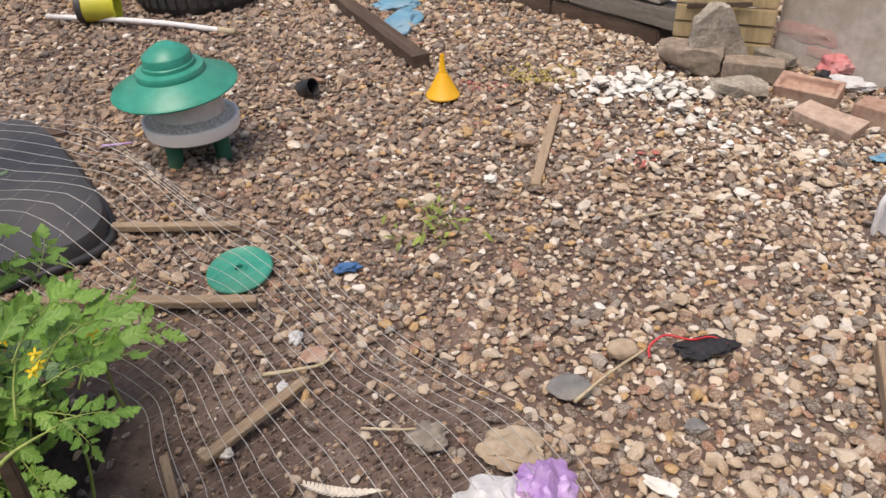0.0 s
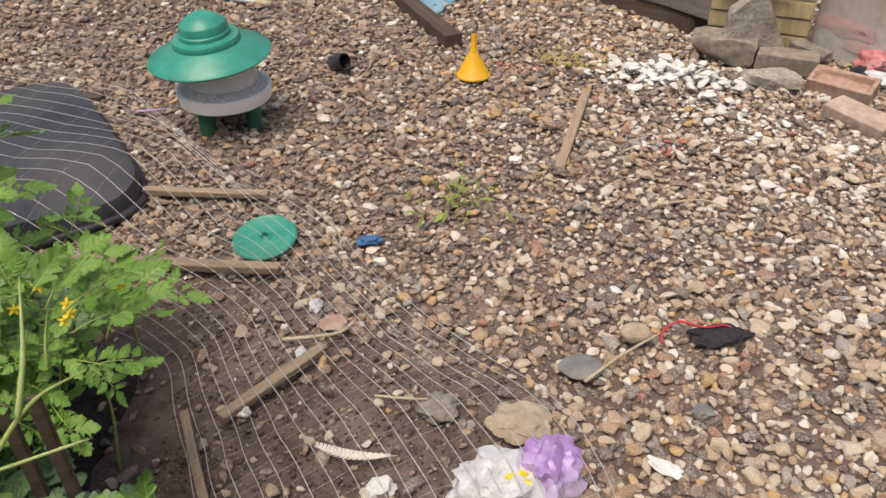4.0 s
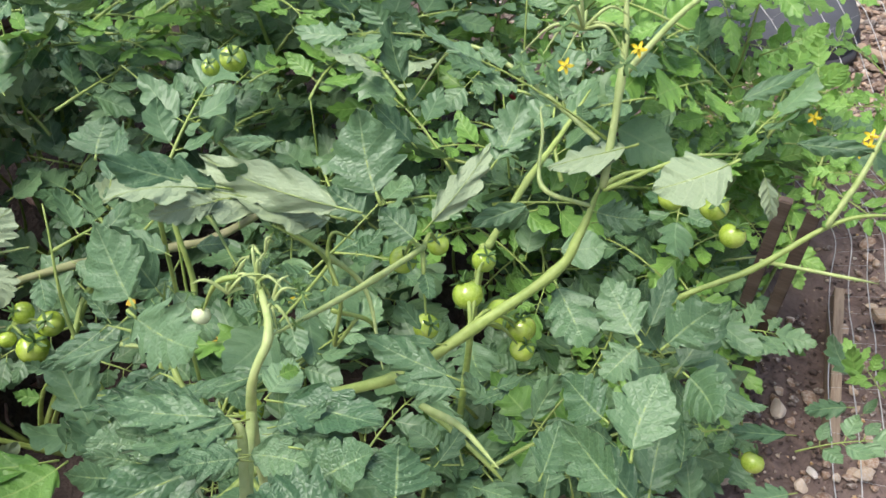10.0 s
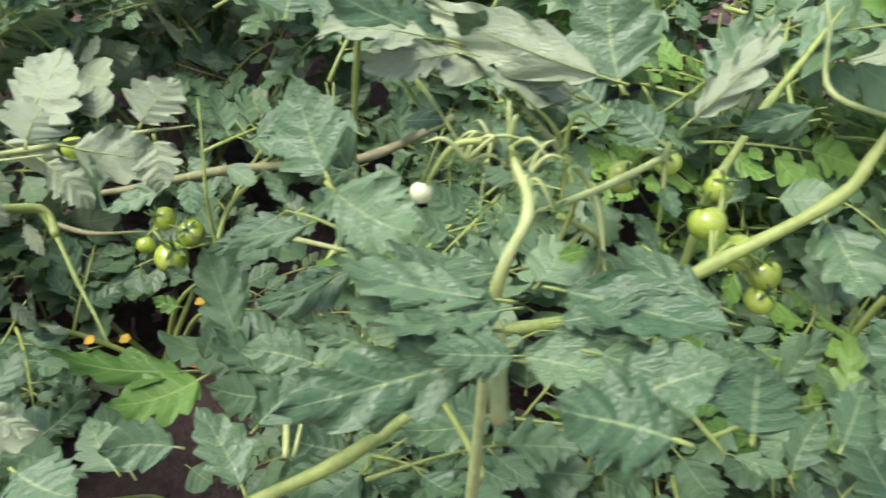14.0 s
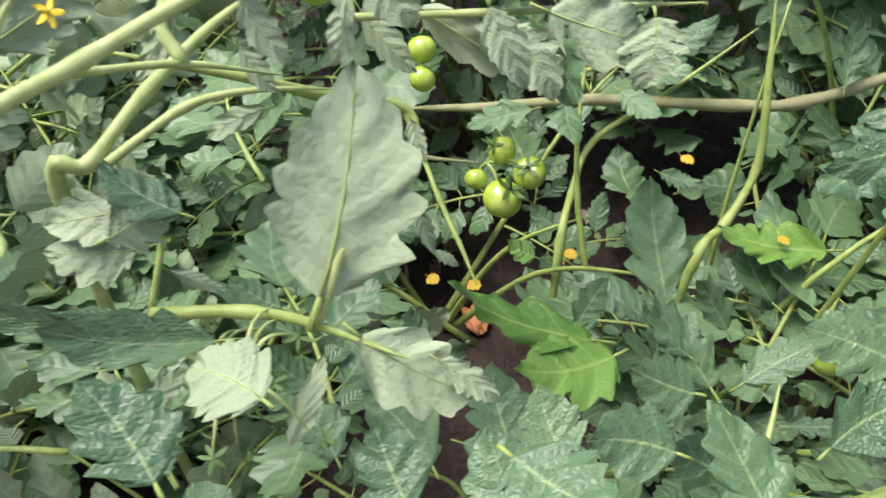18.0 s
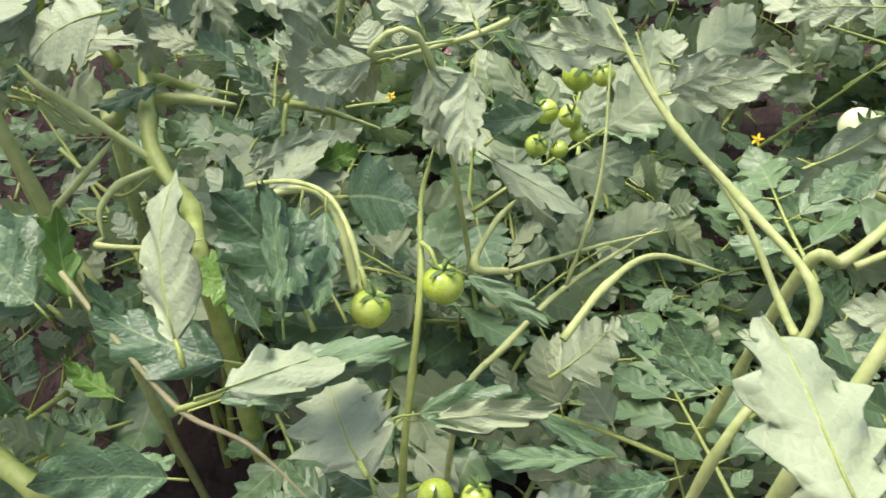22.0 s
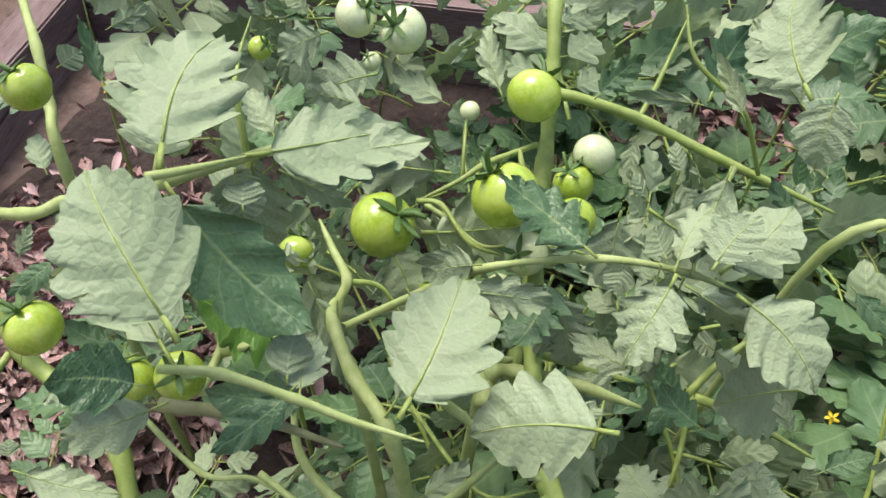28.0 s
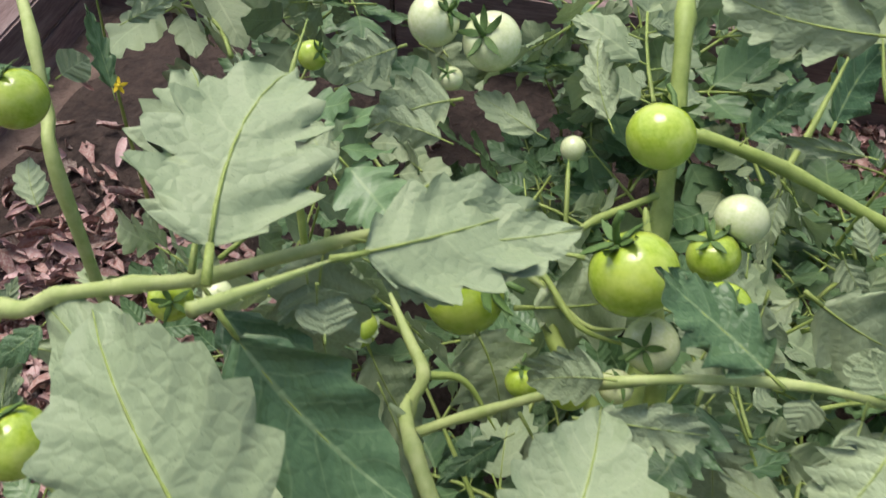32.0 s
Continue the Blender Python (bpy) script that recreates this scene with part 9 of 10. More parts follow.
leaf("i", (-1.218, -0.973, 0.562), (-1.223, -1.031, 0.577), (-0.666, -0.132, -0.734), 0.75)
leaf("i", (-1.152, -1.211, 0.722), (-1.167, -1.217, 0.735), (-0.428, -0.524, -0.736), 1.45, "small")
leaf("i", (-1.101, -1.177, 0.645), (-1.125, -1.183, 0.666), (-0.527, -0.439, -0.728), 1.13, "small")
leaf("i", (-1.183, -0.932, 0.564), (-1.193, -0.976, 0.581), (0.357, 0.265, 0.896), 0.75)
leaf("i", (-1.204, -0.870, 0.545), (-1.224, -0.887, 0.565), (-0.795, 0.359, -0.490), 0.75)
leaf("h", (-1.267, -1.456, 0.598), (-1.292, -1.481, 0.624), (-0.332, -0.500, -0.800), 0.75)
leaf("h", (-1.221, -1.436, 0.555), (-1.188, -1.459, 0.531), (0.584, -0.008, 0.811), 0.75)
leaf("h", (-1.401, -1.466, 0.650), (-1.427, -1.433, 0.666), (-0.812, -0.473, -0.343), 0.63)
leaf("i", (-1.349, -0.821, 0.554), (-1.323, -0.784, 0.525), (0.546, 0.244, 0.801), 0.75)
leaf("i", (-1.350, -0.967, 0.635), (-1.365, -0.984, 0.651), (-0.820, 0.232, -0.522), 0.88)
leaf("i", (-1.373, -0.864, 0.583), (-1.394, -0.905, 0.608), (0.601, 0.169, 0.781), 0.63)

# leaves of plant i
leaf("i", (-1.147, -1.250, 0.747), (-1.238, -1.274, 0.800), (-0.376, -0.398, -0.837), 1.17)
leaf("i", (-1.177, -1.218, 0.738), (-1.247, -1.133, 0.731), (-0.355, -0.073, -0.932), 0.86)
leaf("i", (-1.057, -1.195, 0.737), (-1.093, -1.255, 0.802), (-0.697, -0.435, -0.569), 1.09)
leaf("i", (-1.143, -1.246, 0.743), (-1.130, -1.193, 0.643), (0.575, 0.511, 0.639), 0.75)
leaf("i", (-1.110, -1.116, 0.620), (-1.200, -1.089, 0.664), (-0.642, 0.199, -0.740), 1.21)
leaf("i", (-1.119, -0.995, 0.641), (-1.124, -1.089, 0.626), (-0.441, 0.573, -0.690), 1.10)
leaf("i", (-1.242, -1.021, 0.644), (-1.291, -1.090, 0.656), (0.464, -0.204, 0.862), 0.86)
leaf("i", (-1.232, -0.972, 0.652), (-1.172, -0.995, 0.623), (-0.693, 0.362, -0.623), 1.22)
leaf("i", (-1.232, -0.953, 0.661), (-1.265, -0.938, 0.689), (-0.605, 0.286, -0.743), 1.53)
leaf("i", (-1.233, -0.973, 0.652), (-1.295, -0.967, 0.675), (-0.757, 0.574, -0.313), 0.79)
leaf("i", (-1.240, -1.095, 0.619), (-1.242, -1.148, 0.599), (-0.639, 0.528, -0.559), 0.93)
leaf("i", (-1.260, -1.048, 0.600), (-1.209, -1.053, 0.562), (0.591, -0.419, 0.689), 1.38)
leaf("i", (-1.096, -1.168, 0.643), (-1.142, -1.182, 0.647), (-0.470, -0.132, -0.873), 1.11)
leaf("i", (-1.163, -1.217, 0.743), (-1.159, -1.217, 0.710), (-0.644, -0.521, -0.560), 1.40)
leaf("i", (-1.057, -1.224, 0.691), (-1.046, -1.265, 0.711), (0.232, 0.487, 0.842), 1.21)
leaf("i", (-1.098, -1.220, 0.696), (-1.096, -1.243, 0.695), (-0.366, -0.216, -0.905), 1.24, "small")
leaf("i", (-1.239, -0.979, 0.656), (-1.262, -0.991, 0.659), (-0.359, 0.684, -0.634), 1.24, "small")
# leaves of plant g
leaf("g", (-1.113, -0.799, 0.612), (-1.115, -0.867, 0.588), (-0.705, -0.697, -0.131), 1.60)
leaf("g", (-1.118, -0.773, 0.627), (-1.174, -0.798, 0.673), (-0.656, 0.233, -0.718), 1.27)
leaf("g", (-1.112, -0.734, 0.633), (-1.168, -0.761, 0.677), (-0.775, -0.009, -0.632), 1.24)
leaf("g", (-1.111, -0.770, 0.617), (-1.058, -0.753, 0.574), (-0.658, 0.325, -0.679), 1.25)
leaf("g", (-1.299, -1.184, 0.558), (-1.260, -1.127, 0.500), (-0.617, -0.386, -0.685), 1.28)
leaf("g", (-1.313, -1.159, 0.563), (-1.342, -1.066, 0.557), (-0.828, 0.158, -0.538), 1.29)
leaf("g", (-1.371, -0.983, 0.578), (-1.335, -0.887, 0.540), (-0.894, 0.029, -0.448), 1.06)
leaf("g", (-1.366, -1.005, 0.576), (-1.314, -1.004, 0.524), (-0.712, -0.491, -0.502), 1.16)
leaf("g", (-1.266, -1.243, 0.557), (-1.226, -1.195, 0.480), (-0.748, -0.410, -0.521), 0.76)
leaf("g", (-0.988, -1.042, 0.458), (-1.034, -1.127, 0.504), (0.405, 0.110, 0.908), 1.38)
leaf("g", (-0.983, -1.028, 0.475), (-1.047, -1.051, 0.507), (0.196, -0.572, 0.797), 1.05, "fresh")
leaf("g", (-0.918, -1.113, 0.445), (-1.011, -1.132, 0.488), (-0.472, -0.489, -0.734), 1.08)
leaf("g", (-0.913, -0.878, 0.502), (-0.931, -0.987, 0.502), (0.407, 0.151, 0.901), 0.68)
leaf("g", (-1.022, -0.854, 0.559), (-0.914, -0.852, 0.526), (0.389, -0.101, 0.916), 0.45)
leaf("g", (-1.034, -0.841, 0.545), (-0.929, -0.829, 0.514), (0.484, -0.199, 0.852), 0.42)
leaf("g", (-1.022, -0.881, 0.479), (-1.018, -0.946, 0.456), (0.823, -0.075, 0.563), 1.37, "fresh")
leaf("g", (-1.081, -0.843, 0.506), (-1.089, -0.777, 0.510), (0.808, -0.314, 0.498), 1.68)
leaf("g", (-1.140, -0.898, 0.451), (-1.204, -0.859, 0.492), (-0.443, 0.110, -0.890), 1.29)
leaf("g", (-1.164, -0.927, 0.448), (-1.205, -0.972, 0.471), (-0.604, 0.207, -0.769), 1.33)
leaf("g", (-1.031, -0.999, 0.400), (-1.102, -0.966, 0.423), (-0.491, -0.270, -0.829), 1.39)
leaf("g", (-1.060, -0.919, 0.487), (-1.029, -0.864, 0.485), (0.632, -0.011, 0.775), 1.25, "fresh")
leaf("g", (-1.238, -1.246, 0.518), (-1.196, -1.314, 0.528), (0.393, 0.572, 0.720), 1.70, "fresh")
leaf("g", (-1.032, -1.368, 0.502), (-1.051, -1.308, 0.473), (-0.574, -0.590, -0.568), 1.03)
leaf("g", (-0.981, -1.365, 0.459), (-0.995, -1.293, 0.419), (0.348, 0.559, 0.753), 1.14)
# leaves of plant f
leaf("f", (-0.928, -0.835, 0.519), (-1.010, -0.887, 0.574), (0.803, 0.399, 0.443), 1.10)
leaf("f", (-0.837, -0.792, 0.500), (-0.892, -0.835, 0.529), (-0.723, -0.345, -0.598), 1.55)
leaf("f", (-0.820, -0.867, 0.588), (-0.905, -0.776, 0.560), (-0.101, -0.332, -0.938), 0.48)
leaf("f", (-0.841, -0.702, 0.429), (-0.878, -0.638, 0.428), (-0.400, 0.153, -0.904), 0.92)
leaf("f", (-0.926, -0.783, 0.434), (-0.950, -0.680, 0.427), (0.586, -0.086, 0.806), 0.60)
leaf("f", (-1.257, -0.851, 0.534), (-1.235, -0.916, 0.532), (-0.764, -0.464, -0.448), 2.10)
leaf("f", (-1.270, -0.763, 0.526), (-1.204, -0.775, 0.458), (-0.887, 0.227, -0.403), 0.93)
leaf("f", (-1.198, -0.898, 0.460), (-1.170, -0.938, 0.464), (-0.684, -0.445, -0.578), 1.44)
leaf("f", (-1.196, -0.868, 0.444), (-1.225, -0.877, 0.472), (-0.608, -0.327, -0.724), 1.42, "small")
leaf("f", (-1.224, -0.573, 0.554), (-1.199, -0.483, 0.550), (-0.863, 0.327, -0.385), 0.81)
leaf("f", (-1.190, -0.724, 0.484), (-1.237, -0.670, 0.519), (0.948, 0.131, 0.292), 1.30)
leaf("f", (-0.987, -0.672, 0.405), (-1.029, -0.604, 0.422), (-0.769, 0.182, -0.613), 1.33)
# leaves of plant e
leaf("e", (-0.919, -0.465, 0.535), (-0.929, -0.426, 0.538), (-0.849, -0.013, -0.529), 1.45)
leaf("e", (-1.040, -0.512, 0.575), (-1.065, -0.422, 0.594), (-0.982, -0.055, -0.182), 0.62)
leaf("e", (-1.030, -0.348, 0.578), (-1.081, -0.369, 0.605), (-0.809, 0.136, -0.572), 1.27)
leaf("e", (-1.018, -0.294, 0.599), (-0.981, -0.295, 0.568), (-0.632, 0.570, -0.525), 1.25)
leaf("e", (-1.011, -0.279, 0.603), (-1.046, -0.302, 0.617), (-0.823, 0.293, -0.487), 1.22)
leaf("e", (-1.031, -0.234, 0.557), (-1.045, -0.170, 0.610), (-0.482, 0.632, -0.607), 1.41)
leaf("e", (-1.009, -0.175, 0.553), (-1.034, -0.164, 0.578), (-0.500, 0.545, -0.673), 1.22, "small")
leaf("e", (-0.984, -0.150, 0.553), (-0.990, -0.113, 0.591), (-0.717, 0.181, -0.673), 1.71)
leaf("e", (-1.017, -0.198, 0.538), (-0.948, -0.191, 0.508), (0.724, -0.687, 0.055), 1.10)
leaf("e", (-0.973, -0.141, 0.552), (-0.936, -0.152, 0.521), (-0.735, 0.492, -0.465), 1.50)
leaf("e", (-0.941, -0.556, 0.448), (-0.988, -0.598, 0.467), (0.660, -0.321, 0.679), 1.23)
# leaves of plant d
leaf("d", (-0.748, -0.086, 0.628), (-0.812, -0.075, 0.655), (0.348, -0.606, 0.715), 1.30)
leaf("d", (-0.736, -0.094, 0.643), (-0.671, -0.073, 0.618), (0.529, -0.639, 0.558), 1.32)
leaf("d", (-0.827, -0.078, 0.546), (-0.836, -0.139, 0.516), (0.559, -0.455, 0.693), 0.97)
leaf("d", (-0.743, -0.075, 0.557), (-0.760, -0.142, 0.525), (0.496, -0.437, 0.750), 0.67)
leaf("d", (-1.004, -0.233, 0.559), (-1.040, -0.202, 0.590), (-0.876, -0.071, -0.478), 1.61)
leaf("d", (-0.998, -0.209, 0.557), (-0.942, -0.140, 0.531), (-0.849, 0.175, -0.499), 0.85)
leaf("d", (-0.998, -0.227, 0.552), (-0.949, -0.205, 0.527), (-0.888, 0.310, -0.339), 1.01)
leaf("d", (-1.012, -0.296, 0.598), (-1.048, -0.283, 0.625), (-0.762, -0.363, -0.537), 1.96)
leaf("d", (-1.002, -0.360, 0.622), (-1.035, -0.324, 0.641), (-0.656, -0.025, -0.754), 1.96)
leaf("d", (-0.778, -0.324, 0.491), (-0.724, -0.299, 0.485), (0.140, 0.037, 0.989), 1.40)
# more leaves of the low plants
leaf("c", (-0.549, -0.104, 0.699), (-0.582, -0.188, 0.683), (0.602, 0.094, 0.793), 0.68)
leaf("c", (-0.558, -0.098, 0.695), (-0.596, -0.152, 0.687), (0.089, -0.058, 0.994), 0.70)
leaf("c", (-0.480, -0.084, 0.705), (-0.523, -0.112, 0.706), (0.540, -0.089, 0.837), 1.28)
leaf("c", (-0.470, -0.066, 0.701), (-0.490, -0.045, 0.709), (0.116, 0.208, 0.971), 1.94)
leaf("c", (-0.553, -0.104, 0.689), (-0.522, -0.073, 0.690), (0.105, -0.523, 0.846), 0.83)
# long leaf flipped so its pale face gives the grazing sky reflection
leaf("c", (-0.664, 0.066, 0.683), (-0.754, -0.028, 0.720), (-0.590, 0.580, -0.561), 0.44)
leaf("d", (-0.886, -0.147, 0.362), (-0.969, -0.135, 0.419), (0.518, -0.259, 0.815), 0.87)
leaf("d", (-0.835, -0.150, 0.345), (-0.869, -0.191, 0.342), (0.345, -0.600, 0.722), 1.42)
leaf("e", (-0.954, -0.436, 0.521), (-0.948, -0.494, 0.530), (-0.708, -0.324, -0.628), 0.85)
leaf("e", (-0.868, -0.414, 0.501), (-0.875, -0.501, 0.515), (0.329, 0.295, 0.897), 0.49)
leaf("e", (-0.940, -0.448, 0.506), (-0.944, -0.501, 0.511), (-0.699, 0.014, -0.715), 1.16)
leaf("e", (-0.891, -0.475, 0.465), (-0.849, -0.485, 0.437), (0.291, 0.150, 0.945), 1.54)
leaf("f", (-0.869, -0.892, 0.553), (-0.943, -0.944, 0.629), (-0.458, 0.509, -0.415), 0.94)
leaf("f", (-0.836, -0.895, 0.492), (-0.820, -0.975, 0.524), (0.293, 0.625, 0.723), 0.66)
# more leaves over the fruit
leaf("i", (-1.220, -1.238, 0.705), (-1.176, -1.242, 0.632), (-0.863, -0.271, -0.427), 1.02)
leaf("i", (-1.276, -1.126, 0.665), (-1.256, -1.212, 0.672), (-0.804, -0.532, -0.268), 0.98)
leaf("g", (-0.969, -1.090, 0.503), (-1.005, -1.141, 0.519), (0.527, 0.220, 0.821), 1.30)
leaf("g", (-0.979, -1.064, 0.501), (-1.029, -1.100, 0.519), (0.679, 0.298, 0.671), 1.31)
leaf("i", (-1.251, -0.944, 0.641), (-1.290, -0.890, 0.674), (-0.613, 0.154, -0.775), 1.11)
leaf("i", (-1.233, -0.934, 0.643), (-1.196, -0.866, 0.633), (-0.474, 0.231, -0.849), 1.18)
leaf("i", (-1.329, -0.910, 0.726), (-1.393, -0.954, 0.767), (-0.834, 0.216, -0.507), 1.24)
leaf("i", (-1.374, -1.002, 0.757), (-1.392, -1.102, 0.739), (-0.835, 0.297, -0.463), 0.72)
leaf("i", (-1.259, -1.041, 0.588), (-1.213, -1.020, 0.546), (-0.542, -0.199, -0.817), 1.21)
leaf("i", (-1.410, -1.262, 0.674), (-1.384, -1.302, 0.664), (-0.749, -0.394, -0.533), 1.33)
leaf("i", (-1.419, -1.225, 0.634), (-1.391, -1.287, 0.629), (-0.586, -0.348, -0.732), 1.20)
leaf("i", (-1.329, -0.897, 0.734), (-1.299, -0.904, 0.692), (-0.514, 0.380, -0.769), 1.15)
leaf("i", (-1.308, -0.947, 0.682), (-1.256, -0.958, 0.640), (-0.645, 0.025, -0.764), 0.69)
leaf("d", (-0.857, -0.330, 0.322), (-0.931, -0.342, 0.342), (0.353, -0.197, 0.915), 1.00)
leaf("d", (-0.841, -0.276, 0.320), (-0.915, -0.285, 0.336), (0.675, 0.056, 0.736), 1.02)
leaf("d", (-0.921, -0.331, 0.335), (-0.940, -0.276, 0.331), (0.597, -0.276, 0.753), 1.04)
leaf("d", (-0.881, -0.387, 0.334), (-0.937, -0.397, 0.348), (0.331, 0.046, 0.943), 1.21)
leaf("f", (-0.735, -0.596, 0.630), (-0.837, -0.623, 0.669), (-0.701, 0.029, -0.713), 0.90)
leaf("d", (-0.714, -0.205, 0.418), (-0.788, -0.199, 0.433), (0.637, -0.001, 0.771), 1.02)
leaf("d", (-0.751, -0.314, 0.442), (-0.806, -0.326, 0.450), (0.679, -0.067, 0.731), 1.32)
leaf("d", (-0.784, -0.275, 0.416), (-0.834, -0.288, 0.422), (0.424, 0.110, 0.899), 1.23)
leaf("d", (-0.780, -0.363, 0.436), (-0.833, -0.369, 0.447), (0.491, -0.131, 0.861), 1.29)
leaf("d", (-0.764, -0.227, 0.436), (-0.799, -0.273, 0.449), (0.365, -0.135, 0.921), 1.07)
leaf("d", (-0.747, -0.117, 0.467), (-0.795, -0.154, 0.478), (0.029, -0.613, 0.789), 1.13)
leaf("d", (-0.787, -0.453, 0.521), (-0.838, -0.465, 0.540), (0.398, 0.047, 0.916), 1.26)
leaf("d", (-0.734, -0.184, 0.456), (-0.754, -0.129, 0.465), (0.607, -0.262, 0.750), 0.94)
leaf("d", (-0.809, -0.407, 0.523), (-0.848, -0.433, 0.537), (-0.407, -0.156, -0.900), 1.31)
# leaves of plant c
leaf("c", (-0.703, 0.065, 0.675), (-0.757, 0.005, 0.700), (0.726, -0.563, 0.396), 0.82)
leaf("c", (-0.739, 0.008, 0.693), (-0.792, -0.064, 0.719), (0.752, 0.142, 0.644), 0.72)
leaf("c", (-0.691, 0.055, 0.672), (-0.738, 0.004, 0.690), (-0.663, 0.321, -0.676), 0.44)
leaf("c", (-0.729, 0.001, 0.694), (-0.768, -0.047, 0.701), (-0.510, 0.477, -0.716), 0.46)
leaf("c", (-0.709, 0.115, 0.632), (-0.780, 0.139, 0.668), (0.618, -0.380, 0.688), 1.34)
leaf("c", (-0.709, 0.101, 0.624), (-0.751, 0.095, 0.634), (0.563, -0.324, 0.760), 1.34)
leaf("c", (-0.555, 0.059, 0.596), (-0.626, 0.027, 0.601), (0.475, -0.219, 0.852), 0.66)
leaf("c", (-0.548, 0.058, 0.593), (-0.590, 0.026, 0.590), (0.362, -0.194, 0.912), 0.72)
leaf("c", (-0.601, 0.217, 0.551), (-0.531, 0.190, 0.526), (0.276, -0.337, 0.900), 1.08)
leaf("c", (-0.498, 0.204, 0.564), (-0.556, 0.230, 0.567), (0.280, -0.595, 0.753), 1.29)
leaf("c", (-0.483, 0.210, 0.564), (-0.479, 0.264, 0.584), (0.397, -0.735, 0.550), 1.46)
leaf("c", (-0.497, 0.205, 0.564), (-0.511, 0.165, 0.540), (0.285, -0.345, 0.894), 1.28)
leaf("c", (-0.461, 0.209, 0.558), (-0.409, 0.197, 0.567), (0.331, -0.712, 0.620), 1.37)
leaf("c", (-0.462, 0.112, 0.590), (-0.508, 0.123, 0.574), (0.427, -0.508, 0.748), 1.32)
leaf("c", (-0.435, 0.104, 0.581), (-0.471, 0.162, 0.589), (0.432, -0.555, 0.711), 1.19)
leaf("c", (-0.420, 0.077, 0.588), (-0.482, 0.094, 0.574), (0.254, -0.704, 0.663), 1.04)
leaf("c", (-0.901, -0.037, 0.652), (-0.930, -0.015, 0.667), (0.824, -0.392, 0.409), 2.15)
leaf("c", (-0.674, 0.124, 0.606), (-0.717, 0.123, 0.615), (0.490, -0.415, 0.767), 1.18)
leaf("c", (-0.595, 0.246, 0.618), (-0.546, 0.269, 0.615), (0.329, -0.827, 0.456), 0.97)
leaf("c", (-0.627, 0.219, 0.614), (-0.662, 0.175, 0.602), (0.806, -0.524, 0.277), 0.85)
leaf("c", (-0.473, 0.056, 0.565), (-0.491, 0.099, 0.567), (0.467, -0.222, 0.856), 1.17)
# joints of the fruit-laden plant and leaf stalks of its neighbours
stem("i", 0.0052, 0.004, (-1.150, -1.100, -0.010), (-1.127, -1.117, 0.443), (-1.125, -1.128, 0.572), (-1.157, -1.163, 0.581), (-1.191, -1.188, 0.582), (-1.217, -1.201, 0.566), (-1.236, -1.205, 0.555), material="stem_pale")
stem("i", 0.0026, 0.002, (-1.066, -1.223, 0.694), (-1.075, -1.196, 0.687), (-1.081, -1.160, 0.668), (-1.084, -1.129, 0.653), (-1.088, -1.096, 0.642), material="stem_pale")
stem("i", 0.0026, 0.002, (-1.129, -1.244, 0.759), (-1.145, -1.235, 0.752), (-1.176, -1.217, 0.740), material="stem_pale")
stem("i", 0.0022, 0.0016, (-1.348, -1.164, 0.561), (-1.338, -1.150, 0.563), (-1.326, -1.133, 0.563), (-1.318, -1.109, 0.555), (-1.322, -1.083, 0.559), material="stem_pale")
stem("g", 0.0024, 0.0016, (-1.121, -0.713, 0.640), (-1.112, -0.738, 0.632), (-1.113, -0.771, 0.620), (-1.112, -0.803, 0.610), material="stem_pale")
stem("e", 0.0026, 0.0018, (-1.056, -0.314, 0.544), (-1.038, -0.226, 0.535), (-1.002, -0.160, 0.542), (-0.969, -0.110, 0.549), material="stem_pale")
stem("e", 0.0032, 0.0022, (-0.969, -0.669, 0.472), (-1.013, -0.634, 0.485), (-1.049, -0.593, 0.482), (-1.052, -0.535, 0.464), material="stem_pale")
stem("c", 0.0032, 0.0024, (-0.596, 0.056, 0.521), (-0.554, 0.058, 0.537), (-0.506, 0.049, 0.550), material="stem_pale")
stem("c", 0.0024, 0.0018, (-0.717, 0.020, 0.669), (-0.700, 0.054, 0.619), (-0.680, 0.071, 0.582), (-0.637, 0.049, 0.541), material="stem_pale")
stem("c", 0.002, 0.0015, (-0.824, -0.110, 0.540), (-0.783, -0.066, 0.528), material="stem_pale")


# ---- foliage filling the bed ----
ROUTE = [Vector(eye) for t, eye, target, roll in PATH]


def clear(p, keep):
    return all((p - e).length > keep - (0.0 if p.z > 0.4 else 0.1 if p.z > 0.25 else 0.16) for e in ROUTE)


SPINE = np.array(SPINES)
HOLLOWS = [(Vector((-1.16, -0.13, 0.2)), Vector((0.68, -0.22, 0.7)), 0.12), (Vector((-1.16, 0.02, 0.22)), Vector((0.68, -0.25, 0.69)), 0.09)]


def covers(p, fruit):
    """Whether a leaf here would hide a fruit, or close a hollow, on the path side, where the plants stand open."""
    for q, way, r in HOLLOWS:
        s = (p - q).dot(way)
        if s > -0.1 and ((p - q) - way * s).length < r:
            return True
    away = np.array(p) - SPINE
    ahead = away @ np.array(OPEN)
    if np.any((ahead > 0.0) & (ahead < 0.4) & (np.linalg.norm(away - ahead[:, None] * np.array(OPEN), axis=1) < 0.065)):
        return True
    for q in fruit:
        s = (p - q).dot(OPEN)
        if s > -0.03 and ((p - q) - OPEN * s).length < 0.085:
            return True
    return False


def turned_share(p):
    """Leaves high up and away from the path turn their pale lower faces out; low and near ones lie flat."""
    return max(0.15, min(1.0, (p.z - 0.1) / 0.3)) * max(0.25, min(1.0, (-0.85 - p.x) / 0.2))


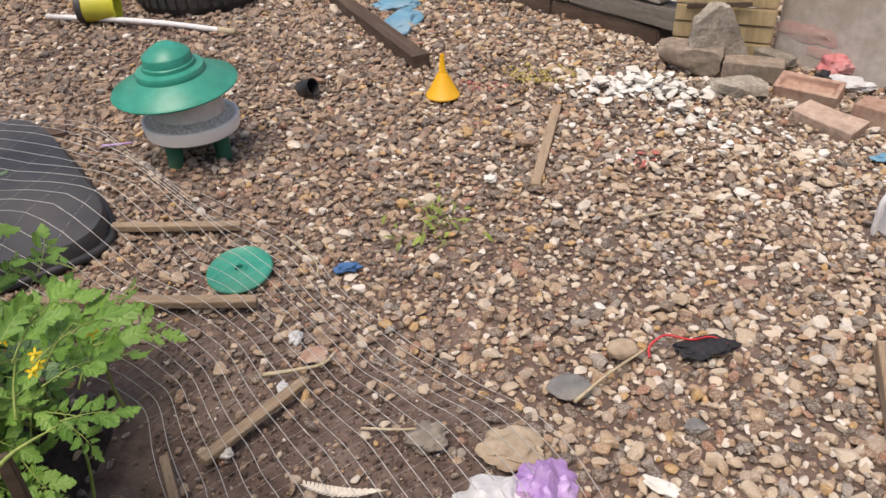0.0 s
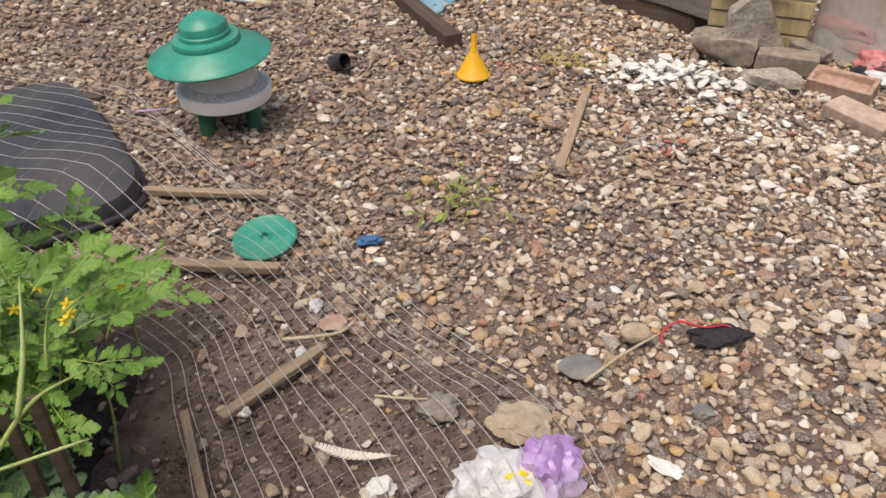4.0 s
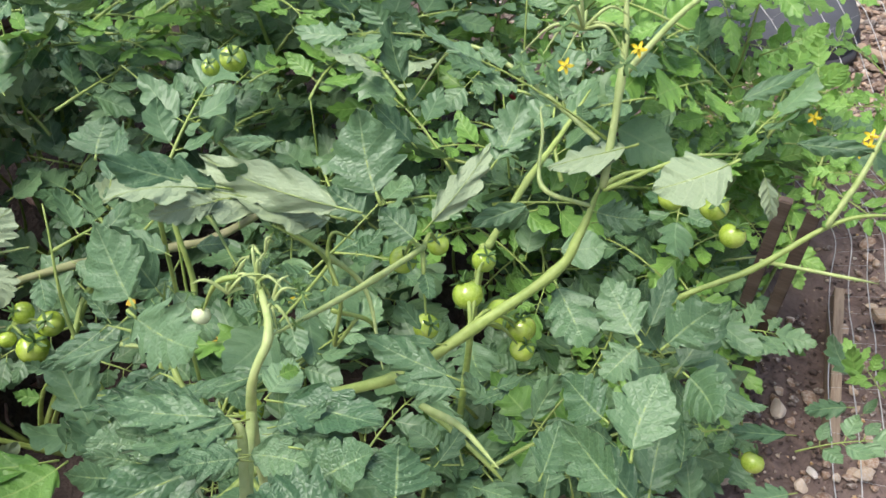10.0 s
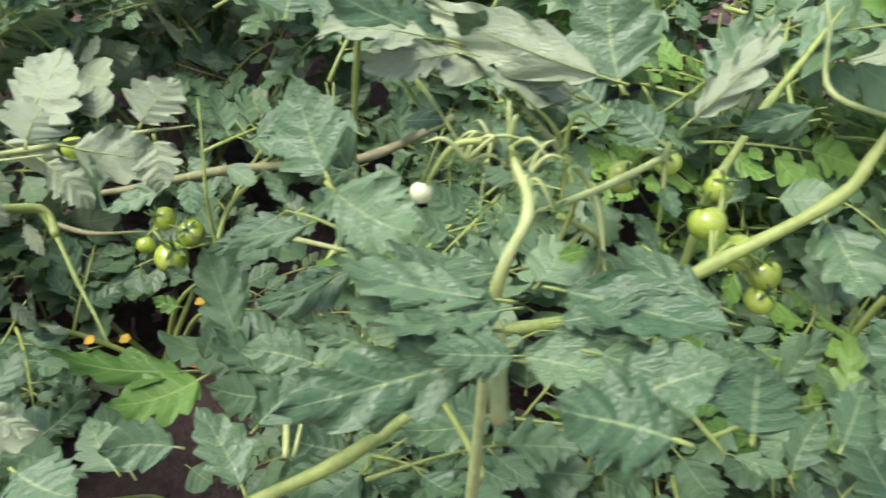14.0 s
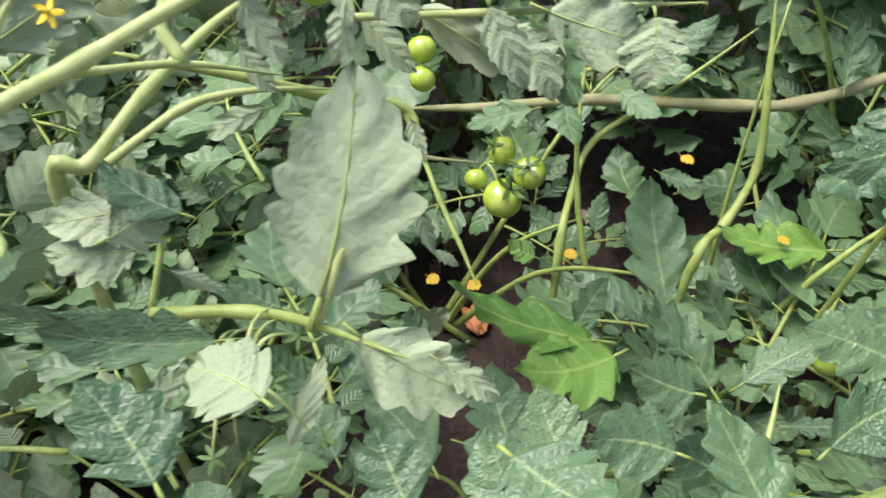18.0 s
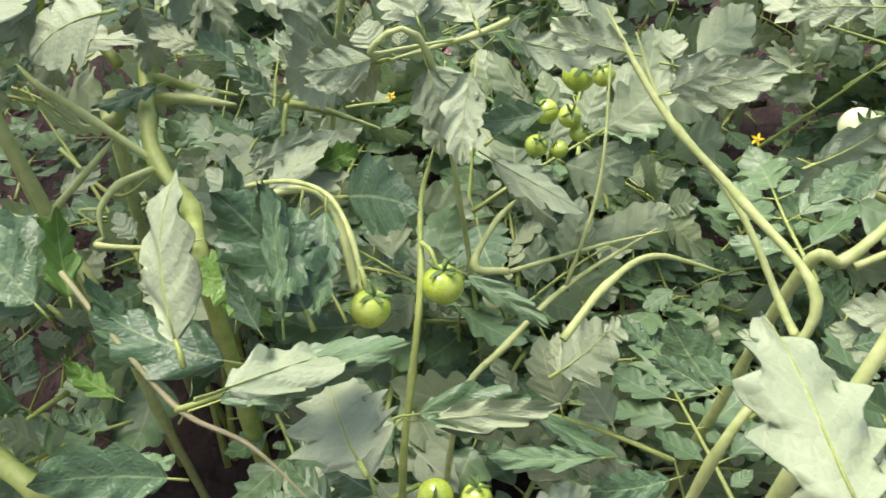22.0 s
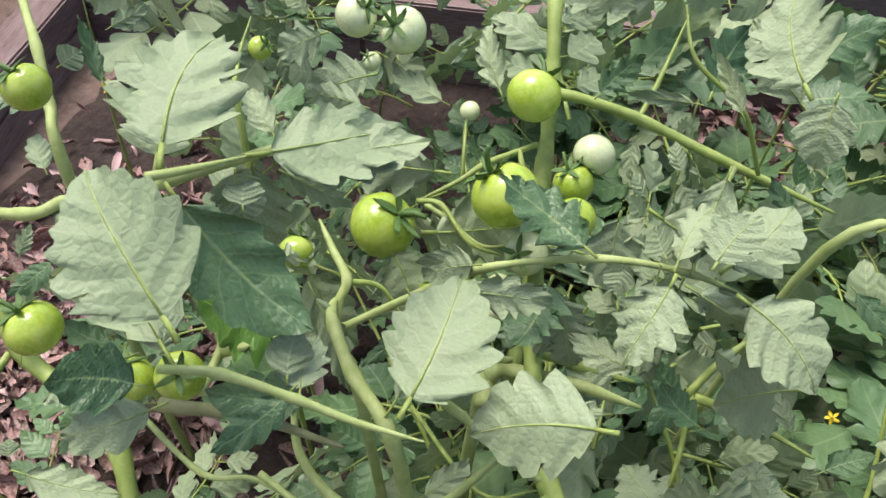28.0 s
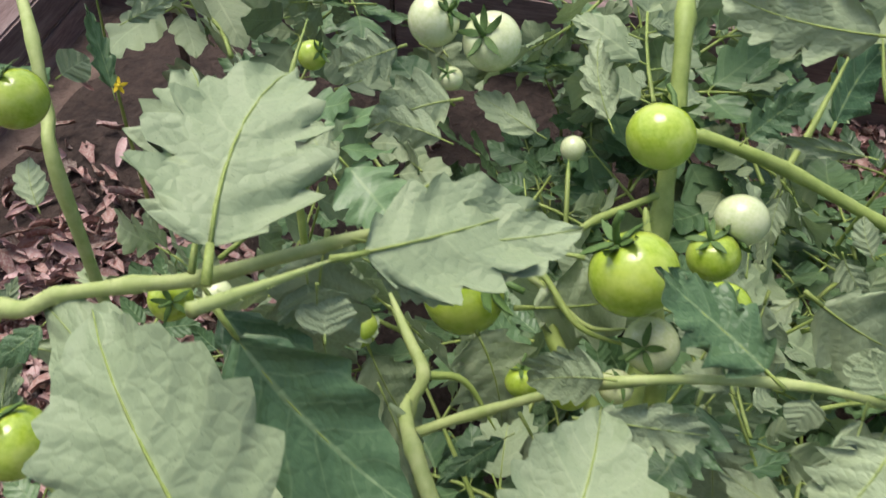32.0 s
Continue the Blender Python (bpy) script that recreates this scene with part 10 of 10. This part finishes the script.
def bush(key, count, spread, top, keep, pale=0.3, seed=0, size=(0.16, 0.26), lean=(0.0, 0.0), kind="compound"):
    """Side shoots with leaves all round a plant's own root."""
    ob, o, _ = PLANTS[key]
    rng = random.Random(900 + seed)
    made = 0
    fruit = [p for some in FRUIT.values() for p in some]
    shoots = []
    for k in range(max(4, count // 7)):
        a = rng.uniform(0, 6.283)
        r = spread * rng.uniform(0.4, 1.0)
        tip = o + Vector((r * math.cos(a) + lean[0], r * math.sin(a) + lean[1], top * rng.uniform(0.55, 1.0)))
        mid = o.lerp(tip, 0.5) + Vector((rng.uniform(-0.04, 0.04), rng.uniform(-0.04, 0.04), 0.06))
        line = glide([o + Vector((rng.uniform(-0.03, 0.03), rng.uniform(-0.03, 0.03), 0)), mid, tip], 6)
        line = [p for p in line if clear(p, keep)]
        if len(line) > 4:
            v, f = tube([p - o for p in line], 0.005, 0.0009, 7, ripple=0.15)
            part("stem", mesh_of("stem", v, f, [M["stem"]]), None, ob)
            shoots.append(line)
    tries = 0
    while shoots and made < count and tries < count * 14:
        tries += 1
        line = rng.choice(shoots)
        base = line[int(len(line) * rng.uniform(0.25, 0.999))]
        a = rng.uniform(0, 6.283)
        ln = rng.uniform(*size)
        tip = base + Vector((math.cos(a), math.sin(a), rng.uniform(-0.35, 0.55))).normalized() * ln
        if tip.z < 0.03 or not clear(tip, keep) or not clear(base.lerp(tip, 0.5), keep) or tip.x > -0.5 or covers(base.lerp(tip, 0.6), fruit):
            continue
        n = Vector((rng.gauss(0, 0.35), rng.gauss(0, 0.35), 1))
        turned = rng.random() < pale * turned_share(tip)
        if turned:
            n = Vector((-0.85 + rng.gauss(0, 0.3), rng.gauss(0, 0.3), rng.uniform(-0.35, 0.2)))
        sort = kind if rng.random() < 0.68 else rng.choice(("blade", "blade", "small")) if kind == "compound" else "compound"
        part("leaf", rng.choice(LEAVES[sort + "_pale" if turned and sort in ("compound", "sprig") else sort]), None, ob, at=aim(base - o, base.lerp(tip, {"blade": 0.5, "small": 0.3}.get(sort, 1.0)) - o, n, rng.uniform(0.9, 1.2)))
        made += 1


bush("a", 30, 0.18, 0.36, 0.95, 0.0, 1, (0.09, 0.15), lean=(-0.06, -0.04), kind="sprig")
bush("b", 60, 0.32, 0.5, 0.86, 0.0, 2, (0.12, 0.19), lean=(-0.1, 0), kind="sprig")
bush("c", 37, 0.36, 0.45, 0.6, 0.05, 3, (0.13, 0.2), lean=(0.05, 0.15))
bush("d", 36, 0.4, 0.34, 0.66, 0.1, 4, (0.13, 0.2))
bush("e", 22, 0.32, 0.5, 0.6, 0.75, 5, (0.15, 0.24), lean=(-0.1, 0))
bush("f", 22, 0.32, 0.48, 0.64, 0.75, 6, (0.15, 0.24), lean=(-0.1, 0))
bush("g", 21, 0.32, 0.5, 0.68, 0.8, 7, (0.15, 0.23), lean=(-0.12, 0))
bush("h", 11, 0.26, 0.3, 0.72, 0.7, 8, (0.1, 0.16))
bush("i", 21, 0.3, 0.5, 0.6, 0.8, 9, (0.14, 0.22), lean=(-0.08, 0))
bush("j", 66, 0.42, 0.8, 0.9, 0.05, 10, kind="sprig")
bush("k", 60, 0.42, 0.72, 0.85, 0.45, 11)
bush("l", 56, 0.42, 0.6, 0.85, 0.45, 12)
bush("m", 56, 0.38, 0.62, 0.95, 0.0, 13, (0.13, 0.2), kind="sprig")
bush("n", 39, 0.38, 0.62, 0.8, 0.05, 14)
bush("o", 44, 0.36, 0.55, 0.85, 0.45, 15)


def thicket(key, lo, hi, count, pale, size, keep, seed, kinds=("compound", "compound", "compound", "blade", "small")):
    """Low leaves and thin shoots that close the gaps between a plant's main stems."""
    ob, o, _ = PLANTS[key]
    rng = random.Random(500 + seed)
    fruit = [p for some in FRUIT.values() for p in some]
    made = tries = 0
    while made < count and tries < count * 12:
        tries += 1
        base = Vector([rng.uniform(a, b) for a, b in zip(lo, hi)])
        a, ln = rng.uniform(0, 6.283), rng.uniform(*size)
        tip = base + Vector((math.cos(a), math.sin(a), rng.uniform(-0.3, 0.5))).normalized() * ln
        mid = base.lerp(tip, 0.6)
        if tip.z < 0.02 or tip.x > (-0.43 if tip.y < 0.55 else -0.47) or not clear(mid, keep) or not clear(tip, keep):
            continue
        if covers(mid, fruit) or covers(tip, fruit):
            continue
        n = Vector((rng.gauss(0, 0.4), rng.gauss(0, 0.4), 1))
        turned = rng.random() < pale * turned_share(tip)
        if turned:
            n = Vector((-0.85 + rng.gauss(0, 0.3), rng.gauss(0, 0.3), rng.uniform(-0.4, 0.2)))
        kind = rng.choice(kinds)
        k = {"blade": 0.5, "fresh": 0.6, "small": 0.32}.get(kind, 1.0)
        part("leaf", rng.choice(LEAVES[kind + "_pale" if turned and kind in ("compound", "sprig") else kind]), None, ob, at=aim(base - o, base.lerp(tip, k) - o, n, rng.uniform(0.95, 1.3)))
        made += 1
        if made % 6 == 0:
            root = Vector((base.x + rng.uniform(-0.08, 0.08), base.y + rng.uniform(-0.08, 0.08), 0.0))
            line = glide([root - o, root.lerp(base, 0.5) - o + Vector((rng.uniform(-0.03, 0.03), rng.uniform(-0.03, 0.03), 0)), base - o], 5)
            v, f = tube(line, 0.004, 0.001, 7, ripple=0.15)
            part("stem", mesh_of("stem", v, f, [M["stem"]]), None, ob)


thicket("c", (-0.95, -0.12, 0.12), (-0.52, 0.5, 0.36), 49, 0.05, (0.13, 0.22), 0.62, 1)
thicket("n", (-1.15, -0.1, 0.2), (-0.7, 0.5, 0.5), 42, 0.05, (0.14, 0.22), 0.72, 2)
thicket("b", (-0.95, 0.42, 0.1), (-0.55, 0.8, 0.42), 60, 0.0, (0.1, 0.17), 0.8, 3, ("sprig", "sprig", "compound"))
thicket("d", (-1.5, -0.45, 0.03), (-0.9, 0.12, 0.26), 41, 0.05, (0.12, 0.2), 0.62, 4)
thicket("e", (-1.4, -0.78, 0.05), (-0.9, -0.3, 0.36), 42, 0.7, (0.14, 0.23), 0.6, 5)
thicket("f", (-1.45, -1.0, 0.05), (-0.95, -0.55, 0.4), 43, 0.75, (0.14, 0.22), 0.6, 6)
thicket("g", (-1.5, -1.22, 0.06), (-1.0, -0.85, 0.4), 45, 0.8, (0.14, 0.22), 0.62, 7)
thicket("h", (-1.25, -1.45, 0.04), (-0.95, -1.12, 0.24), 20, 0.75, (0.1, 0.15), 0.66, 8)
thicket("i", (-1.8, -1.5, 0.08), (-1.28, -0.8, 0.44), 60, 0.8, (0.14, 0.22), 0.55, 9)
thicket("o", (-2.2, -1.65, 0.1), (-1.6, -0.85, 0.5), 60, 0.7, (0.15, 0.23), 0.8, 10)
thicket("o", (-2.3, -1.9, 0.3), (-1.65, -0.6, 0.66), 60, 0.75, (0.15, 0.23), 0.8, 18)
thicket("l", (-2.3, -0.7, 0.3), (-1.6, 0.2, 0.6), 60, 0.6, (0.13, 0.2), 0.8, 19)
thicket("l", (-2.1, -0.75, 0.1), (-1.4, 0.0, 0.42), 64, 0.6, (0.15, 0.23), 0.8, 11)
thicket("k", (-2.2, 0.0, 0.2), (-1.35, 0.6, 0.62), 70, 0.05, (0.14, 0.22), 0.85, 12)
thicket("j", (-2.1, 0.4, 0.25), (-1.2, 0.95, 0.7), 70, 0.05, (0.14, 0.22), 0.9, 13)
thicket("a", (-1.0, 0.82, 0.1), (-0.64, 1.2, 0.36), 46, 0.0, (0.09, 0.15), 0.9, 14, ("sprig", "sprig", "sprig", "fresh"))
thicket("m", (-1.4, 0.75, 0.2), (-0.85, 1.2, 0.55), 50, 0.0, (0.11, 0.18), 0.9, 15, ("sprig", "compound"))
thicket("n", (-1.2, 0.2, 0.35), (-0.7, 0.8, 0.62), 35, 0.0, (0.11, 0.18), 0.8, 16, ("sprig", "compound"))
thicket("b", (-0.72, 0.15, 0.04), (-0.48, 0.6, 0.24), 70, 0.0, (0.1, 0.17), 0.75, 17, ("compound", "sprig", "compound"))
thicket("h", (-1.5, -1.72, 0.1), (-1.15, -1.42, 0.3), 12, 0.7, (0.1, 0.16), 0.62, 20)
